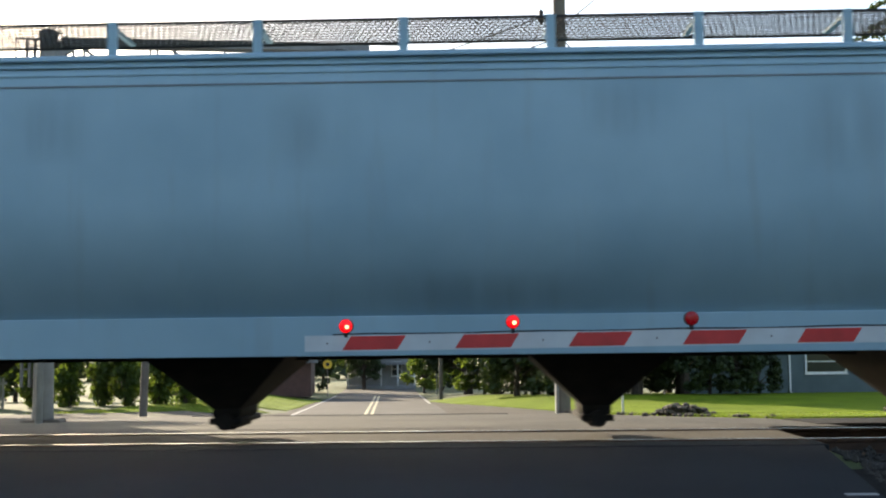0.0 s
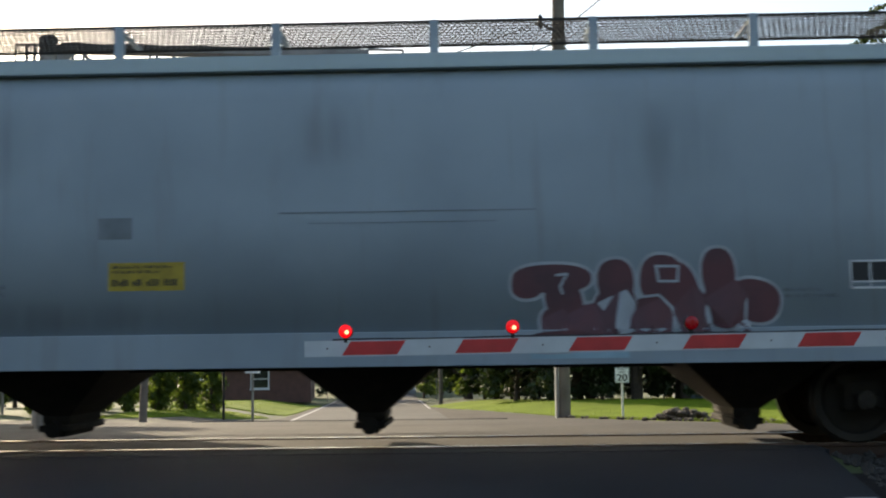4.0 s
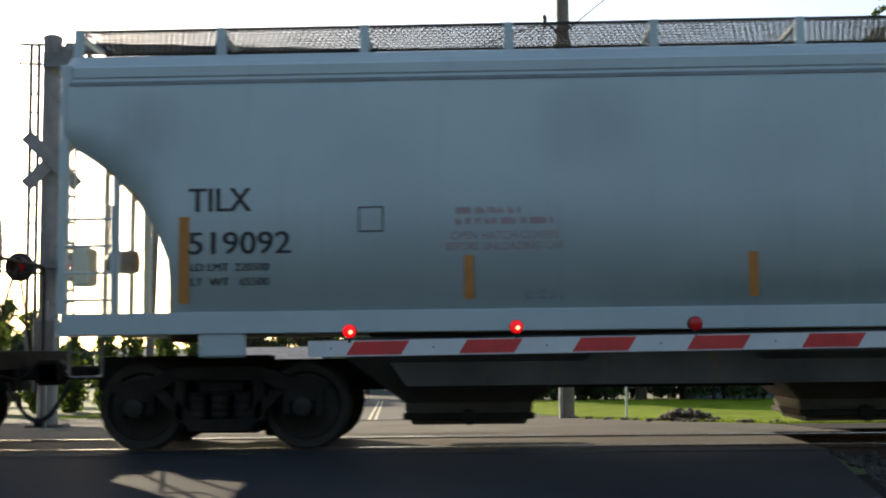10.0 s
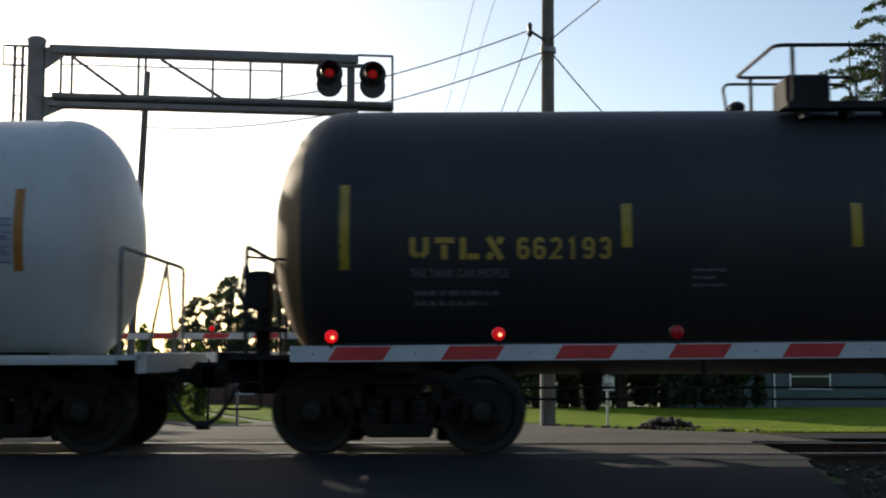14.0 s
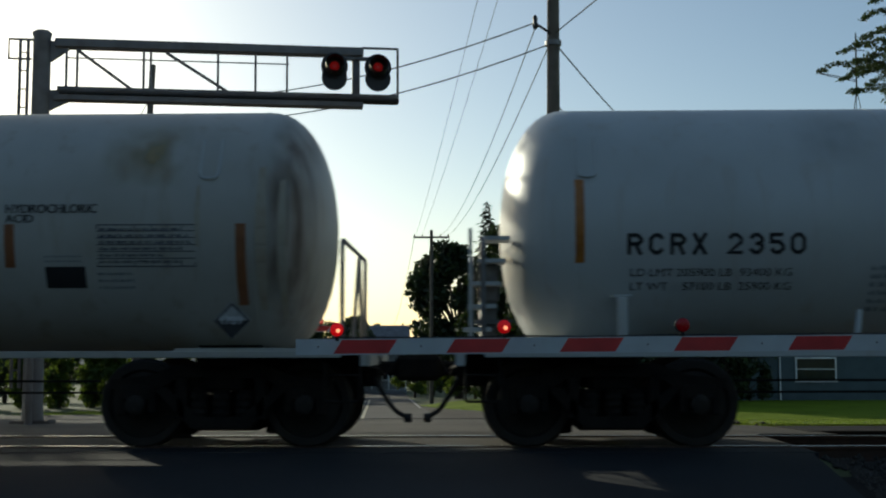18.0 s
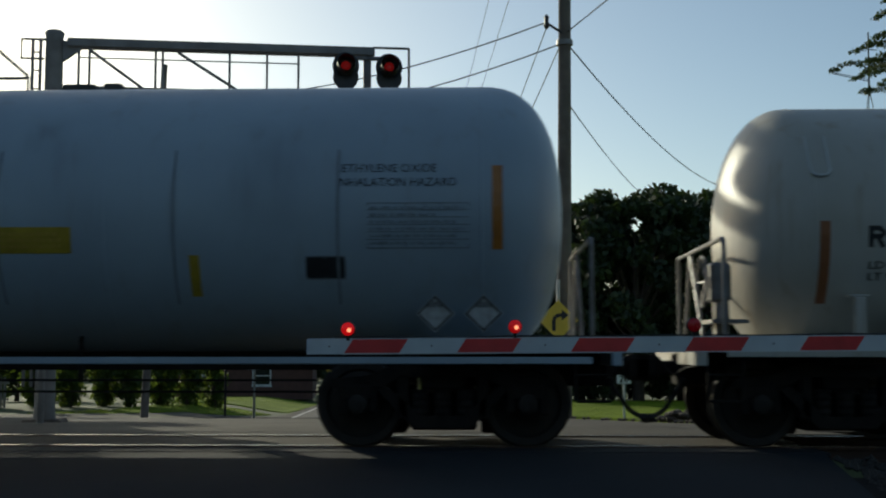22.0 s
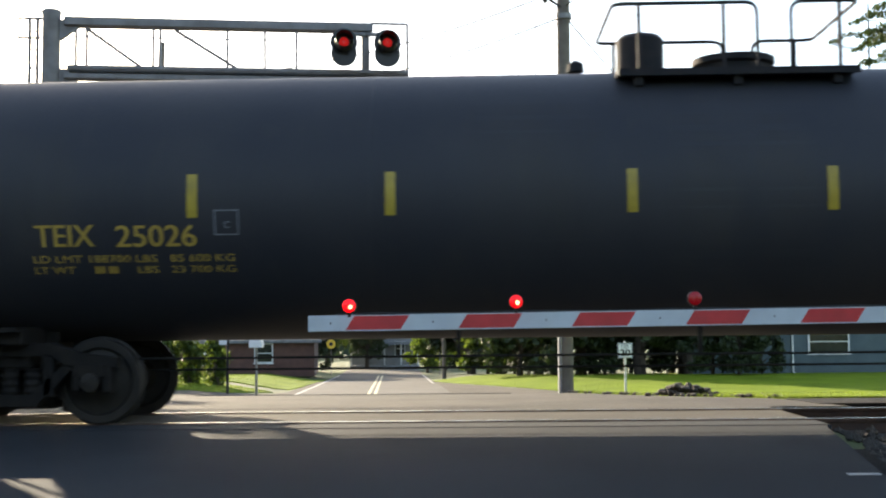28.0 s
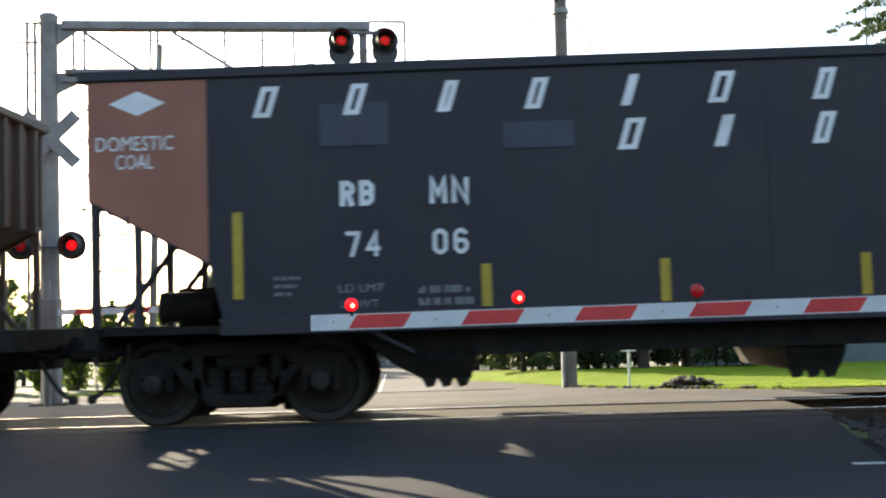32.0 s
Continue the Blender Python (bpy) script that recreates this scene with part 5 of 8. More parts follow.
# antenna mast behind the house: a lattice foot and a single pole above it
foot_z = ground_z(26.5, 80)
am = thing("antenna_mast", "thin steel antenna pole rising behind the trees", "antenna", pose(26.5, 80, foot_z))
corners = [(0.22 * math.cos(k * math.tau / 3), 0.22 * math.sin(k * math.tau / 3)) for k in range(3)]
neck = 18.5 - foot_z
for cx, cy in corners:
    part("leg", Shape().tube([(cx, cy, -0.2), (cx, cy, neck - 1.0), (0, 0, neck)], 0.03, 5), SIGNAL_GREY, am)
for k in range(3):
    a, b = corners[k], corners[(k + 1) % 3]
    lace = Shape().tube([((a if i % 2 else b)[0], (a if i % 2 else b)[1], i * 0.5) for i in range(int((neck - 1.0) * 2))], 0.014, 4)
    part("lacing", lace, SIGNAL_GREY, am)
part("pole", Shape().tube([(0, 0, neck - 0.4), (0.05, 0, 22.5 - foot_z)], [0.06, 0.045], 6), BLACK_PIPE, am, "dark upper pole")
for dz in (0.0, 0.13):
    part("boom", Shape().tube([(0.05, 0, 19.1 - foot_z + dz), (-2.3, 0.3, 19.72 - foot_z + dz * 0.6)], 0.028, 5), BLACK_PIPE, am, "slanting antenna boom")
part("side_arm", Shape().tube([(0, 0, 21.3 - foot_z), (0.62, 0, 21.26 - foot_z)], 0.03, 5), BLACK_PIPE, am, "short side arm")


# ---- the train ----
TRACK_Y = 13.6
SPEED = [(0, 4.463), (2.5, 4.437), (6, 4.369), (9, 4.311), (12, 4.326), (15, 4.293), (18, 4.302), (20, 4.301), (22, 4.358), (24, 4.433), (26.5, 4.39), (29, 4.429), (32, 4.444)]


def run(t):
    """Metres that the train has gone by t seconds."""
    s, step = 0.0, 0.05
    n = int(round(t / step))
    for i in range(n):
        s += step * float(np.interp((i + 0.5) * step, [q[0] for q in SPEED], [q[1] for q in SPEED]))
    return s


cars, wheelsets = [], []


def lengthen(root, k):
    """Brings a car and what is on it to its true length; bogies and wheels keep their shape."""
    for ob in root.children:
        if ob.name.startswith("bogie"):
            ob.location.x *= k
            continue
        for o in (ob, *ob.children):
            o.data.transform(Matrix.Diagonal((k, 1, 1, 1)))


def car(label, category, x):
    root = thing("rail_car", label, category, pose(x, TRACK_Y, 0), "cars of the passing freight train")
    cars.append((root, x))
    return root


# running gear, built once
def bogie_mesh():
    s = Shape()
    for y in (-1.0, 1.0):
        a, b = y - 0.085, y + 0.085
        s.prism([(-1.17, 0.62), (-0.66, 0.62), (-0.45, 0.74), (0.45, 0.74), (0.66, 0.62), (1.17, 0.62), (1.17, 0.72), (0.78, 0.76), (0.45, 0.88), (-0.45, 0.88), (-0.78, 0.76), (-1.17, 0.72)], a, b)
        s.prism([(-0.72, 0.64), (-0.58, 0.64), (-0.22, 0.33), (0.22, 0.33), (0.58, 0.64), (0.72, 0.64), (0.3, 0.21), (-0.3, 0.21)], a, b)
        for sx in (-1, 1):
            s.box(sx * 0.89 - 0.16, sx * 0.89 + 0.16, a - 0.02, b + 0.02, 0.50, 0.66, 0.02)
            s.box(sx * 1.05 - 0.05, sx * 1.05 + 0.06, a, b, 0.34, 0.64, 0.02)
            s.box(sx * 0.73 - 0.05, sx * 0.73 + 0.04, a, b, 0.36, 0.64, 0.02)
            s.box(sx * 0.42 - 0.06, sx * 0.42 + 0.06, a, b, 0.30, 0.78, 0.02)
        for x in (-0.24, 0.0, 0.24):
            s.lathe([(0.33 + 0.04 * k, 0.1 if k % 2 else 0.085) for k in range(8)], (x, y, 0), "Z", 10)
    s.box(-0.24, 0.24, -1.02, 1.02, 0.60, 0.80, 0.03)
    s.lathe([(0.78, 0.3), (0.92, 0.3)], (0, 0, 0), "Z", 16)
    s.box(-0.36, 0.36, -0.7, 0.7, 0.16, 0.55, 0.03)
    for sx in (-1, 1):
        s.box(sx * 0.56 - 0.16, sx * 0.56 + 0.16, -0.6, 0.6, 0.12, 0.5, 0.03)
        s.box(sx * 0.46 - 0.04, sx * 0.46 + 0.04, -0.8, 0.8, 0.30, 0.42, 0.01)
        s.box(sx * 0.40 - 0.06, sx * 0.40 + 0.06, -0.72, -0.60, 0.26, 0.62, 0.02)
        s.box(sx * 0.40 - 0.06, sx * 0.40 + 0.06, 0.60, 0.72, 0.26, 0.62, 0.02)
    return s.mesh("bogie", RUNNING_GEAR)


def wheelset_mesh():
    s = Shape()
    for sg_ in (-1, 1):
        c = 0.7525
        pr = [(-0.07, 0.10), (-0.07, 0.15), (-0.045, 0.19), (-0.03, 0.34), (-0.065, 0.37), (-0.068, 0.445), (-0.06, 0.457), (0.035, 0.461), (0.048, 0.485), (0.066, 0.485), (0.068, 0.38), (0.02, 0.34), (0.01, 0.2), (0.08, 0.15), (0.08, 0.09)]
        if sg_ > 0:
            pr = [(-a, b) for a, b in pr]
        s.lathe([(a + sg_ * c, b) for a, b in pr], (0, 0, 0), "Y", 36)
    s.lathe([(-1.16, 0.05), (-1.15, 0.10), (-0.9, 0.105), (-0.89, 0.075), (0.89, 0.075), (0.9, 0.105), (1.15, 0.10), (1.16, 0.05)], (0, 0, 0), "Y", 14)
    for k in range(3):
        a = k * math.tau / 3
        for y in (-1.17, 1.17):
            s.box(0.055 * math.cos(a) - 0.016, 0.055 * math.cos(a) + 0.016, y - 0.012, y + 0.012, 0.055 * math.sin(a) - 0.016, 0.055 * math.sin(a) + 0.016)
    return s.mesh("wheelset", WHEEL_STEEL)


BOGIE, WHEELSET = bogie_mesh(), wheelset_mesh()


def bogies(root, x):
    for sx in (-1, 1):
        bg_ = part("bogie", BOGIE, RUNNING_GEAR, root, "grimy four-wheel freight bogie")
        bg_.location = (sx * x, 0, 0)
        for a in (-0.89, 0.89):
            ws = part("wheelset", WHEELSET, WHEEL_STEEL, bg_, "dull steel wheelset")
            ws.location = (a, 0, 0.457)
            wheelsets.append((ws, a))


def coupler(root, end, sgn, gap):
    x0, x1 = sgn * (end - 0.25), sgn * (end + gap)
    part("coupler", Shape().box(min(x0, x1), max(x0, x1), -0.09, 0.09, 0.74, 0.90, 0.03).box(sgn * (end + gap) - 0.16, sgn * (end + gap) + 0.16, -0.15, 0.13, 0.68, 0.97, 0.05), RUNNING_GEAR, root, "grimy steel knuckle coupler")
    part("draft_sill", Shape().box(min(sgn * (end - 1.9), sgn * (end + 0.05)), max(sgn * (end - 1.9), sgn * (end + 0.05)), -0.22, 0.22, 0.62, 1.0, 0.02), RUNNING_GEAR, root)
    m = sgn * (end + gap)
    part("air_hose", Shape().tube(rounded([(m - sgn * 0.36, -0.42, 0.72), (m - sgn * 0.30, -0.42, 0.60), (m - sgn * 0.14, -0.42, 0.36), (m, -0.42, 0.28)], 0.1), 0.026, 8).lathe([(-0.03, 0.05), (0.05, 0.05)], (m, -0.42, 0.28), "X", 8), RUBBER, root, "black rubber air hose hanging in a loop")
    part("cut_lever", Shape().tube(rounded([(sgn * (end + 0.03), -1.4, 0.86), (sgn * (end + 0.09), -1.0, 0.84), (sgn * (end + 0.12), -0.3, 0.74), (sgn * (end + 0.3), -0.12, 0.98)], 0.1), 0.013, 6), RUNNING_GEAR, root)


def ladder(root, a, b, across, n, mat, r=0.014, name="ladder"):
    """Two stiles from a to b, the second set off by across, with n rungs."""
    a, b, c = Vector(a), Vector(b), Vector(across)
    ld = part(name, Shape().tube([a, b], r * 1.5, 6).tube([a + c, b + c], r * 1.5, 6), mat, root)
    for i in range(n):
        p = a.lerp(b, (i + 0.5) / n)
        part("rung", Shape().tube([p, p + c], r, 6), mat, ld)
    return ld


def step(root, x0, x1, y, z0, z1, mat):
    part("sill_step", Shape().tube(rounded([(x0, y, z1), (x0, y, z0), (x1, y, z0), (x1, y, z1)], 0.04), 0.013, 6).tube([(x0, y, (z0 + z1) / 2 + 0.02), (x1, y, (z0 + z1) / 2 + 0.02)], 0.011, 6), mat, root, "bent steel corner step")


def brake_wheel(root, x, y, z, sgn, mat):
    s = Shape()
    ring = [(x, y + 0.27 * math.cos(k * math.tau / 20), z + 0.27 * math.sin(k * math.tau / 20)) for k in range(21)]
    s.tube(ring, 0.016, 6)
    for k in range(5):
        a = k * math.tau / 5
        s.tube([(x - sgn * 0.04, y, z), (x, y + 0.27 * math.cos(a), z + 0.27 * math.sin(a))], 0.013, 5)
    bw = part("brake_wheel", s, mat, root, "spoked hand brake wheel")
    part("brake_box", Shape().box(min(x - sgn * 0.28, x - sgn * 0.06), max(x - sgn * 0.28, x - sgn * 0.06), y - 0.16, y + 0.16, z - 0.22, z + 0.2, 0.03), mat, bw)


def grating(root, x0, x1, y0, y1, z, mat, pitch=0.062, label="open steel grating walkway"):
    s = Shape()
    n = int((x1 - x0) / pitch)
    for i in range(n):
        x = x0 + (x1 - x0) * (i + 0.5) / n
        for sk in (-0.14, 0.14):
            w, h = 0.0135, 0.007
            if not (x0 < x - abs(sk) and x + abs(sk) < x1):
                sk = 0.0
            s.add([(x - w - sk, y0, z), (x + w - sk, y0, z), (x + w + sk, y1, z), (x - w + sk, y1, z), (x - w - sk, y0, z + h), (x + w - sk, y0, z + h), (x + w + sk, y1, z + h), (x - w + sk, y1, z + h)],
                  [(0, 3, 2, 1), (4, 5, 6, 7), (0, 1, 5, 4), (1, 2, 6, 5), (2, 3, 7, 6), (3, 0, 4, 7)])
    for y in (y0, y1):
        s.box(x0, x1, y - 0.012, y + 0.012, z - 0.012, z + 0.016)
    return part("roof_walkway", s, mat, root, label, 0)


# ---- covered hoppers ----
SIDE = 1.6
side_skin = lambda z: -SIDE


def section(low, shoulder):
    """Half section of a hopper's shell: from the low edge up over the roof."""
    return [(-SIDE, low), (-SIDE, (low + shoulder) / 2), (-SIDE, shoulder), (-SIDE + 0.02, shoulder + 0.13), (-SIDE + 0.08, shoulder + 0.27), (-SIDE + 0.22, shoulder + 0.38), (-0.9, shoulder + 0.46), (0, shoulder + 0.5)]


def hopper(label, x, length, truck, sill0, sill1, shoulder, cut, paint, slope_paint, outlets, walk_step, zw, nose, deep_under=False, brake_left=True):
    root = car(label, "hopper car", x)
    L = length
    stations = [(-a, b) for a, b in reversed(cut)] + [(a, b) for a, b in cut]
    vs, fs = [], []
    for sx, low in stations:
        half = section(low, shoulder)
        full = half + [(-y, z) for y, z in reversed(half[:-1])]
        vs += [(sx, y, z) for y, z in full]
    m = 15
    for i in range(len(stations) - 1):
        for k in range(m - 1):
            fs.append((i * m + k, (i + 1) * m + k, (i + 1) * m + k + 1, i * m + k + 1))
    body = part("body", Shape().add(vs, fs), paint, root, "", 40)
    mod = body.modifiers.new("plate", "SOLIDIFY")
    mod.thickness, mod.offset = 0.016, -1
    zc = cut[-1][1]
    for sgn in (-1, 1):
        half = section(zc, shoulder)
        poly = half + [(-y, z) for y, z in reversed(half[:-1])]
        xe = sgn * (L - 0.07)
        s = Shape()
        n = len(poly)
        s.add([(xe, y * 0.985, z - 0.01) for y, z in poly] + [(xe - sgn * 0.02, y * 0.985, z - 0.01) for y, z in poly], [tuple(range(n)), tuple(range(2 * n - 1, n - 1, -1))] + [(i, (i + 1) % n, (i + 1) % n + n, i + n) for i in range(n)])
        part("end_wall", s, paint, root, "", 0)
        zs = [sill1 - 0.3 + (zc - sill1 + 0.3) * k / 10 for k in range(11)]
        cut_x = lambda z: float(np.interp(z, [q[1] for q in cut[1:]], [q[0] for q in cut[1:]]))
        nose_x = lambda z: float(np.interp(z, [q[0] for q in nose], [q[1] for q in nose]))
        vs = []
        for z in zs:
            for k in range(17):
                w = -1 + k / 8
                vs.append((sgn * (cut_x(z) + (nose_x(z) - cut_x(z)) * max(0, 1 - w * w) ** 0.8), w * (SIDE - 0.018), z))
        sl = part("slope_sheet", Shape().add(vs, [(r_ * 17 + k, r_ * 17 + k + 1, r_ * 17 + k + 18, r_ * 17 + k + 17) for r_ in range(10) for k in range(16)]), slope_paint, root, "rounded sloping end sheet, dusty and rust-stained", 60)
        mod = sl.modifiers.new("plate", "SOLIDIFY")
        mod.thickness = 0.02
        # end frame, ladders, platform
        for y in (-SIDE + 0.05, SIDE - 0.05):
            part("corner_post", Shape().box(sgn * L - 0.05, sgn * L + 0.05, y - 0.045, y + 0.045, sill1, shoulder + 0.25, 0.008), paint, root)
            if deep_under:
                part("inner_post", Shape().box(sgn * (L - 0.55) - 0.035, sgn * (L - 0.55) + 0.035, y - 0.03, y + 0.03, sill1, zc + 0.1), paint, root)
            elif brake_left and sgn < 0:
                part("end_strut", Shape().tube([(sgn * (L - 0.06), y * 0.97, zc - 0.12), (sgn * (L - 0.62), y * 0.97, sill1 + 0.02)], 0.024, 6), paint, root, "slanting steel strut")
            else:
                part("inner_post", Shape().box(sgn * (L - 0.25) - 0.045, sgn * (L - 0.25) + 0.045, y - 0.03, y + 0.03, sill1, 2.8), paint, root)
                if not brake_left:
                    part("end_strut", Shape().tube([(sgn * 8.81, y * 0.97, 2.72), (sgn * 8.35, y * 0.97, sill1 + 0.05)], 0.02, 6), paint, root, "slanting steel strut")
                part("ladder_bar", Shape().box(min(sgn * L, sgn * (L - 0.56)), max(sgn * L, sgn * (L - 0.56)), y - 0.025, y + 0.025, 2.36, 2.42), paint, root)
        for y in (-0.5, 0.5):
            part("end_post", Shape().tube([(sgn * (L - 0.1), y, sill1 - 0.1), (sgn * (L - 0.12), y, zc)], 0.04, 6), paint, root)
        if deep_under or sgn > 0 or not brake_left:
            ladder(root, (sgn * (L - (0.52 if deep_under else 0.55)), -SIDE + 0.0, sill1), (sgn * (L - (0.52 if deep_under else 0.55)), -SIDE + 0.0, 2.55 if deep_under else 2.36), (sgn * (0.5 if deep_under else 0.3), 0, 0), 4, paint)
        ladder(root, (sgn * (L + 0.06), -SIDE + 0.12, sill1), (sgn * (L + 0.06), -SIDE + 0.12, shoulder + 0.2), (0, 0.42, 0), 9, paint)
        for i in range(4):
            z = 2.0 + i * 0.55
            part("grab_iron", Shape().tube(rounded([(sgn * L, -SIDE + 0.06, z), (sgn * (L + 0.1), -SIDE + 0.06, z), (sgn * (L + 0.1), -SIDE + 0.06, z + 0.16), (sgn * L, -SIDE + 0.06, z + 0.16)], 0.03), 0.009, 5), RAIL_GREY, root)
        part("end_platform", Shape().box(min(sgn * (L - 1.2), sgn * (L + 0.1)), max(sgn * (L - 1.2), sgn * (L + 0.1)), -1.45, 1.45, sill1 - 0.2, sill1 - 0.14).box(sgn * L - 0.09, sgn * L + 0.09, -1.52, 1.52, sill0 + 0.02, sill1 - 0.08, 0.01), paint, root, "steel end sill and platform")
        a, b = sorted((sgn * (L + 0.02), sgn * (L + 0.34)))
        part("end_step_board", Shape().box(a, b, -1.28, -0.3, zw - 0.29, zw - 0.25).box(a, b, -1.30, -1.26, zw - 0.35, zw - 0.19).box(sgn * (L + 0.34) - 0.015, sgn * (L + 0.34) + 0.015, -1.28, -0.3, zw - 0.35, zw - 0.19), RAIL_GREY, root, "small grey step board over the car end")
        step(root, sgn * (L - 0.42), sgn * (L - 0.08), -SIDE + 0.04, sill0 - 0.42, sill0 + 0.04, RAIL_GREY)
        coupler(root, L, sgn, 0.66)
    if brake_left:
        brake_wheel(root, -L - 0.22, -0.75, sill1 + 0.55, -1, paint)
        part("brake_cylinder", Shape().lathe([(-0.2, 0.06), (-0.16, 0.11), (0.08, 0.135), (0.16, 0.12), (0.18, 0.05)], (-L + 0.34, -0.6, sill1 + 0.6), "X", 16), RAIL_GREY, root, "stubby grey brake cylinder")
    # side sills
    for y in (-SIDE, SIDE):
        sg2 = 1 if y > 0 else -1
        part("side_sill", Shape().box(-L, L, y - 0.02 - 0.03 * (y < 0), y + 0.02 + 0.03 * (y > 0), sill0, sill1, 0.006), paint, root, "deep side sill" if not deep_under else "narrow side sill")
    # outlets under the body
    for ox in outlets:
        w, b0 = (0.8, 0.07) if not deep_under else (1.3, 0.62)
        top, mid, bot = (sill0 + 0.05, 0.36, 0.13) if not deep_under else (0.98, 0.46, 0.22)
        for y in (0,):
            s = Shape()
            ring = lambda hw, hy, z: [(ox - hw, -hy, z), (ox + hw, -hy, z), (ox + hw, hy, z), (ox - hw, hy, z)]
            s.add(ring(w, 1.25, top) + ring(b0 + 0.08, 0.55, mid) + ring(b0 + 0.08, 0.55, mid - 0.06) + ring(b0, 0.5, bot), [(0, 1, 2, 3)] + [(i * 4 + k, i * 4 + (k + 1) % 4, i * 4 + 4 + (k + 1) % 4, i * 4 + 4 + k) for i in range(3) for k in range(4)] + [(12, 13, 14, 15)])
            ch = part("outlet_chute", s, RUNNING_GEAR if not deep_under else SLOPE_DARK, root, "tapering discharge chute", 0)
            part("outlet_gate", Shape().box(ox - b0 - 0.1, ox + b0 + 0.1, -0.62, 0.62, bot + 0.06, bot + 0.13, 0.01).lathe([(-0.68, 0.09), (-0.58, 0.09)], (ox, 0, bot + 0.09), "Y", 12), RUNNING_GEAR, ch, "steel discharge gate")
    part("centre_sill", Shape().box(-truck, truck, -0.2, 0.2, sill0 - 0.05 if not deep_under else 0.60, sill0 + 0.08 if not deep_under else 0.95, 0.01), RUNNING_GEAR, root)
    if deep_under:
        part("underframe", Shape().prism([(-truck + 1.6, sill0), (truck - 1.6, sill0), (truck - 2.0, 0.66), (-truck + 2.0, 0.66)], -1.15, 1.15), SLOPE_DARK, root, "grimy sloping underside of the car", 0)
    # roof walkway and its brackets, hatches
    grating(root, -L + 0.02, L - 0.02, -1.34, -0.35, zw, GRATE_STEEL)
    grating(root, -L + 0.02, L - 0.02, 0.62, 1.30, zw, GRATE_STEEL, 0.3)
    n = int(2 * L / walk_step)
    for i in range(n + 1):
        bx = -L + 0.06 + (2 * L - 0.12) * i / n
        part("walkway_bracket", Shape().prism([(bx - 0.048, shoulder + 0.12), (bx + 0.048, shoulder + 0.12), (bx + 0.048, zw + 0.02), (bx - 0.048, zw + 0.02)], -1.36, -1.31).box(bx - 0.03, bx + 0.03, -1.31, -0.6, zw - 0.05, zw - 0.018), paint, root, "", 0)
    for i in range(10):
        hx = -L + 1.2 + (2 * L - 2.4) * i / 9
        part("roof_hatch", Shape().box(hx - 0.45, hx + 0.45, -0.35, 0.35, shoulder + 0.48, shoulder + 0.62, 0.03), paint, root)
    bogies(root, truck)
    return root


def stroke(root, pts, w, mat, skin, name="spray_tag", label="", lift=0.006):
    s = Shape()
    for i, ((x0, z0), (x1, z1)) in enumerate(zip(pts, pts[1:])):
        dx, dz = x1 - x0, z1 - z0
        n = math.hypot(dx, dz) or 1e-6
        ex, ez = dx / n * w * 0.35, dz / n * w * 0.35
        ox, oz = -dz / n * w / 2, dx / n * w / 2
        q = [(x0 - ex + ox, z0 - ez + oz), (x0 - ex - ox, z0 - ez - oz), (x1 + ex - ox, z1 + ez - oz), (x1 + ex + ox, z1 + ez + oz)]
        k = lift + 0.00008 * i
        s.add([(a, skin(b) - k, b) for a, b in q], [(0, 1, 2, 3)])
    return part(name, s, mat, root, label, 0)


def blob(s, cx, cz, rx, rz, lift, skin, turn=0.0, n=28, power=2.4):
    vs = []
    for k in range(n):
        a = k * math.tau / n
        c, d = math.cos(a), math.sin(a)
        u = rx * math.copysign(abs(c) ** (2 / power), c)
        w = rz * math.copysign(abs(d) ** (2 / power), d)
        x, z = cx + u * math.cos(turn) - w * math.sin(turn), cz + u * math.sin(turn) + w * math.cos(turn)
        vs.append((x, skin(z) - lift, z))
    s.add(vs, [tuple(range(n))])


# blue-grey hopper
A = hopper("blue-grey covered hopper car with a grated roof walkway", -0.723, 9.2, 7.77, 0.93, 1.33, 3.74,
           [(7.9, 1.33), (7.93, 1.94), (8.1, 2.22), (8.35, 2.45), (8.62, 2.64), (8.9, 2.9), (9.12, 3.15), (9.2, 3.2)], STEEL_BLUE, SLOPE_BLUE, (-5.6, -2.0, 2.0, 5.6), 1.53, 4.46, [(1.0, 8.2), (1.37, 8.35), (2.37, 8.72), (3.1, 9.08), (3.2, 9.12)], brake_left=False)
for z in (3.74, 3.86, 3.95, 4.03):
    part("seam", Shape().box(-9.15, 9.15, -SIDE - 0.008 + (0.0 if z < 3.8 else 0.012 + (z - 3.86) * 0.12), -SIDE + 0.03 + (z - 3.74) * 0.2, z - 0.012, z + 0.006), STEEL_BLUE if z > 3.8 else LETTER_GREY, A, "", 0)
stencil(A, "ACFX", -7.65, -7.02, 2.36, 2.57, LETTER_BLACK, side_skin, 0.034, 0.42)
stencil(A, "36689", -7.65, -6.86, 1.91, 2.13, LETTER_BLACK, side_skin, 0.034, 0.36)
outline_box(A, -6.64, -6.4, 1.9, 2.14, 0.014, LETTER_BLACK, side_skin)
lettering(A, "C", -6.55, -6.49, 1.97, 2.04, LETTER_BLACK, side_skin)
lettering(A, "LD LMT 195000 LB", -7.65, -6.87, 1.66, 1.73, LETTER_BLACK, side_skin, bold=0.002)
lettering(A, "LT WT   68000 LB", -7.65, -6.87, 1.51, 1.58, LETTER_BLACK, side_skin, bold=0.002)
bars(A, -7.72, -6.8, 1.08, 1.16, 1, LETTER_GREY, lambda z: -SIDE - 0.052, 2)
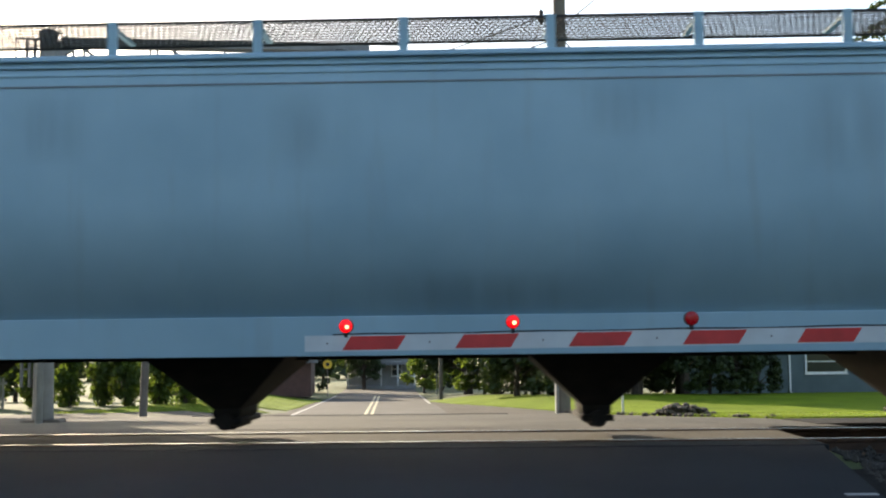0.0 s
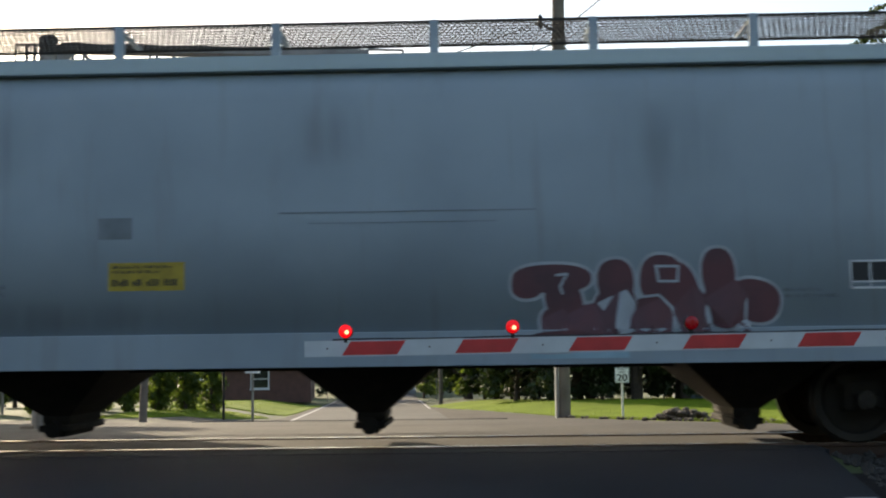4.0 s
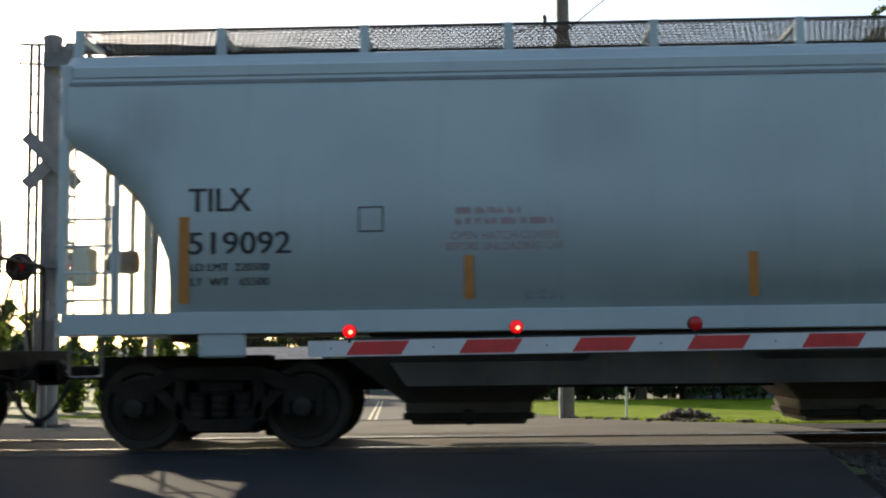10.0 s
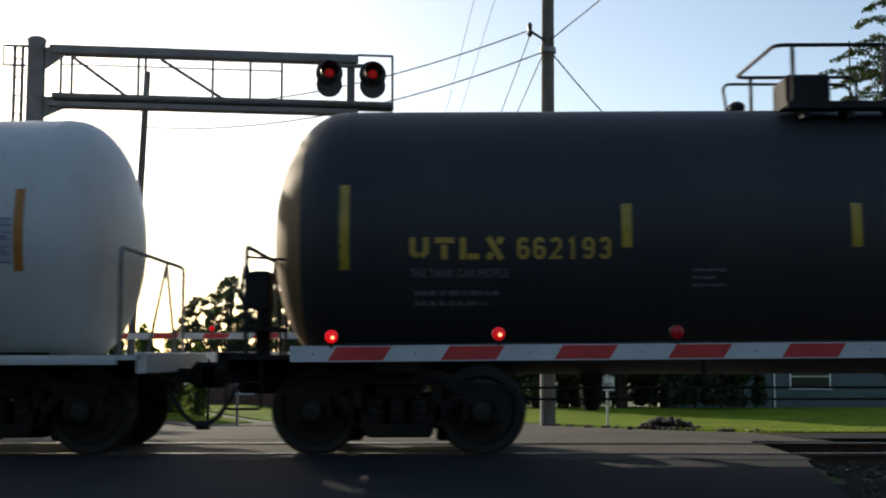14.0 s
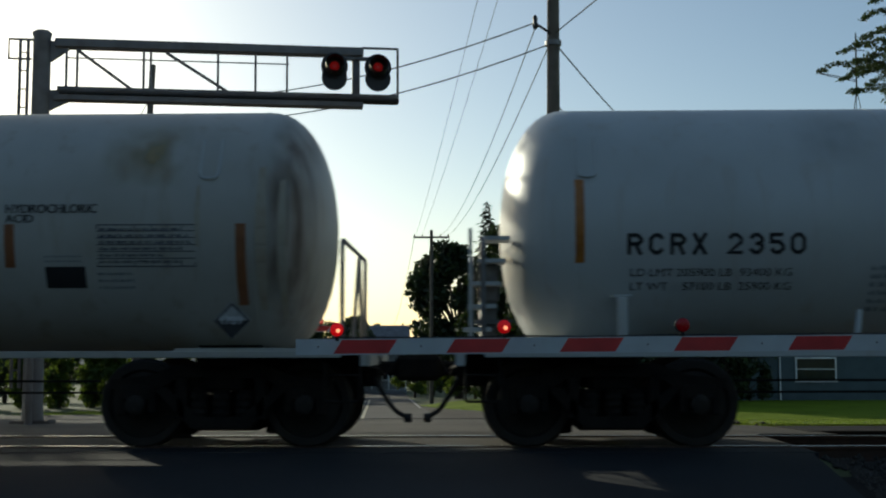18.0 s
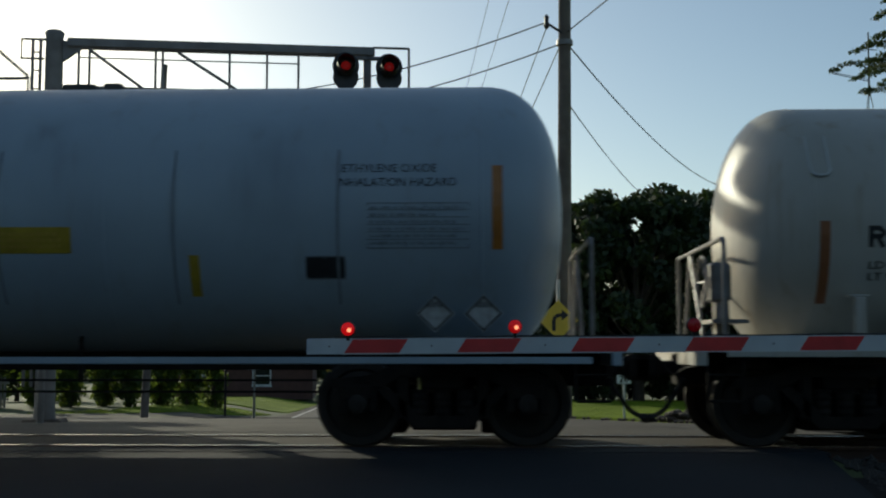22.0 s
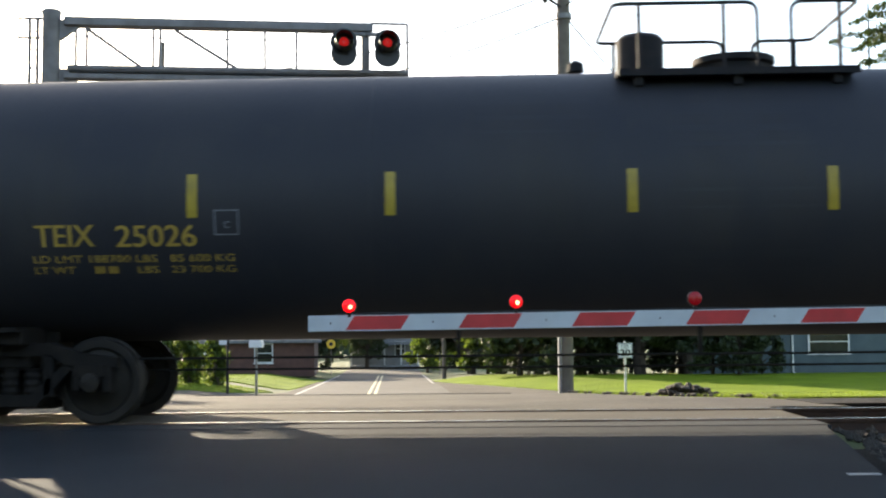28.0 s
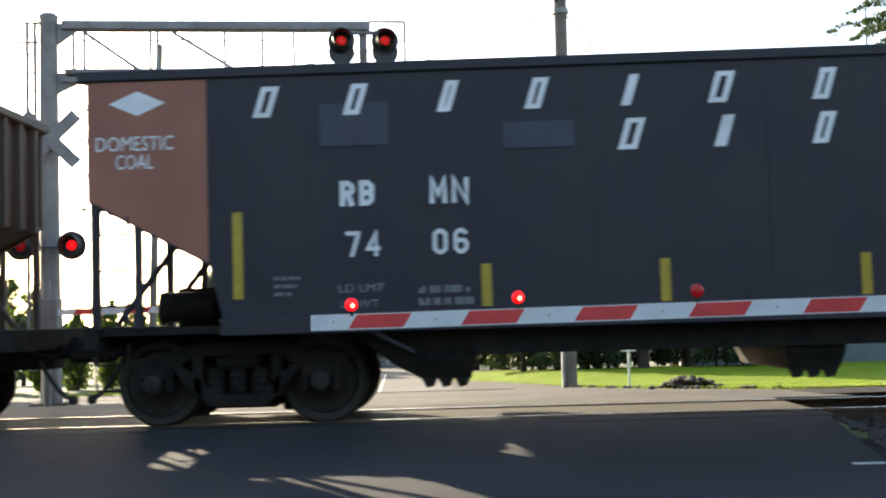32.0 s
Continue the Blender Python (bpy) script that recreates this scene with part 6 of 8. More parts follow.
part("rust_patch", Shape().add([(-5.35 + 0.22 * math.cos(k * 0.6), -SIDE - 0.02 + 0.1 * 0.2, 3.98 + 0.04 * math.sin(k * 0.6)) for k in range(10)], [tuple(range(10))]), RUST, A, "brown rust stain", 0)

for q, w, z0, z1, mt in ((-8.72, 0.5, 3.55, 3.73, WASH_RUST), (-7.2, 0.7, 3.2, 3.74, WASH_GRIME), (-5.4, 0.6, 3.25, 3.74, WASH_RUST), (-3.6, 0.9, 2.9, 3.74, WASH_GRIME), (-0.9, 1.0, 2.8, 3.74, WASH_GRIME), (2.2, 0.8, 3.1, 3.74, WASH_RUST),
                         (4.4, 1.1, 2.7, 3.74, WASH_GRIME), (6.9, 0.7, 3.0, 3.74, WASH_RUST), (-6.0, 2.2, 1.34, 1.75, WASH_GRIME), (0.8, 2.6, 1.34, 1.8, WASH_GRIME), (5.0, 2.4, 1.34, 1.75, WASH_GRIME)):
    plate(A, q - w / 2, q + w / 2, z0, z1, mt, side_skin, "grime_run", "faint run of dirt and rust", 0.003, 4)

# grey hopper with graffiti
B = hopper("grey covered hopper car with maroon graffiti along its side", -20.657, 9.18, 7.76, 0.87, 1.22, 3.62,
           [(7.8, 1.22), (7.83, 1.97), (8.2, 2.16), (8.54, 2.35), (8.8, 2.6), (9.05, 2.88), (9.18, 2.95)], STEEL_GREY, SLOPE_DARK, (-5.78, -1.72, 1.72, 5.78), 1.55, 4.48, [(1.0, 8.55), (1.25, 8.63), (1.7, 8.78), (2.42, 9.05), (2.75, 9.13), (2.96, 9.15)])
part("roof_band", Shape().box(-9.12, 9.12, -SIDE - 0.012, -SIDE + 0.14, 3.93, 3.965).box(-9.12, 9.12, -SIDE + 0.05, -SIDE + 0.2, 3.965, 4.1), PALE_GREEN, B, "paler roof edge band")
stencil(B, "UTCX", -7.53, -6.88, 2.45, 2.67, LETTER_BLACK, side_skin, 0.032, 0.42)
stencil(B, "58368", -7.525, -6.66, 1.966, 2.195, LETTER_BLACK, side_skin, 0.034, 0.42)
outline_box(B, -6.37, -5.97, 2.2, 2.44, 0.012, LETTER_GREY, side_skin)
bars(B, -7.5, -6.6, 1.33, 1.55, 2, LETTER_GREY, side_skin, 4)
plate(B, -0.84, -0.06, 1.67, 1.96, STRIPE_YELLOW, side_skin, "notice_panel", "yellow emergency notice panel")
bars(B, -0.80, -0.10, 1.84, 1.94, 2, LETTER_BLACK, side_skin, 5, lift=0.007)
bars(B, -0.80, -0.10, 1.71, 1.80, 1, LETTER_BLACK, side_skin, 6, fill=0.8, lift=0.007)
bars(B, -2.4, -1.85, 1.62, 1.76, 2, LETTER_GREY, side_skin, 8)
plate(B, -0.95, -0.6, 2.2, 2.42, LETTER_GREY, side_skin, "faded_stencil")
outline_box(B, 6.61, 7.02, 1.59, 1.88, 0.02, LETTER_WHITE, side_skin, rows=(0.25,), cols=(0.5,))
plate(B, 6.63, 7.0, 1.66, 1.86, LETTER_BLACK, side_skin, "stencil_ground", "black stencil panel", 0.003)
bars(B, 5.95, 6.5, 1.5, 1.62, 2, LETTER_GREY, side_skin, 9)
for sx in (-8.07, 8.1):
    o = Shape().box(sx - 0.1, sx + 0.1, -SIDE - 0.075, -SIDE - 0.052, 0.70, 1.48, 0.02)
    jp = part("jacking_pad", o, STEEL_GREY, B, "slotted steel lifting plate")
    for z in (0.79, 1.35):
        part("slot", Shape().lathe([(-SIDE - 0.080, 0.045), (-SIDE - 0.074, 0.045)], (sx, 0, z), "Y", 14), LETTER_BLACK, jp, "dark lifting hole")
def sprayed(x, z):
    """A place in the graffiti, from its own small grid."""
    return 3.12 + 0.00234 * x, 2.22 - 0.00232 * z - 0.00004 * x


paint_skin = lambda z: -SIDE - (0.052 if z < 1.225 else 0.0)
LETTERS = (((225, 205, 170, 62, 0.0), (118, 235, 66, 58, 0.0), (275, 300, 78, 90, 0.25), (240, 400, 66, 70, 0.0), (250, 475, 152, 44, 0.05), (400, 390, 118, 78, 0.15), (475, 350, 75, 95, 0.0)),
           ((497, 215, 78, 95, 0.05), (500, 320, 84, 90, 0.0), (560, 400, 90, 70, 0.0), (650, 375, 92, 98, 0.0)),
           ((692, 205, 92, 105, -0.1), (760, 240, 84, 110, 0.35), (815, 340, 78, 110, 0.3), (825, 430, 66, 42, 0.0)),
           ((935, 180, 70, 110, 0.05), (965, 310, 95, 108, 0.1), (1085, 298, 108, 92, -0.25), (922, 448, 48, 52, 0.0), (1010, 430, 46, 66, 0.1)))
for j, blobs in enumerate(LETTERS):
    for k, (cx, cz, rx, rz, tn_) in enumerate(blobs):
        px_, pz_ = sprayed(cx, cz)
        for name_, grow, lift, mat, label in (("graffiti_outline", 0.032, 0.004, SPRAY_PALE, "pale sprayed outline"), ("graffiti_letter", 0.0, 0.011, SPRAY_MAROON, "bubble-shaped maroon spray graffiti")):
            sp = Shape()
            blob(sp, px_, pz_, rx * 0.00234 + grow, rz * 0.00232 + grow, lift + 0.0002 * k + 0.0012 * j, paint_skin, tn_)
            part(name_, sp, mat, B, label, 0)
plate(B, 3.42, 4.4, 0.93, 1.02, surface("pale_blue_patch", (0.33, 0.5, 0.58), rough=0.5), lambda z: -SIDE - 0.052, "paint_patch", "pale blue sprayed patch", 0.004)
for pts in ([(670, 150), (765, 150), (760, 215), (680, 215), (670, 150)], [(245, 190), (290, 185), (260, 240), (268, 270)], [(275, 435), (290, 455), (300, 430)], [(590, 285), (680, 275), (735, 330), (745, 395)], [(880, 405), (965, 400), (975, 470)]):
    stroke(B, [sprayed(*p) for p in pts], 0.026, SPRAY_PALE, side_skin, "graffiti_line", "pale sprayed line", 0.018)
r = random.Random(3)
for row, (zl, zh, w) in enumerate(((1.42, 1.80, 0.052), (1.40, 1.70, 0.048), (1.44, 1.78, 0.036))):
    zig = []
    for i in range(40):
        u = i / 39
        z = (zh if i % 2 else zl) + 0.05 * (1 - abs(2 * u - 1)) * (1 if i % 2 else -0.6) + r.uniform(-0.06, 0.05)
        zig.append((-6.30 + 1.34 * u + (0.09 if i % 2 else -0.02) + r.uniform(-0.03, 0.03), z))
    stroke(B, zig, w, SPRAY_MAROON, side_skin, "spray_tag", "dense jagged maroon spray tag", 0.006 + 0.004 * row)
stroke(B, [(-6.33, 1.60), (-6.0, 1.50), (-5.6, 1.62), (-5.2, 1.50), (-4.98, 1.62)], 0.07, SPRAY_MAROON, side_skin)
stroke(B, [(-5.19 + 0.11 * math.cos(k * 0.5), 1.385 + 0.11 * math.sin(k * 0.5)) for k in range(14)], 0.085, SPRAY_MAROON, side_skin, lift=0.018)
tag_at = lambda pts: [(-4.189 + 0.00373 * (u - 1022), 1.852 - 0.0039 * (v - 258)) for u, v in pts]
for pts, w in (([(1074, 283), (1052, 268), (1030, 278), (1028, 300), (1046, 311), (1066, 318), (1072, 336), (1052, 346), (1030, 336)], 0.03),
               ([(1036, 292), (1026, 300), (1034, 306)], 0.03),
               ([(1086, 298), (1080, 322), (1094, 338), (1108, 326), (1112, 298)], 0.027),
               ([(1112, 298), (1113, 344), (1102, 362), (1086, 354), (1096, 342)], 0.027),
               ([(1094, 277), (1110, 264), (1130, 268), (1136, 290), (1130, 318), (1148, 326), (1166, 310), (1184, 300)], 0.028),
               ([(1221 + 39 * math.cos(k * 0.42), 297 + 38 * math.sin(k * 0.42)) for k in range(16)], 0.03),
               ([(1204, 304), (1212, 314), (1224, 318), (1238, 306)], 0.022), ([(1210, 283), (1211, 289)], 0.024), ([(1229, 281), (1230, 287)], 0.024),
               ([(1118, 392), (1122, 368), (1140, 358), (1158, 368), (1162, 390)], 0.028), ([(1130, 392), (1136, 378), (1148, 380), (1150, 392), (1140, 388)], 0.022),
               ([(1058, 247), (1080, 240), (1084, 246), (1110, 238), (1128, 243), (1165, 233)], 0.034)):
    stroke(B, tag_at(pts), w, SPRAY_DARK, side_skin, "spray_line", "dark looping spray tag line")
zig = [(-3.05 + 0.036 * i + r.uniform(-0.03, 0.03), 1.55 + (0.12 if i % 2 else -0.1) + r.uniform(-0.05, 0.05)) for i in range(22)]
stroke(B, zig, 0.026, SPRAY_DARK, side_skin)
stroke(B, [(-2.95, 1.38), (-2.5, 1.36), (-2.2, 1.48), (-2.4, 1.36)], 0.022, SPRAY_DARK, side_skin)
stroke(B, [(8.0 - 0.62 + 0.05 * i, 1.32 + (0.09 if i % 2 else 0)) for i in range(8)], 0.06, SPRAY_DARK, side_skin)
part("dent_line", Shape().box(0.9, 3.5, -SIDE - 0.006, -SIDE + 0.01, 2.44, 2.452).box(1.2, 3.1, -SIDE - 0.006, -SIDE + 0.01, 2.33, 2.338), LETTER_GREY, B, "thin rub line along the side", 0)

for q, w, z0, z1, mt in ((-8.3, 0.6, 2.7, 3.6, WASH_GRIME), (-5.2, 1.0, 2.6, 3.6, WASH_RUST), (-2.0, 1.2, 2.7, 3.6, WASH_GRIME), (1.4, 0.8, 2.9, 3.6, WASH_RUST), (4.9, 1.2, 2.6, 3.6, WASH_GRIME), (7.6, 0.9, 2.5, 3.6, WASH_RUST), (8.3, 1.2, 2.3, 3.4, WASH_RUST), (-1.2, 2.6, 1.23, 1.6, WASH_GRIME)):
    plate(B, q - w / 2, q + w / 2, z0, z1, mt, side_skin, "grime_run", "faint run of dirt and rust", 0.003, 4)

# pale hopper
Cc = hopper("pale grey-green covered hopper car with orange reflective strips", -39.729, 8.47, 6.95, 1.22, 1.44, 3.78,
            [(7.33, 1.44), (7.36, 1.95), (7.5, 2.3), (7.7, 2.65), (8.0, 2.92), (8.35, 3.14), (8.47, 3.3)], PALE_GREEN, SLOPE_TAN, (-4.3, 0.0, 4.3), 1.52, 4.44, [(1.1, 7.34), (1.45, 7.40), (2.0, 7.52), (2.48, 7.78), (2.87, 8.12), (3.3, 8.36)], True)
part("seam", Shape().box(-8.42, 8.42, -SIDE - 0.006, -SIDE + 0.02, 3.80, 3.84), LETTER_GREY, Cc, "dark seam under the roof edge", 0)
part("roof_band", Shape().box(-8.4, 8.4, -SIDE + 0.0, -SIDE + 0.16, 3.86, 4.02, 0.03), PALE_GREEN, Cc, "paler roof edge band")
lettering(Cc, "TILX", -7.15, -6.51, 2.47, 2.71, LETTER_BLACK, side_skin, bold=0.007)
lettering(Cc, "519092", -7.15, -6.10, 2.03, 2.26, LETTER_BLACK, side_skin, bold=0.007)
lettering(Cc, "LD LMT  220500", -7.13, -6.32, 1.86, 1.94, LETTER_BLACK, side_skin, bold=0.003)
lettering(Cc, "LT  WT   65500", -7.13, -6.32, 1.71, 1.79, LETTER_BLACK, side_skin, bold=0.003)
outline_box(Cc, -5.4, -5.14, 2.24, 2.5, 0.014, LETTER_BLACK, side_skin)
for cx in (-4.5, 3.41):
    bars(Cc, cx + 0.1, cx + 1.1, 2.28, 2.5, 2, LETTER_RED, side_skin, 11)
    lettering(Cc, "OPEN HATCH COVERS", cx + 0.05, cx + 1.15, 2.15, 2.23, LETTER_RED, side_skin)
    lettering(Cc, "BEFORE UNLOADING CAR", cx, cx + 1.2, 2.04, 2.12, LETTER_RED, side_skin)
for x in (-4.27, -1.39, 1.46, 4.36):
    plate(Cc, x - 0.05, x + 0.05, 1.54, 1.99, STRIPE_ORANGE, side_skin, "reflective_strip")
for x in (-7.2, 7.28):
    plate(Cc, x - 0.055, x + 0.055, 1.53, 2.42, STRIPE_ORANGE, side_skin, "reflective_strip")
plate(Cc, 5.23, 5.66, 1.53, 1.85, LETTER_BLACK, side_skin, "stencil_ground", "black stencil panel", 0.003)
outline_box(Cc, 5.23, 5.66, 1.53, 1.85, 0.02, LETTER_WHITE, side_skin, rows=(0.22,), cols=(0.58,))
bars(Cc, 6.41, 7.03, 1.83, 2.13, 3, LETTER_GREY, side_skin, 13)
bars(Cc, 3.45, 4.05, 1.55, 1.8, 4, LETTER_GREY, side_skin, 14)
bars(Cc, 2.7, 3.15, 1.53, 1.75, 3, LETTER_RED, side_skin, 15)
for z in (1.525, 1.585):
    plate(Cc, -0.04, 0.19, z, z + 0.03, LETTER_WHITE, side_skin, "faded_stencil")
bars(Cc, 0.75, 1.2, 1.5, 1.65, 2, LETTER_GREY, side_skin, 16)
bars(Cc, -3.7, -3.3, 1.52, 1.66, 2, LETTER_GREY, side_skin, 17)
for sx in (-6.8, 6.8):
    part("bolster_plate", Shape().box(sx - 0.24, sx + 0.24, -SIDE - 0.03, -SIDE + 0.05, 0.98, 1.3, 0.02).lathe([(-SIDE - 0.04, 0.045), (-SIDE - 0.03, 0.045)], (sx + 0.12, 0, 1.12), "Y", 12), PALE_GREEN, Cc, "pale bolster plate with a lifting hole")

for q, w, z0, z1, mt in ((-7.6, 0.8, 3.0, 3.78, WASH_RUST), (-3.0, 1.2, 2.8, 3.78, WASH_GRIME), (0.9, 1.0, 2.9, 3.78, WASH_GRIME), (4.6, 1.2, 2.8, 3.78, WASH_RUST), (7.4, 0.8, 2.9, 3.78, WASH_GRIME), (-1.0, 3.0, 1.45, 1.8, WASH_GRIME)):
    plate(Cc, q - w / 2, q + w / 2, z0, z1, mt, side_skin, "grime_run", "faint run of dirt and rust", 0.003, 4)


# ---- tank cars ----
def tank_profile(half, R, depth, power):
    """Heads and shell of a tank, as place along it and radius."""
    out = []
    for i in range(13):
        u = i / 12
        out.append((half - depth + depth * math.sin(u * math.pi / 2), R * max(1e-3, 1 - math.sin(u * math.pi / 2) ** power) ** (1 / power)))
    return out


def tank_car(label, x, half, R, zc, depth, power, truck, paint, side_sill, band=None, brake_end=-1, bulge=0.0):
    """bulge: how much deeper the head at the low-x end is."""
    root = car(label, "tank car", x)
    seam = half - depth
    for sgn in (-1, 1):
        # Only the sun-facing end gets the tan cap; its lit area is painted.
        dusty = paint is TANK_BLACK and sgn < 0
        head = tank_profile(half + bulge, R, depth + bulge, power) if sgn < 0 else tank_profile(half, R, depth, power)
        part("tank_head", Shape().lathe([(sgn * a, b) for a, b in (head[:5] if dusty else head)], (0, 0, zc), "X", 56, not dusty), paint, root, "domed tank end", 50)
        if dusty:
            part("dust_coat", Shape().lathe([(sgn * a, b) for a, b in head[4:]], (0, 0, zc), "X", 56), TANK_HEAD, root, "tan dust with painted sun glow over the middle of the tank end", 50)
    spans = [(-seam, seam, paint)] if band is None else [(-seam, band[0], paint), (band[0], band[1], MAROON), (band[1], seam, paint)]
    for a, b, mat in spans:
        part("tank_shell", Shape().lathe([(a, R), (b, R)], (0, 0, zc), "X", 56), mat, root, "maroon painted band" if mat is MAROON else "", 50)
    for sx in (-seam + 0.02, -seam * 0.42, seam * 0.42, seam - 0.02):
        part("weld_seam", Shape().lathe([(sx - 0.015, R + 0.001), (sx, R + 0.006), (sx + 0.015, R + 0.001)], (0, 0, zc), "X", 56), paint if band is None or not band[0] < sx < band[1] else MAROON, root)
    low = zc - R
    for sgn in (-1, 1):
        o = Shape()
        for y in (-0.55, 0.55):
            o.box(sgn * truck - 0.35, sgn * truck + 0.35, y - 0.03, y + 0.03, 0.72, low + 0.35)
        o.box(sgn * truck - 0.22, sgn * truck + 0.22, -1.3, 1.3, 0.86, 1.02, 0.02)
        part("saddle", o, RUNNING_GEAR, root, "dark cradle under the tank")
        a, b = sorted((sgn * (half - 1.5), sgn * (half + 0.45)))
        part("end_deck", Shape().box(a, b, -1.45, 1.45, 1.0, 1.05).box(sgn * (half + 0.45) - 0.05, sgn * (half + 0.45) + 0.05, -1.45, 1.45, 0.86, 1.08, 0.01), paint if side_sill else RUNNING_GEAR, root, "steel end platform")
        rail_mat = RAIL_GREY if paint is not TANK_BLACK else BLACK_PIPE
        lone = half > 8 and sgn < 0
        xo = sgn * (half + (0.025 if lone else 0.21))
        part("end_handrail", Shape().tube(rounded([(xo, -1.4, 1.05), (xo, -1.4, 2.17), (xo, 1.36, 2.15), (xo, 1.36, 1.05)], 0.09), 0.025, 7), rail_mat, root, "bent pipe handrail across the car end")
        for y in (-1.4, 1.36):
            for z in ((2.06,) if half < 7 and paint is TANK_BLACK else ()):
                part("side_rail", Shape().tube([(xo, y, z), (sgn * (half - 0.3), y * 0.62, z)], 0.014, 6), rail_mat, root)
        for y in ((-0.67, 0.9) if lone else (-0.3, 1.0)):
            part("rail_post", Shape().tube([(xo, 0.0 if lone else 0.5, 2.14), (xo, y, 1.05)], 0.024, 6), rail_mat, root)
        step(root, sgn * (half + 0.4), sgn * (half + 0.04), -1.43, 0.5, 1.0, RUNNING_GEAR)
        if side_sill and (sgn < 0 or paint is TANK_WHITE):
            px = sgn * (truck - 0.06)
            part("pillar", Shape().box(px - 0.05, px + 0.05, -1.42, -1.32, 1.05, 1.56, 0.01), paint, root, "upright jacking pillar")
            part("pillar_pad", Shape().box(px - 0.1, px + 0.1, -1.40, -1.22, 1.562, 1.585, 0.006), paint, root)
        coupler(root, half + 0.45, sgn, 0.38)
    bx, sgn = brake_end * (half + 0.32), brake_end
    gear = RUNNING_GEAR if paint is TANK_BLACK else RAIL_GREY
    brake_wheel(root, bx, -0.8, 1.75, sgn, BLACK_PIPE if paint is TANK_BLACK else RAIL_GREY)
    part("brake_stand", Shape().box(bx - sgn * 0.19 - 0.07, bx - sgn * 0.19 + 0.07, -0.9, -0.7, 1.05, 1.6, 0.01), gear, root)
    part("brake_step", Shape().box(bx - sgn * 0.21 - 0.19, bx - sgn * 0.21 + 0.19, -1.2, -0.35, 1.30, 1.34), gear, root, "steel brake step")
    if side_sill:
        z0, z1 = side_sill
        for y in (-1.46, 1.46):
            part("side_sill", Shape().box(-half - 0.2, half + 0.2, y - 0.035, y + 0.035, z0, z1, 0.006), paint, root, "long narrow side sill")
        if paint is TANK_GREY:
            part("centre_sill", Shape().box(-truck, truck, -0.32, 0.32, 0.80, low + 0.12, 0.01), RUNNING_GEAR, root, "dark centre sill under the tank")
    for z, y in ((0.70, -0.9), (0.56, -0.4)):
        part("brake_pipe", Shape().tube([(-truck + 1.3, y, z), (truck - 1.3, y, z)], 0.013, 6), RUNNING_GEAR, root)
    for hx in (-2.2, 0.3, 2.4):
        part("pipe_hanger", Shape().box(hx - 0.02, hx + 0.02, -0.92, -0.88, 0.68, low + 0.2), RUNNING_GEAR, root)
    for ox in ((0.2, -3.3) if half < 7 and paint is TANK_BLACK else ()):
        part("bottom_valve", Shape().lathe([(0.42, 0.07), (0.5, 0.12), (low - 0.02, 0.14), (low + 0.1, 0.3)], (ox, 0, 0), "Z", 14), RUNNING_GEAR, root, "bottom outlet valve")
    bogies(root, truck)
    skin = lambda z: -math.sqrt(max(R * R - (z - zc) ** 2, 0.01))
    return root, skin


def strips(root, skin, xs_, z0, z1, mat, w=0.105):
    for q in xs_:
        plate(root, q - w / 2, q + w / 2, z0, z1, mat, skin, "reflective_strip")


def top_deck(root, x0, x1, y0, y1, z, mat):
    dk = part("top_deck", Shape().box(x0, x1, y0, y0 + 0.06, z - 0.06, z + 0.03).box(x0, x1, y1 - 0.06, y1, z - 0.06, z + 0.03).box(x0, x1, y0 + 0.06, y1 - 0.06, z - 0.03, z), mat, root, "walkway deck on top of the tank")
    for q in (x0 + 0.3, x1 - 0.3):
        part("deck_bracket", Shape().box(q - 0.04, q + 0.04, y0, y1, z - 0.22, z - 0.06), mat, root)
    return dk


def nearer(p):
    """Moves a point of the top rails from the centre line to the deck edge."""
    return (p[0] * 0.963, p[1], 1.03 + (p[2] - 1.03) * 0.963)


def hoop(root, pts, mat, r=0.022, label="bent pipe guard rail"):
    pts = [nearer(p) for p in pts] if pts[0][2] > 3.7 else pts
    return part("guard_rail", Shape().tube(rounded(pts, 0.14), r, 7), mat, root, label)


def guard(root, xo, xi, z, deck, mat, yn=-1.0, yf=0.8, posts=(), far_posts=(), zf=None, xof=None, r=0.022):
    """A pipe rail round one end of a top deck: up at the gap, along the near edge, across the end and back along the far edge."""
    zf, xof = zf or z, xof or xo
    part("guard_rail", Shape().tube(rounded([(xi, yn, deck), (xi, yn, z), (xo, yn, z), (xof, yf, zf), (xi, yf, zf), (xi, yf, deck)], 0.13), r, 7), mat, root, "bent pipe guard rail")
    for q in posts:
        part("guard_post", Shape().tube([(q, yn, deck), (q, yn, z)], r * 1.1, 6), mat, root)
    for q in far_posts:
        part("guard_post", Shape().tube([(q, yf, deck), (q, yf, zf)], r, 6), mat, root)


def planks(root, x0, x1, z, mat, y=1.02, w=0.4):
    """Two long walkway planks on brackets, one at each side of the tank's crown."""
    for sgn in (-1, 1):
        a, b = sorted((sgn * y, sgn * (y - w)))
        part("top_deck", Shape().box(x0, x1, a, b, z - 0.015, z + 0.02).box(x0, x1, sgn * y - 0.02, sgn * y + 0.02, z - 0.055, z + 0.02), mat, root, "walkway plank on top of the tank")
        for q in (x0 + 0.22, (x0 + x1) / 2, x1 - 0.22):
            part("deck_bracket", Shape().prism([(q - 0.04, z - 0.15), (q + 0.04, z - 0.15), (q + 0.04, z - 0.02), (q - 0.04, z - 0.02)], a + 0.04, b), mat, root)


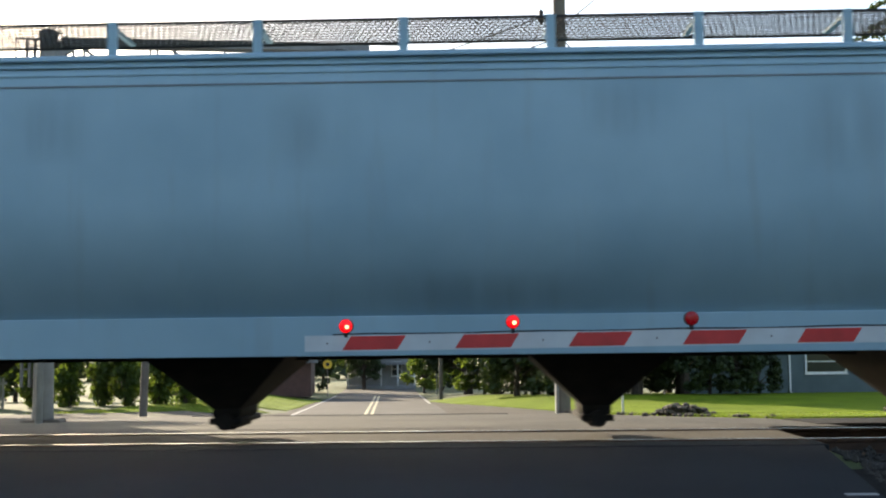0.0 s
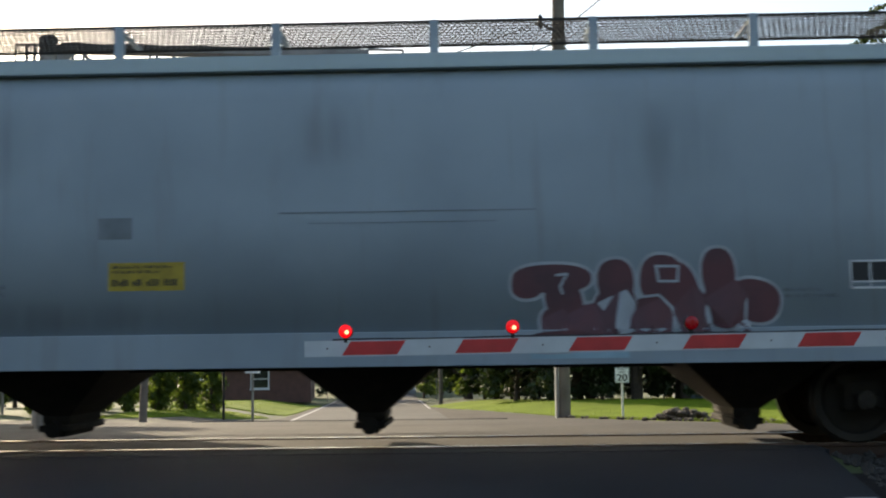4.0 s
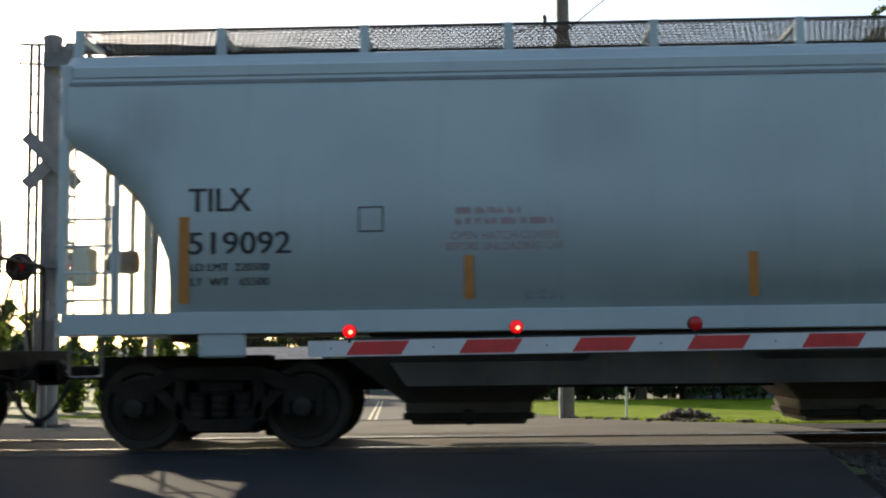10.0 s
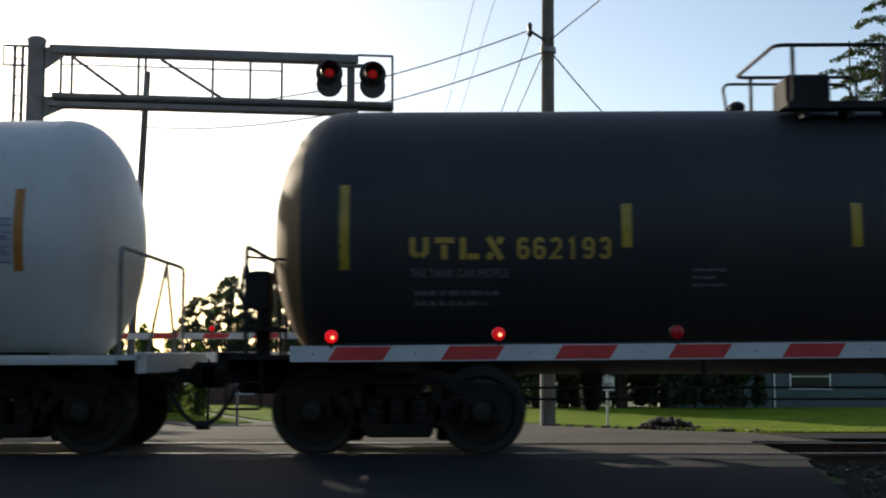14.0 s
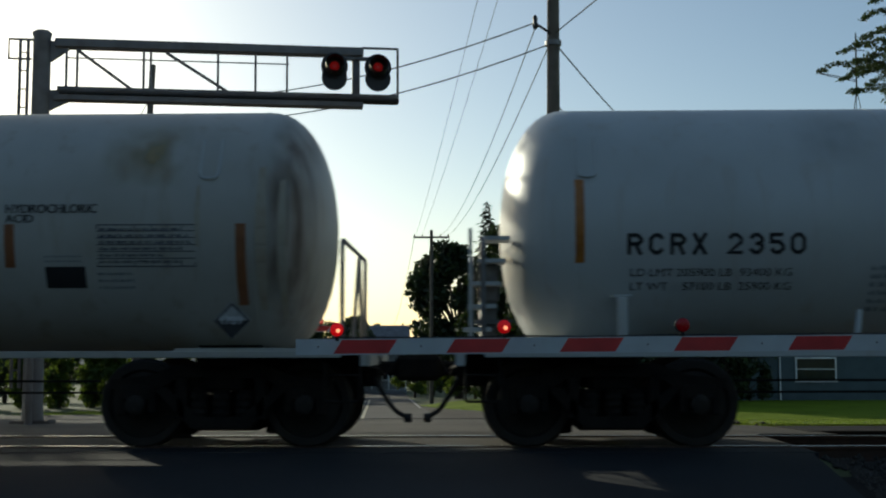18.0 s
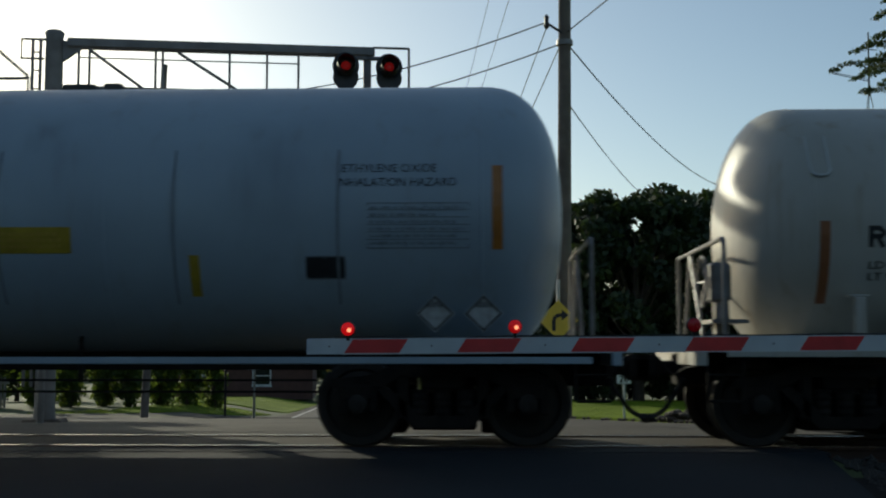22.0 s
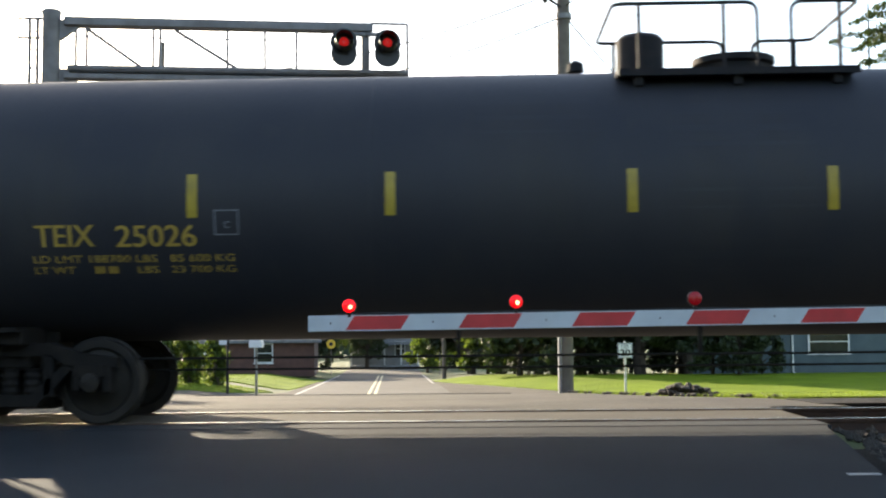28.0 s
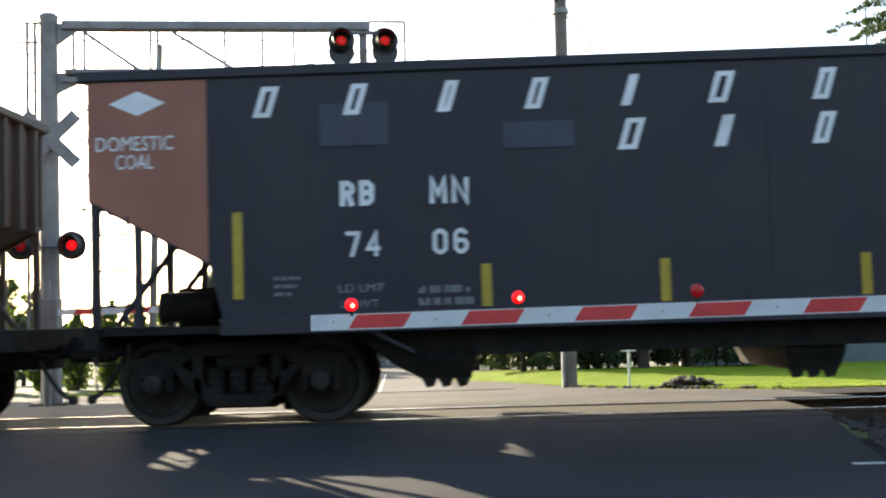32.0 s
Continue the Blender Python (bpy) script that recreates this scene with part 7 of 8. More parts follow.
def acid_fittings(root, mat):
    """Low round base with two stout valve towers and a flanged branch pipe."""
    part("valve_base", Shape().lathe([(3.6, 0.42), (3.80, 0.42), (3.82, 0.37), (3.87, 0.35), (3.89, 0.1)], (-0.02, 0, 0), "Z", 20), mat, root, "round bolted valve base")
    part("valve", Shape().lathe([(3.84, 0.13), (3.95, 0.10), (4.04, 0.10), (4.08, 0.15), (4.16, 0.15), (4.18, 0.06), (4.24, 0.055), (4.25, 0.10), (4.31, 0.10), (4.33, 0.04)], (-0.27, 0, 0), "Z", 14).tube([(-0.36, -0.03, 4.30), (-0.18, 0.02, 4.36)], 0.014, 5).tube([(-0.45, 0, 4.12), (-0.27, 0, 4.12)], 0.05, 8), mat, root, "stout dark valve")
    part("valve", Shape().lathe([(3.84, 0.17), (3.93, 0.13), (4.0, 0.13), (4.02, 0.17), (4.08, 0.17), (4.10, 0.11), (4.26, 0.10), (4.27, 0.15), (4.34, 0.14), (4.37, 0.08), (4.39, 0.03)], (0.02, 0, 0), "Z", 16), mat, root, "stout dark valve")
    part("branch_pipe", Shape().tube([(-0.03, 0, 4.22), (0.26, 0, 4.22)], 0.065, 10).lathe([(0.26, 0.13), (0.31, 0.13)], (0, 0, 4.20), "X", 14).lathe([(0.02, 0.1), (0.05, 0.1)], (0.1, 0, 4.22), "X", 12).tube([(0.17, 0, 4.22), (0.18, 0, 4.38)], 0.025, 6).tube([(0.05, 0, 3.95), (0.2, -0.05, 4.06), (0.28, -0.05, 4.0)], 0.03, 6), mat, root, "flanged branch pipe")
    for k in range(10):
        q = k * math.tau / 10
        part("bolt", Shape().lathe([(3.80, 0.028), (3.87, 0.028)], (-0.02 + 0.38 * math.cos(q), 0.38 * math.sin(q), 0), "Z", 6), mat, root)


def placard(root, x, z, r_, skin, corrosive=False, body=""):
    fl = skin(z + r_) - 0.02
    skin = lambda q: fl
    pc = part("placard", Shape().prism([(x - r_, z), (x, z - r_), (x + r_, z), (x, z + r_)], fl - 0.004, fl + 0.006), PLACARD_WHITE, root, "grimy white diamond hazard placard", 0)
    rim = [(-1, 0), (0, -1), (1, 0), (0, 1)]
    for (a, b), (c, d) in zip(rim, rim[1:] + rim[:1]):
        k, m = r_ * 0.93, r_ * 0.80
        part("placard_border", Shape().add([(x + a * k, fl - 0.008, z + b * k), (x + c * k, fl - 0.008, z + d * k), (x + c * m, fl - 0.008, z + d * m), (x + a * m, fl - 0.008, z + b * m)], [(0, 1, 2, 3)]), LETTER_BLACK, pc, "", 0)
    skin = lambda q: fl - 0.004
    if corrosive:
        part("placard_field", Shape().add([(x - r_ * 0.98, fl - 0.0065, z), (x, fl - 0.0065, z - r_ * 0.98), (x + r_ * 0.98, fl - 0.0065, z)], [(0, 1, 2)]), LETTER_BLACK, pc, "black lower half of the placard", 0)
    if body:
        lettering(pc, body, x - r_ * 0.55, x + r_ * 0.55, z - r_ * 0.22, z + r_ * 0.2, LETTER_WHITE if corrosive else LETTER_BLACK, lambda q: skin(z) - 0.012)
    for k in range(0 if corrosive else 4):
        u = x + r_ * (-0.34 + 0.2 * k)
        part("placard_bar", Shape().add([(u, skin(z) - 0.017, z + r_ * 0.32), (u + r_ * 0.1, skin(z) - 0.017, z + r_ * 0.32), (u + r_ * 0.1, skin(z) - 0.017, z + r_ * 0.6), (u, skin(z) - 0.017, z + r_ * 0.6)], [(0, 1, 2, 3)]), LETTER_BLACK, pc, "", 0)
    return pc


def data_table(root, x0, x1, z0, z1, mat, skin, seed):
    outline_box(root, x0, x1, z0, z1, 0.012, mat, skin, rows=(0.2, 0.36, 0.52, 0.68, 0.84), cols=(0.38, 0.56, 0.72, 0.86))
    bars(root, x0 + 0.03, x1 - 0.03, z0 + 0.02, z1 - 0.02, 6, mat, skin, seed, lift=0.006, fill=0.45)


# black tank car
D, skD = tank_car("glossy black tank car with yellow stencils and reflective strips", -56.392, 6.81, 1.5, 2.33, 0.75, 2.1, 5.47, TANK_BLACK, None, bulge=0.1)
strips(D, skD, (-3.08, -0.72, 1.17, 3.67), 2.14, 2.59, STRIPE_YELLOW)
strips(D, skD, (-6.0, 6.08), 1.92, 2.8, STRIPE_YELLOW)
stencil(D, "UTLX", -5.32, -4.34, 2.023, 2.247, LETTER_YELLOW, skD, 0.06, 0.32, True)
stencil(D, "662193", -4.21, -3.245, 2.023, 2.247, LETTER_YELLOW, skD, 0.036, 0.36)
lettering(D, "THE TANK CAR PEOPLE", -5.32, -4.30, 1.84, 1.925, LETTER_FADED, skD)
bars(D, -5.27, -4.38, 1.53, 1.735, 2, LETTER_FADED, skD, 21, fill=0.5)
bars(D, -2.4, -2.05, 1.72, 1.95, 3, LETTER_FADED, skD, 22, fill=0.4)
bars(D, -0.3, 0.25, 1.65, 1.85, 3, LETTER_FADED, skD, 23, fill=0.4)
plate(D, 1.5, 2.25, 1.65, 1.93, STRIPE_YELLOW, skD, "notice_panel", "yellow emergency notice panel")
bars(D, 1.55, 2.2, 1.69, 1.88, 3, LETTER_YELLOW, skD, 24, lift=0.008)
bars(D, 3.04, 3.52, 1.74, 1.91, 4, LETTER_FADED, skD, 25)
outline_box(D, 3.98, 4.39, 1.66, 1.93, 0.018, LETTER_WHITE, skD, rows=(0.25,), cols=(0.5,))
bars(D, 4.57, 6.02, 2.40, 2.52, 1, LETTER_FADED, skD, 26, fill=0.9, words=(9, 14))
data_table(D, 4.94, 6.0, 1.81, 2.31, LETTER_FADED, skD, 27)
placard(D, 5.52, 1.37, 0.19, skD, body="3082")
planks(D, -1.27, 0.14, 3.73, BLACK_PIPE)
planks(D, 0.2, 1.08, 3.73, BLACK_PIPE)
part("fittings_box", Shape().box(-1.07, -0.56, -0.3, 0.3, 3.75, 4.22, 0.03), BLACK_PIPE, D, "black protective housing")
part("manway", Shape().lathe([(3.75, 0.42), (3.84, 0.42), (3.86, 0.48), (3.92, 0.48), (3.95, 0.2)], (0.48, 0, 0), "Z", 22), BLACK_PIPE, D, "bolted manway cover")
part("relief_valve", Shape().lathe([(3.78, 0.07), (3.86, 0.06), (3.87, 0.10), (3.92, 0.10), (3.96, 0.05)], (-1.57, 0, 0), "Z", 12), BLACK_PIPE, D, "small relief valve")
guard(D, -1.38, 0.1, 4.37, 3.7, BLACK_PIPE, posts=(-1.19, -0.2), far_posts=(-1.2,), zf=4.44)
guard(D, 1.17, 0.71, 4.37, 3.7, BLACK_PIPE, posts=(0.83, 0.94), far_posts=(1.0,), zf=4.44, r=0.02)
part("mid_rail", Shape().tube(rounded([(-1.45, 0.9, 3.8), (-1.54, 0.85, 4.37), (0.0, 0.85, 4.36), (0.09, 0.85, 4.16), (0.09, 0.85, 3.75)], 0.1), 0.018, 6), BLACK_PIPE, D)
part("ladder_stile", Shape().tube(rounded([(1.2, 0.85, 3.9), (1.32, 0.8, 4.37), (0.85, 0.8, 4.37), (0.71, 0.8, 4.12), (0.71, 0.8, 3.75)], 0.08), 0.018, 6), BLACK_PIPE, D)

# white tank cars with a maroon band
for name_, cx, half, num, seed in (("E", -71.417, 6.56, "2350", 31), ("F", -86.35, 6.5, "1411", 41)):
    is_e = name_ == "E"
    T, sk = tank_car("white acid tank car with a broad maroon band" + (", cleaner paint" if is_e else ", rust-stained paint"), cx, half, 1.40, 2.355, 0.72, 2.15, 5.4, TANK_WHITE if is_e else TANK_DIRTY, (0.95, 1.02), (-1.62 if is_e else -1.39, 1.59 if is_e else 1.4))
    if is_e:
        strips(T, sk, (-2.15, 1.54, 3.26), 2.11, 2.57, STRIPE_ORANGE)
        strips(T, sk, (-5.77, 5.68), 1.92, 2.79, STRIPE_ORANGE)
        stencil(T, "RCRX", -5.28, -4.45, 2.0, 2.22, LETTER_BLACK, sk, 0.042, 0.34)
        stencil(T, num, -4.25, -3.44, 2.0, 2.22, LETTER_BLACK, sk, 0.04, 0.34)
        lettering(T, "LD LMT 205900 LB  93400 KG", -5.24, -3.57, 1.78, 1.86, LETTER_BLACK, sk)
        lettering(T, "LT WT    57100 LB  25900 KG", -5.24, -3.57, 1.64, 1.72, LETTER_BLACK, sk)
        bars(T, -2.76, -1.69, 1.4, 1.9, 6, LETTER_GREY, sk, 33, fill=0.55)
        plate(T, 1.78, 2.53, 2.0, 2.28, STRIPE_ORANGE, sk, "notice_panel", "orange emergency notice panel")
        bars(T, 1.82, 2.5, 2.04, 2.24, 2, LETTER_YELLOW, sk, 34, lift=0.008)
        lettering(T, "HYDROCHLORIC ACID", 3.24, 4.457, 1.833, 1.955, LETTER_BLACK, sk, bold=0.005)
        plate(T, 4.551, 5.608, 2.005, 2.478, TABLE_BLUE, sk, "table_ground", "faded blue-grey printed ground", 0.003)
        data_table(T, 4.551, 5.608, 2.005, 2.478, LETTER_DIM, sk, 35)
        bars(T, 4.567, 4.932, 1.80, 2.0, 4, LETTER_DIM, sk, 38, fill=0.7)
        plate(T, 4.15, 4.55, 1.52, 1.75, LETTER_BLACK, sk, "stencil_ground", "black stencil panel")
        bars(T, 1.6, 2.6, 1.62, 1.82, 3, LETTER_GREY, sk, 36, fill=0.55)
        bars(T, 2.95, 3.7, 1.62, 1.78, 3, LETTER_GREY, sk, 37, fill=0.55)
        placard(T, 4.893, 1.672, 0.165, sk, body="1789", corrosive=True)
    else:
        strips(T, sk, (-3.3, -1.45, 1.48, 3.24), 1.89, 2.34, STRIPE_RUST)
        strips(T, sk, (-5.67, 5.65), 1.5, 2.34, STRIPE_RUST)
        stencil(T, "RCRX", -5.23, -4.37, 2.07, 2.29, LETTER_BLACK, sk, 0.05, 0.3)
        stencil(T, num, -4.17, -3.58, 2.07, 2.29, LETTER_BLACK, sk, 0.05, 0.1)
        lettering(T, "LD LMT 205300 LBS 93 100 KGS", -5.22, -3.36, 1.85, 1.93, LETTER_BLACK, sk, bold=0.003)
        lettering(T, "LT WT    57700 LBS 26 200 KGS", -5.22, -3.36, 1.735, 1.815, LETTER_BLACK, sk, bold=0.003)
        bars(T, -2.89, -1.76, 1.78, 2.37, 7, LETTER_GREY, sk, 44, fill=0.6)
        bars(T, 1.6, 2.26, 2.2, 2.33, 2, LETTER_GREY, sk, 45, fill=0.5)
        bars(T, 1.57, 2.29, 2.06, 2.17, 1, LETTER_BLACK, sk, 46, fill=0.9)
        lettering(T, "CONDUCTIVITY TESTED AT EACH", 1.57, 2.68, 1.765, 1.835, LETTER_BLACK, sk, bold=0.002)
        bars(T, 1.57, 2.7, 1.675, 1.75, 1, LETTER_BLACK, sk, 47)
        bars(T, 1.57, 2.35, 1.9, 1.96, 1, LETTER_GREY, sk, 48)
        lettering(T, "HYDROCHLORIC", 3.2, 4.15, 2.455, 2.55, LETTER_BLACK, sk, bold=0.005)
        lettering(T, "ACID", 3.2, 3.49, 2.355, 2.44, LETTER_BLACK, sk, bold=0.005)
        data_table(T, 4.15, 5.18, 1.895, 2.335, LETTER_DIM, sk, 48)
        plate(T, 3.6, 4.02, 1.68, 1.9, LETTER_BLACK, sk, "stencil_ground", "black stencil panel")
        bars(T, 3.6, 4.0, 1.93, 2.03, 2, LETTER_GREY, sk, 49, fill=0.4)
        bars(T, 4.15, 4.7, 1.65, 1.86, 3, LETTER_GREY, sk, 50, fill=0.4)
        placard(T, 5.53, 1.34, 0.2, sk, body="1789", corrosive=True)
    hoop(T, [(-5.78, sk(3.27) - 0.03, 3.27), (-5.78, sk(2.85) - 0.03, 2.82), (-5.58, sk(2.85) - 0.03, 2.82), (-5.58, sk(3.27) - 0.03, 3.27)], TANK_WHITE, 0.014, "pipe lifting loop")
    hoop(T, [(5.2, sk(3.27) - 0.03, 3.27), (5.2, sk(2.85) - 0.03, 2.82), (5.4, sk(2.85) - 0.03, 2.82), (5.4, sk(3.27) - 0.03, 3.27)], TANK_WHITE, 0.014, "pipe lifting loop")
    for q in (-2.85, 2.85):
        part("saddle_leg", Shape().tube([(q, -1.18, 1.42), (q * 1.05, -1.44, 1.0)], 0.035, 6), TANK_WHITE, T)
    if is_e:
        stair = part("end_stair", Shape().box(-half - 0.36, -half - 0.32, -1.22, -1.18, 1.05, 2.3).box(-half - 0.36, -half - 0.32, -0.72, -0.68, 1.05, 2.3), TANK_WHITE, T, "white steps up to the brake platform")
        for k in range(5):
            part("tread", Shape().box(-half - 0.42 + 0.05 * k, -half - 0.12 + 0.05 * k, -1.18, -0.72, 1.22 + 0.24 * k, 1.26 + 0.24 * k), TANK_WHITE, stair)
    else:
        for q, w, z0, z1 in ((5.86, 0.06, 2.95, 1.45), (6.08, 0.05, 2.8, 1.35), (5.2, 0.03, 2.75, 2.1)):
            s = Shape()
            s.add([(q + dx * w * (0.55 + 0.45 * math.sin(3.1 * i / 10)), sk(z0 + (z1 - z0) * i / 10) - 0.004, z0 + (z1 - z0) * i / 10) for i in range(11) for dx in (-1, 1)], [(2 * i, 2 * i + 1, 2 * i + 3, 2 * i + 2) for i in range(10)])
            part("rust_streak", s, RUST_THIN, T, "thin brown rust streak", 0)
    for q, w, z0, z1, mt in ((2.1, 1.1, 2.5, 3.6, WASH_TAN), (-4.4, 1.2, 2.7, 3.55, WASH_GRIME), (4.6, 1.0, 2.7, 3.5, WASH_TAN), (5.9, 0.5, 1.4, 3.2, WASH_RUST), (0.1, 1.6, 1.6, 3.5, WASH_DUST)) if not is_e else ((-3.0, 1.0, 2.9, 3.6, WASH_GRIME), (3.6, 1.4, 2.9, 3.6, WASH_GRIME), (0.1, 1.4, 1.8, 3.5, WASH_DUST)):
        plate(T, q - w / 2, q + w / 2, z0, z1, mt, sk, "rust_run", "thin tan run of rust and dirt", 0.003, 10)
    if not is_e:
        part("rust_ring", Shape().lathe([(a, b + 0.004) for a, b in tank_profile(half, 1.40, 0.72, 2.15)[1:9]], (0, 0, 2.355), "X", 48, False), WASH_HEAD, T, "brown rust running round the tank end", 50)
    planks(T, -1.24, 1.14, 3.61, BLACK_PIPE)
    acid_fittings(T, BLACK_PIPE)
    T_E, T_F = (T, None) if is_e else (T_E, T)
    part("vent_flag", Shape().box(-0.62, -0.42, -0.05, 0.05, 4.15, 4.3, 0.01).tube([(-0.45, 0, 4.2), (-0.3, 0, 3.95)], 0.02, 6), RAIL_GREY, T)
    guard(T, -1.12 if is_e else -1.27, -0.44 if is_e else -0.38, 4.36, 3.6, BLACK_PIPE, posts=(-0.9 if is_e else -1.08,), far_posts=(-0.95,))
    guard(T, 1.12, 0.22, 4.36, 3.6, BLACK_PIPE, posts=(0.93,), far_posts=(0.9,))
    for q in (-0.35, 0.3):
        part("deck_strap", Shape().tube([(q, sk(3.3) - 0.02, 3.3), (q, sk(3.5) - 0.03, 3.52), (q, -1.0, 3.56)], 0.02, 6), MAROON, T)

# pale blue-grey tank car
G, skG = tank_car("pale blue-grey tank car with a side ladder and dome", -102.33, 7.49, 1.53, 2.5, 0.87, 2.45, 6.2, TANK_GREY, (0.88, 0.95))
strips(G, skG, (-3.67, -1.37, 1.34, 3.70), 1.58, 2.0, STRIPE_YELLOW)
strips(G, skG, (-6.84, 6.76), 2.05, 2.92, STRIPE_ORANGE)
stencil(G, "UTLX", -5.92, -4.97, 2.09, 2.32, LETTER_BLACK, skG, 0.06, 0.32, True)
stencil(G, "902780", -4.835, -3.84, 2.09, 2.32, LETTER_BLACK, skG, 0.036, 0.36)
lettering(G, "THE TANK CAR PEOPLE", -5.895, -4.91, 1.935, 2.02, LETTER_GREY, skG, bold=0.003)
bars(G, -5.89, -4.56, 1.60, 1.83, 2, LETTER_GREY, skG, 51, fill=0.62)
outline_box(G, -3.187, -2.93, 2.087, 2.339, 0.014, LETTER_BLACK, skG)
lettering(G, "C", -3.085, -3.03, 2.16, 2.23, LETTER_BLACK, skG)
plate(G, 1.69, 2.46, 2.02, 2.29, STRIPE_YELLOW, skG, "notice_panel", "yellow emergency notice panel")
bars(G, 1.75, 2.40, 2.06, 2.25, 3, LETTER_YELLOW, skG, 52, lift=0.008)
lettering(G, "ETHYLENE OXIDE", 5.20, 6.15, 2.85, 2.94, LETTER_BLACK, skG)
lettering(G, "INHALATION HAZARD", 5.15, 6.35, 2.7, 2.79, LETTER_BLACK, skG)
plate(G, 4.83, 5.23, 1.75, 1.99, LETTER_BLACK, skG, "stencil_ground", "black stencil panel")
outline_box(G, 4.83, 5.23, 1.75, 1.99, 0.014, LETTER_GREY, skG, cols=(0.5,), lift=0.007)
data_table(G, 5.45, 6.48, 2.06, 2.53, LETTER_GREY, skG, 53)
placard(G, 6.13, 1.4, 0.2, skG)
placard(G, 6.62, 1.4, 0.2, skG)
for q in (-5.22, -3.46, 1.71, 3.50, 5.16):
    s = Shape()
    s.add([(q + dx, skG(z) - 0.012, z) for z in [1.5 + 0.2 * i for i in range(9)] for dx in (-0.012, 0.012)], [(2 * i, 2 * i + 1, 2 * i + 3, 2 * i + 2) for i in range(8)])
    part("jacket_seam", s, LETTER_GREY, G, "dark joint strip in the tank jacket", 0)
for q in (-1.54, -0.6, 0.35):
    part("jacket_band", Shape().lathe([(q - 0.03, 1.532), (q, 1.545), (q + 0.03, 1.532)], (0, 0, 2.5), "X", 56), TANK_GREY, G)
pts = [(-0.24, skG(z) - 0.09, z) for z in (0.92, 1.4, 1.9, 2.4, 2.9, 3.3)] + [(-0.27, -1.16, 3.62), (-0.27, -1.12, 3.76)]
side_ladder = part("ladder", Shape().tube(pts, 0.024, 7).tube([(p[0] + 0.48, p[1], p[2]) for p in pts], 0.024, 7), RAIL_GREY, G, "side ladder up to the top deck")
for z in (1.0, 1.38, 1.78, 2.16, 2.55, 2.93, 3.3):
    part("rung", Shape().tube([(-0.24, skG(z) - 0.09, z), (0.24, skG(z) - 0.09, z)], 0.014, 6), RAIL_GREY, side_ladder)
for q in (-0.48, 0.45):
    part("jacket_joint", Shape().tube([(q * 1.02, skG(z) - 0.012, z) for z in (1.72, 2.0, 2.3, 2.45)] + [(q * 0.86, skG(2.62) - 0.012, 2.62)], 0.014, 6), TANK_GREY, G, "raised joint in the tank jacket")
for q, w, z0, z1, mt in ((-0.42, 0.3, 2.7, 3.65, WASH_GRIME), (0.5, 0.3, 2.6, 3.65, WASH_GRIME), (-1.6, 0.5, 2.4, 3.5, WASH_GRIME), (2.1, 0.6, 2.5, 3.6, WASH_GRIME), (-5.9, 0.9, 1.25, 1.9, WASH_GRIME), (4.4, 0.8, 2.2, 3.5, WASH_GRIME)):
    plate(G, q - w / 2, q + w / 2, z0, z1, mt, skG, "grime_run", "thin grey grime run", 0.003, 10)
planks(G, -1.3, 1.23, 3.77, RAIL_GREY, 1.12, 0.36)
part("dome", Shape().lathe([(3.85, 0.44), (4.05, 0.44), (4.07, 0.48), (4.12, 0.48), (4.14, 0.45), (4.36, 0.45), (4.38, 0.47), (4.42, 0.45), (4.44, 0.2)], (-0.02, 0, 0), "Z", 28), DOME_GREY, G, "weathered round dome housing")
part("dome_latch", Shape().tube(rounded([(-0.45, -0.22, 4.2), (-0.52, -0.25, 4.36), (-0.42, -0.28, 4.44), (-0.30, -0.3, 4.38)], 0.05), 0.022, 6), RAIL_GREY, G)
guard(G, -1.30, -0.37, 4.52, 3.7, RAIL_GREY, -1.1, 0.9, (-1.29,), (-1.33,), 4.42, -1.36, 0.021)
guard(G, 1.21, 0.24, 4.52, 3.7, RAIL_GREY, -1.1, 0.9, (1.19,), (1.07,), 4.42, 1.1, 0.021)
part("relief_valve", Shape().box(1.88, 2.28, -0.25, 0.25, 3.95, 4.08, 0.02).box(2.34, 2.56, -0.2, 0.2, 3.95, 4.10, 0.02), SLOPE_DARK, G, "low relief valve housing")

# second black tank car
Hc, skH = tank_car("black tank car with faded yellow number and strips", -119.987, 8.15, 1.5, 2.38, 0.85, 2.1, 6.87, TANK_BLACK, None, None, 1, -0.14)
strips(Hc, skH, (-4.86, -2.86, -0.44, 1.54, 3.59, 5.57), 2.16, 2.61, STRIPE_YELLOW)
strips(Hc, skH, (-7.52, 7.60), 1.95, 2.84, STRIPE_YELLOW)
lettering(Hc, "TEIX", -6.47, -5.87, 1.88, 2.10, LETTER_YELLOW, skH, bold=0.005)
lettering(Hc, "25026", -5.64, -4.83, 1.87, 2.09, LETTER_YELLOW, skH, bold=0.005)
lettering(Hc, "LD LMT 188700 LBS   85 600 KG", -6.51, -4.45, 1.715, 1.79, LETTER_YELLOW, skH)
lettering(Hc, "LT WT", -6.51, -6.1, 1.605, 1.675, LETTER_YELLOW, skH)
bars(Hc, -5.89, -5.5, 1.6, 1.68, 1, LETTER_YELLOW, skH, 61, fill=0.9)
lettering(Hc, "LBS   23 700 KG", -5.45, -4.45, 1.605, 1.675, LETTER_YELLOW, skH)
outline_box(Hc, -4.64, -4.39, 1.98, 2.24, 0.014, LETTER_FADED, skH)
lettering(Hc, "C", -4.54, -4.48, 2.05, 2.12, LETTER_FADED, skH)
data_table(Hc, 6.38, 7.45, 1.85, 2.34, LETTER_FADED, skH, 62)
outline_box(Hc, 5.89, 6.33, 1.68, 1.98, 0.016, LETTER_FADED, skH, rows=(0.75,), cols=(0.5,))
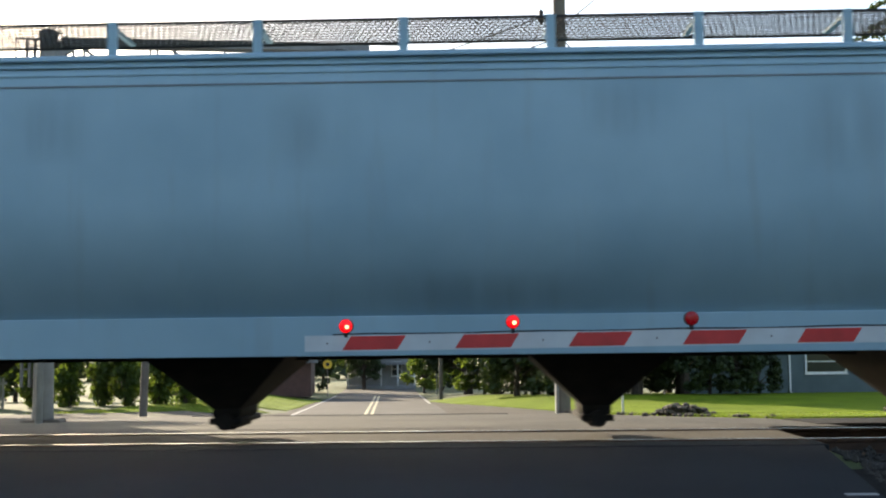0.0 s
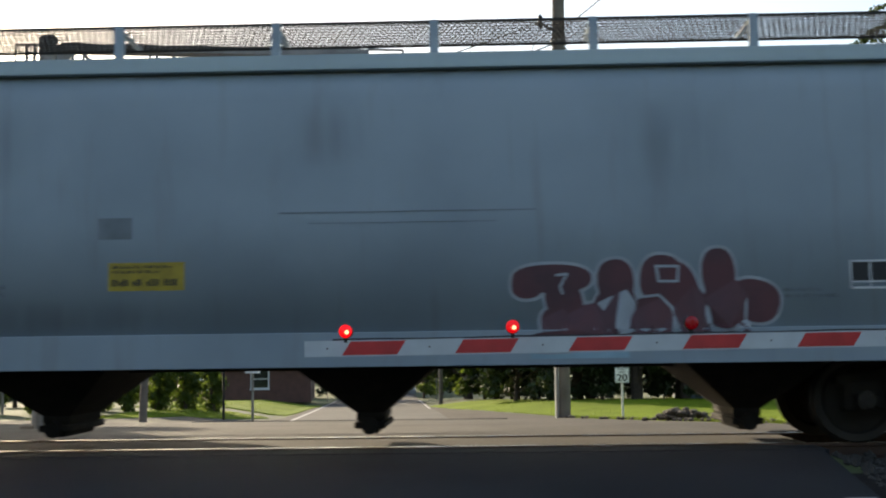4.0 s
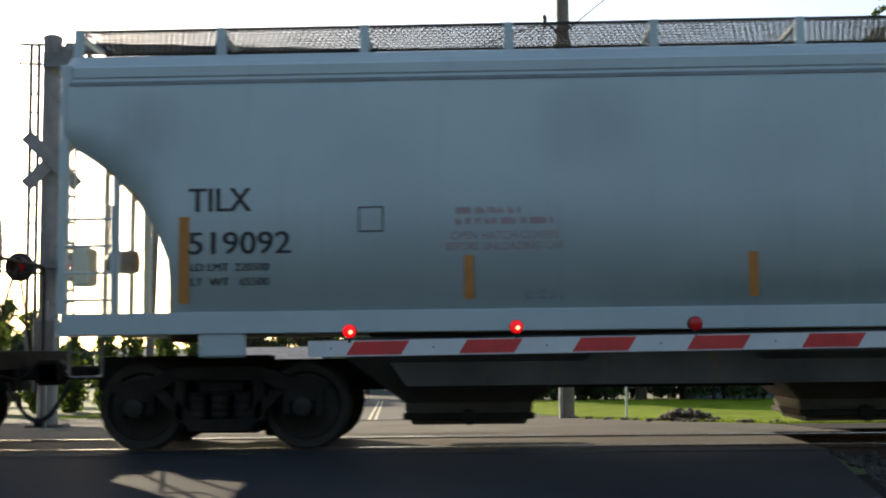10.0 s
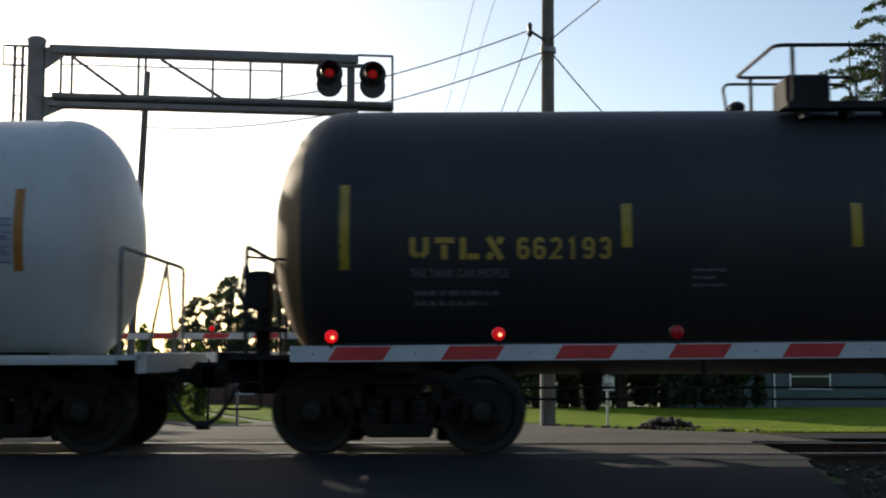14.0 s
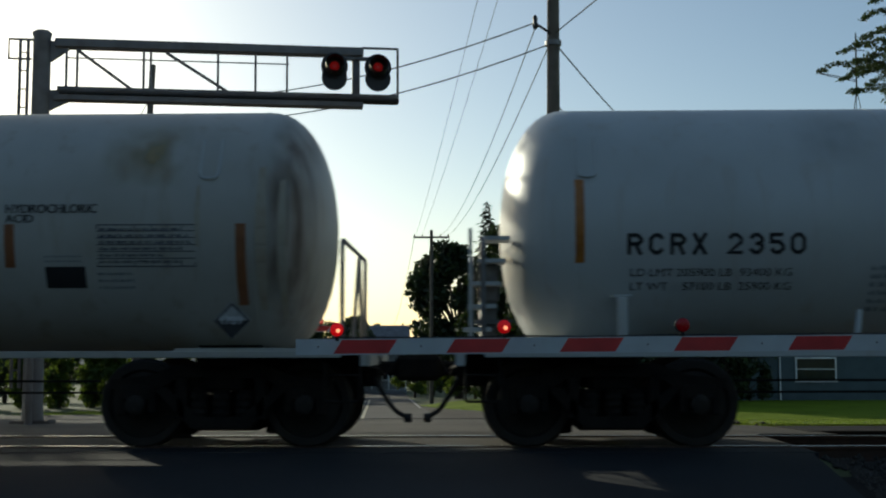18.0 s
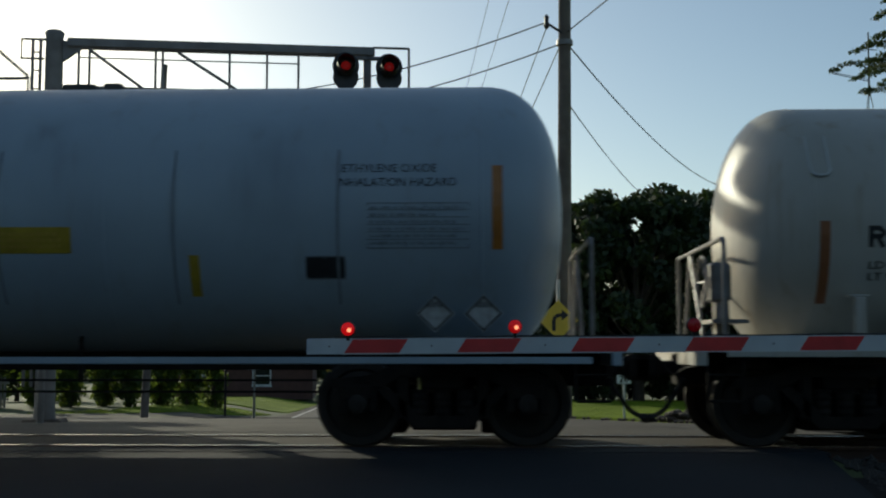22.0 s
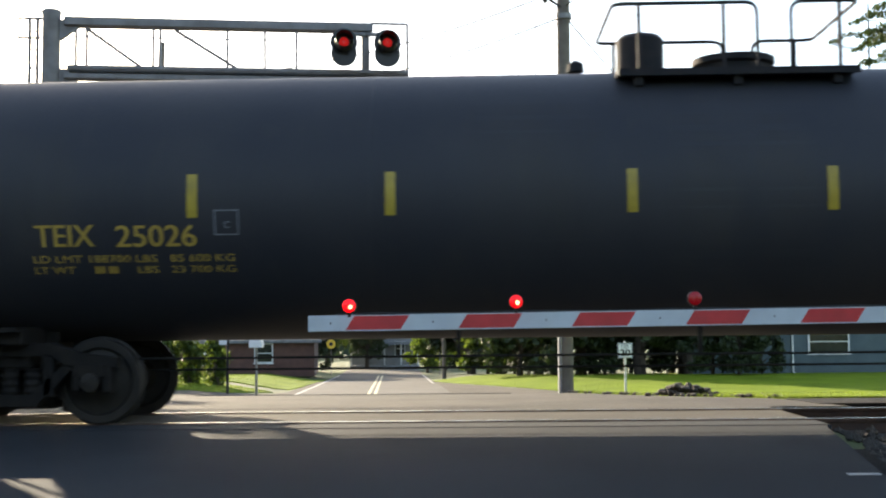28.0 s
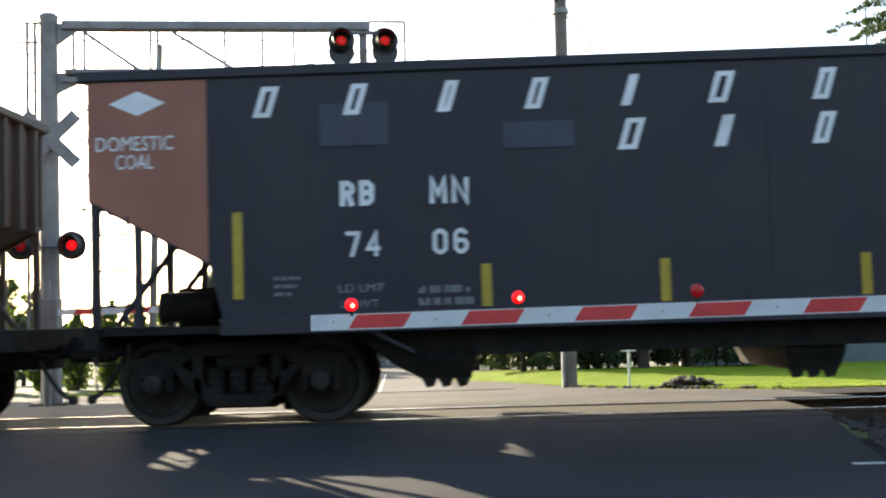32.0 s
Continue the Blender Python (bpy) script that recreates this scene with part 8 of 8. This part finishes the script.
for q, w, z0, z1 in ((-6.6, 1.2, 1.5, 3.2), (-1.4, 1.5, 1.6, 3.5), (0.7, 1.8, 1.4, 3.6), (4.4, 1.6, 1.5, 3.3), (7.0, 0.9, 1.4, 3.2)):
    plate(Hc, q - w / 2, q + w / 2, z0, z1, WASH_DUST, skH, "dust_run", "faint pale run of dust", 0.003, 10)
planks(Hc, -0.5, 2.0, 3.72, BLACK_PIPE)
part("fittings_box", Shape().lathe([(3.8, 0.27), (4.28, 0.27), (4.33, 0.22)], (-0.14, 0, 0), "Z", 20), BLACK_PIPE, Hc, "round protective housing")
part("manway", Shape().lathe([(3.8, 0.4), (3.95, 0.4), (3.97, 0.46), (4.04, 0.46), (4.07, 0.2)], (0.9, 0, 0), "Z", 22), BLACK_PIPE, Hc, "bolted manway cover")
part("relief_valve", Shape().lathe([(3.82, 0.07), (3.92, 0.06), (3.93, 0.10), (4.02, 0.09), (4.06, 0.04)], (-0.86, 0, 0), "Z", 12), BLACK_PIPE, Hc, "small relief valve")
guard(Hc, -0.55, 0.95, 4.45, 3.7, BLACK_PIPE, posts=(-0.28, 0.6), far_posts=(-0.35,))
guard(Hc, 2.0, 1.3, 4.45, 3.7, BLACK_PIPE, posts=(1.8,), far_posts=(1.8,))


# ---- open coal hoppers ----
def open_hopper(label, x, half, paint, end_paint, slope_paint, reach=0.0):
    root = car(label, "hopper car", x)
    top, bot = 3.67, 1.03
    side = [(-half, 2.36), (-half, top), (half, top), (half, 2.36), (half - 1.24, 1.68), (half - 1.4, bot), (-half + 1.4, bot), (-half + 1.24, 1.68)]
    for y in (-1.55, 1.5):
        part("side_wall", Shape().prism(side, y, y + 0.05), paint, root, "", 0)
    for y in (-1.585, 1.545):
        part("top_chord", Shape().box(-half - 0.02, half + 0.02, y, y + 0.04 + 0.05, top - 0.06, top + 0.05, 0.012), paint, root)
        part("side_sill", Shape().box(-half + 1.35, half - 1.35, y, y + 0.05, bot - 0.08, bot + 0.09, 0.012), paint, root)
    for i in range(1, 8):
        q = -half + 2 * half * i / 8
        part("side_rib", Shape().box(q - 0.05, q + 0.05, -1.558, -1.551, bot + 0.1, top - 0.08), paint, root)
    for sgn in (-1, 1):
        xe = sgn * (half - 0.05)
        part("end_wall", Shape().box(min(xe, xe - sgn * 0.05), max(xe, xe - sgn * 0.05), -1.5, 1.5, 2.34, top), end_paint if sgn < 0 else paint, root)
        part("end_chord", Shape().box(sgn * half - 0.09, sgn * half + 0.09, -1.58, 1.58, top - 0.05, top + 0.05, 0.01), paint, root)
        for y in (-1.2, -0.72, -0.24, 0.24, 0.72, 1.2):
            part("end_rib", Shape().box(min(xe, xe + sgn * 0.1), max(xe, xe + sgn * 0.1), y - 0.04, y + 0.04, 2.3, top - 0.05), end_paint if sgn < 0 else paint, root)
        a, b = (xe, 2.36), (sgn * (half - 3.3), 0.72)
        q4 = [(a[0], -1.5, a[1]), (a[0], 1.5, a[1]), (b[0], 1.5, b[1]), (b[0], -1.5, b[1])]
        part("slope_sheet", Shape().add(q4 + [(p, y, z + 0.04) for p, y, z in q4], [(0, 1, 2, 3), (4, 7, 6, 5), (0, 4, 5, 1), (1, 5, 6, 2), (2, 6, 7, 3), (3, 7, 4, 0)]), slope_paint, root, "sloping end sheet", 0)
        for y in (-1.47, 1.47):
            part("corner_post", Shape().box(sgn * (half - 0.06) - 0.045, sgn * (half - 0.06) + 0.045, y - 0.05, y + 0.05, 1.05, 2.4, 0.008), paint, root)
            part("inner_post", Shape().box(sgn * (half - 0.5) - 0.04, sgn * (half - 0.5) + 0.04, y - 0.04, y + 0.04, 1.05, 2.1), paint, root)
            part("end_brace", Shape().tube([(sgn * (half - 0.1), y * 0.6, 1.1), (sgn * (half - 0.75), y * 0.6, 1.95)], 0.04, 6), paint, root)
        part("end_platform", Shape().box(min(sgn * (half - 1.6), sgn * (half + reach + 0.02)), max(sgn * (half - 1.6), sgn * (half + reach + 0.02)), -1.45, 1.45, 0.98, 1.06).box(sgn * (half + reach) - 0.08, sgn * (half + reach) + 0.08, -1.5, 1.5, 0.84, 1.08, 0.01), RUNNING_GEAR, root, "steel end sill and platform")
        part("shear_plate", Shape().box(min(sgn * (half - 1.75), sgn * (half - 0.55)), max(sgn * (half - 1.75), sgn * (half - 0.55)), -0.12, 0.12, 1.06, 1.5, 0.02), RUNNING_GEAR, root, "dark plates and brake gear under the slope sheet")
        part("brake_cylinder", Shape().lathe([(-0.35, 0.1), (-0.33, 0.17), (0.28, 0.17), (0.32, 0.08)], (sgn * (half - 0.8), -0.5, 1.28), "X", 14), RUNNING_GEAR, root)
        ladder(root, (sgn * (half - 0.42), -1.6, 1.1), (sgn * (half - 0.42), -1.6, 2.2), (sgn * 0.36, 0, 0), 3, paint, 0.011)
        for i in range(4):
            z = 2.3 + i * 0.36
            part("grab_iron", Shape().tube(rounded([(sgn * half, -1.5, z), (sgn * (half + 0.1), -1.5, z), (sgn * (half + 0.1), -1.1, z), (sgn * half, -1.1, z)], 0.03), 0.01, 5), RUNNING_GEAR, root)
        step(root, sgn * (half - 0.4), sgn * (half - 0.06), -1.5, 0.42, 0.9, RUNNING_GEAR)
        coupler(root, half + reach, sgn, 0.35)
    # deep belly between the end chutes, and the narrow discharge chutes under it
    part("belly", Shape().prism([(-3.2, bot + 0.03), (3.9, bot + 0.03), (3.3, 0.69), (-3.05, 0.69)], -1.32, 1.32), RUNNING_GEAR, root, "grimy lower body between the chutes", 0)
    for ox, lean in ((-3.35, -1), (0.42, 0), (3.48, 1)):
        w = 0.30
        s = Shape()
        out = 0.75 * lean
        ring = lambda x0, x1, hy, z: [(x0, -hy, z), (x1, -hy, z), (x1, hy, z), (x0, hy, z)]
        s.add(ring(ox - w + min(out, 0), ox + w + max(out, 0), 1.34, bot + 0.02) + ring(ox - w + min(out, 0) * 0.35, ox + w + max(out, 0) * 0.35, 1.25, 0.62) + ring(ox - w * 0.85, ox + w * 0.85, 1.15, 0.44), [(0, 1, 2, 3), (8, 9, 10, 11)] + [(i * 4 + k, i * 4 + (k + 1) % 4, i * 4 + 4 + (k + 1) % 4, i * 4 + 4 + k) for i in range(2) for k in range(4)])
        ch = part("outlet_chute", s, RUNNING_GEAR, root, "dark discharge chute", 0)
        for k in (-0.26, -0.09, 0.08):
            part("door_hinge", Shape().prism([(ox + k, 0.45), (ox + k + 0.17, 0.46), (ox + k + 0.13, 0.37), (ox + k + 0.05, 0.35)], -1.17, -1.09), RUNNING_GEAR, ch, "", 0)
    part("centre_sill", Shape().box(-half + 0.5, half - 0.5, -0.2, 0.2, 0.70, 0.98, 0.01), RUNNING_GEAR, root)
    bogies(root, 5.55)
    return root


coal_skin = lambda z: -1.56
I_ = open_hopper("black open coal hopper car with a rust-red end panel", -136.753, 6.96, COAL_BLACK, COAL_BROWN, COAL_BLACK)
s = Shape()
s.add([(x, -1.556, z) for x, z in ((-6.95, 2.38), (-5.72, 1.7), (-5.72, 3.6), (-6.95, 3.6))], [(0, 1, 2, 3)])
part("end_panel", s, COAL_BROWN, I_, "rust-red painted panel", 0)


def emblem_block(root, x0, x1, z0, z1, kind):
    """A slanted white block of a company name, as a plain shape."""
    h, w, k = z1 - z0, x1 - x0, 0.10
    t = 0.062
    P_ = lambda u, z: (u + k * ((z - z0) / h - 0.5), coal_skin(z) - 0.006, z)
    s = Shape()

    def r_(a, b, c, d):
        s.add([P_(a, c), P_(b, c), P_(b, d), P_(a, d)], [(0, 1, 2, 3)])
    a, b = x0 + k * 0.45, x1 - k * 0.45
    if kind == "bar":
        r_((a + b) / 2 - t * 0.75, (a + b) / 2 + t * 0.75, z0, z1)
    else:
        r_(a, a + t, z0, z1)
        r_(b - t, b, z0, z1)
        r_(a + t, b - t, z1 - 0.05, z1)
        r_(a + t, b - t, z0, z0 + 0.05)
    part("emblem_block", s, LETTER_WHITE, root, "slanted white block shape", 0)


letters_at = lambda x: x + float(np.interp(x, [-5.0, -2.5, 0.5, 1.3, 5.2], [0.03, 0.0, -0.01, 0.08, 0.08]))
for x0, x1, kind in ((-5.27, -5.0, "ring"), (-4.34, -4.08, "ring"), (-3.37, -3.14, "ring"), (-2.47, -2.22, "ring"), (-1.48, -1.32, "bar"), (-0.62, -0.34, "ring"), (0.43, 0.66, "ring"), (3.1, 3.39, "ring")):
    emblem_block(I_, letters_at(x0), letters_at(x1), 3.18, 3.5, kind)
for x0, x1, kind in ((-1.54, -1.26, "ring"), (-0.57, -0.36, "ring"), (0.41, 0.64, "ring"), (1.23, 1.46, "bar"), (2.11, 2.4, "ring"), (3.08, 3.33, "ring"), (4.0, 4.25, "ring"), (4.92, 5.2, "ring")):
    emblem_block(I_, letters_at(x0), letters_at(x1), 2.73, 3.05, kind)
s = Shape()
s.add([(x, coal_skin(z) - 0.008, z) for x, z in ((-6.72, 3.37), (-6.43, 3.24), (-6.14, 3.37), (-6.43, 3.50))], [(0, 1, 2, 3)])
part("emblem", s, LETTER_WHITE, I_, "pale diamond emblem", 0)
lettering(I_, "DOMESTIC", -6.86, -6.06, 2.88, 3.03, LETTER_WHITE, coal_skin)
lettering(I_, "COAL", -6.66, -6.27, 2.69, 2.84, LETTER_WHITE, coal_skin)
stencil(I_, "RB", -4.37, -4.02, 2.24, 2.5, LETTER_WHITE, coal_skin, 0.055, 0.3)
stencil(I_, "MN", -3.46, -3.06, 2.24, 2.5, LETTER_WHITE, coal_skin, 0.05, 0.25)
stencil(I_, "74", -4.32, -3.97, 1.72, 1.98, LETTER_WHITE, coal_skin, 0.042, 0.4)
stencil(I_, "06", -3.44, -3.08, 1.72, 1.98, LETTER_WHITE, coal_skin, 0.042, 0.4)
lettering(I_, "LD LMT", -4.4, -3.94, 1.36, 1.44, LETTER_FADED, coal_skin)
lettering(I_, "LT WT", -4.38, -4.0, 1.2, 1.28, LETTER_FADED, coal_skin)
bars(I_, -3.59, -3.0, 1.18, 1.43, 2, LETTER_FADED, coal_skin, 71, fill=0.6)
bars(I_, -5.06, -4.78, 1.32, 1.56, 3, LETTER_FADED, coal_skin, 72, fill=0.5)
for k, (words, x0, x1) in enumerate((("2 INCH", 4.96, 5.20), ("HF COMP", 4.92, 5.24), ("SHOE", 4.97, 5.18))):
    lettering(I_, words, x0, x1, 1.375 - 0.09 * k, 1.44 - 0.09 * k, LETTER_WHITE, coal_skin)
for q in (-2.91, -1.12, 0.87, 3.03):
    plate(I_, q - 0.05, q + 0.05, 1.18, 1.61, STRIPE_YELLOW, coal_skin, "reflective_strip")
plate(I_, -5.47, -5.37, 1.32, 2.21, STRIPE_YELLOW, coal_skin, "reflective_strip")
plate(I_, 5.47, 5.57, 1.19, 2.08, STRIPE_YELLOW, coal_skin, "reflective_strip")
outline_box(I_, 3.17, 3.62, 1.17, 1.5, 0.016, LETTER_WHITE, coal_skin, rows=(0.15,), cols=(0.5,))
plate(I_, 5.9, 6.2, 2.54, 2.84, STRIPE_ORANGE, coal_skin, "sticker", "orange and yellow square sticker")
plate(I_, 5.91, 6.19, 2.55, 2.62, STRIPE_YELLOW, coal_skin, "sticker_band", "", 0.007)
plate(I_, 5.93, 6.17, 2.68, 2.8, LETTER_RED, coal_skin, "sticker_patch", "", 0.007)
for x0, x1, z0, z1 in ((-4.56, -3.86, 2.86, 3.3), (-2.7, -1.98, 2.78, 3.05)):
    plate(I_, x0, x1, z0, z1, surface("dark_blue_patch", (0.027, 0.033, 0.055), rough=0.5), coal_skin, "paint_patch", "bluish repainted patch", 0.004)
open_hopper("weathered dark open hopper car", -152.35, 6.96, OLD_HOPPER, OLD_HOPPER, SLOPE_DARK, 0.7)


for root, k in ((A, 1.014), (B, 1.007), (Cc, 0.993), (D, 0.993), (T_E, 0.997), (T_F, 1.003), (G, 1.026), (Hc, 1.025), (I_, 1.009)):
    lengthen(root, k)


# ---- motion of the train and its wheels ----
def motions():
    times = [float(i) for i in range(33)]
    gone = [(t, run(t)) for t in times]
    for root, x in cars:
        walk(root, [(t, pose(x + s, TRACK_Y, 0)) for t, s in gone])
    dense = [i * 0.16 for i in range(201)]
    turn = [(t, math.degrees(run(t) / 0.457)) for t in dense]
    for ws, a in wheelsets:
        walk(ws, [(t, Matrix.Translation((a, 0, 0.457)) @ Matrix.Rotation(radians(d % 360), 4, "Y")) for t, d in turn])


motions()
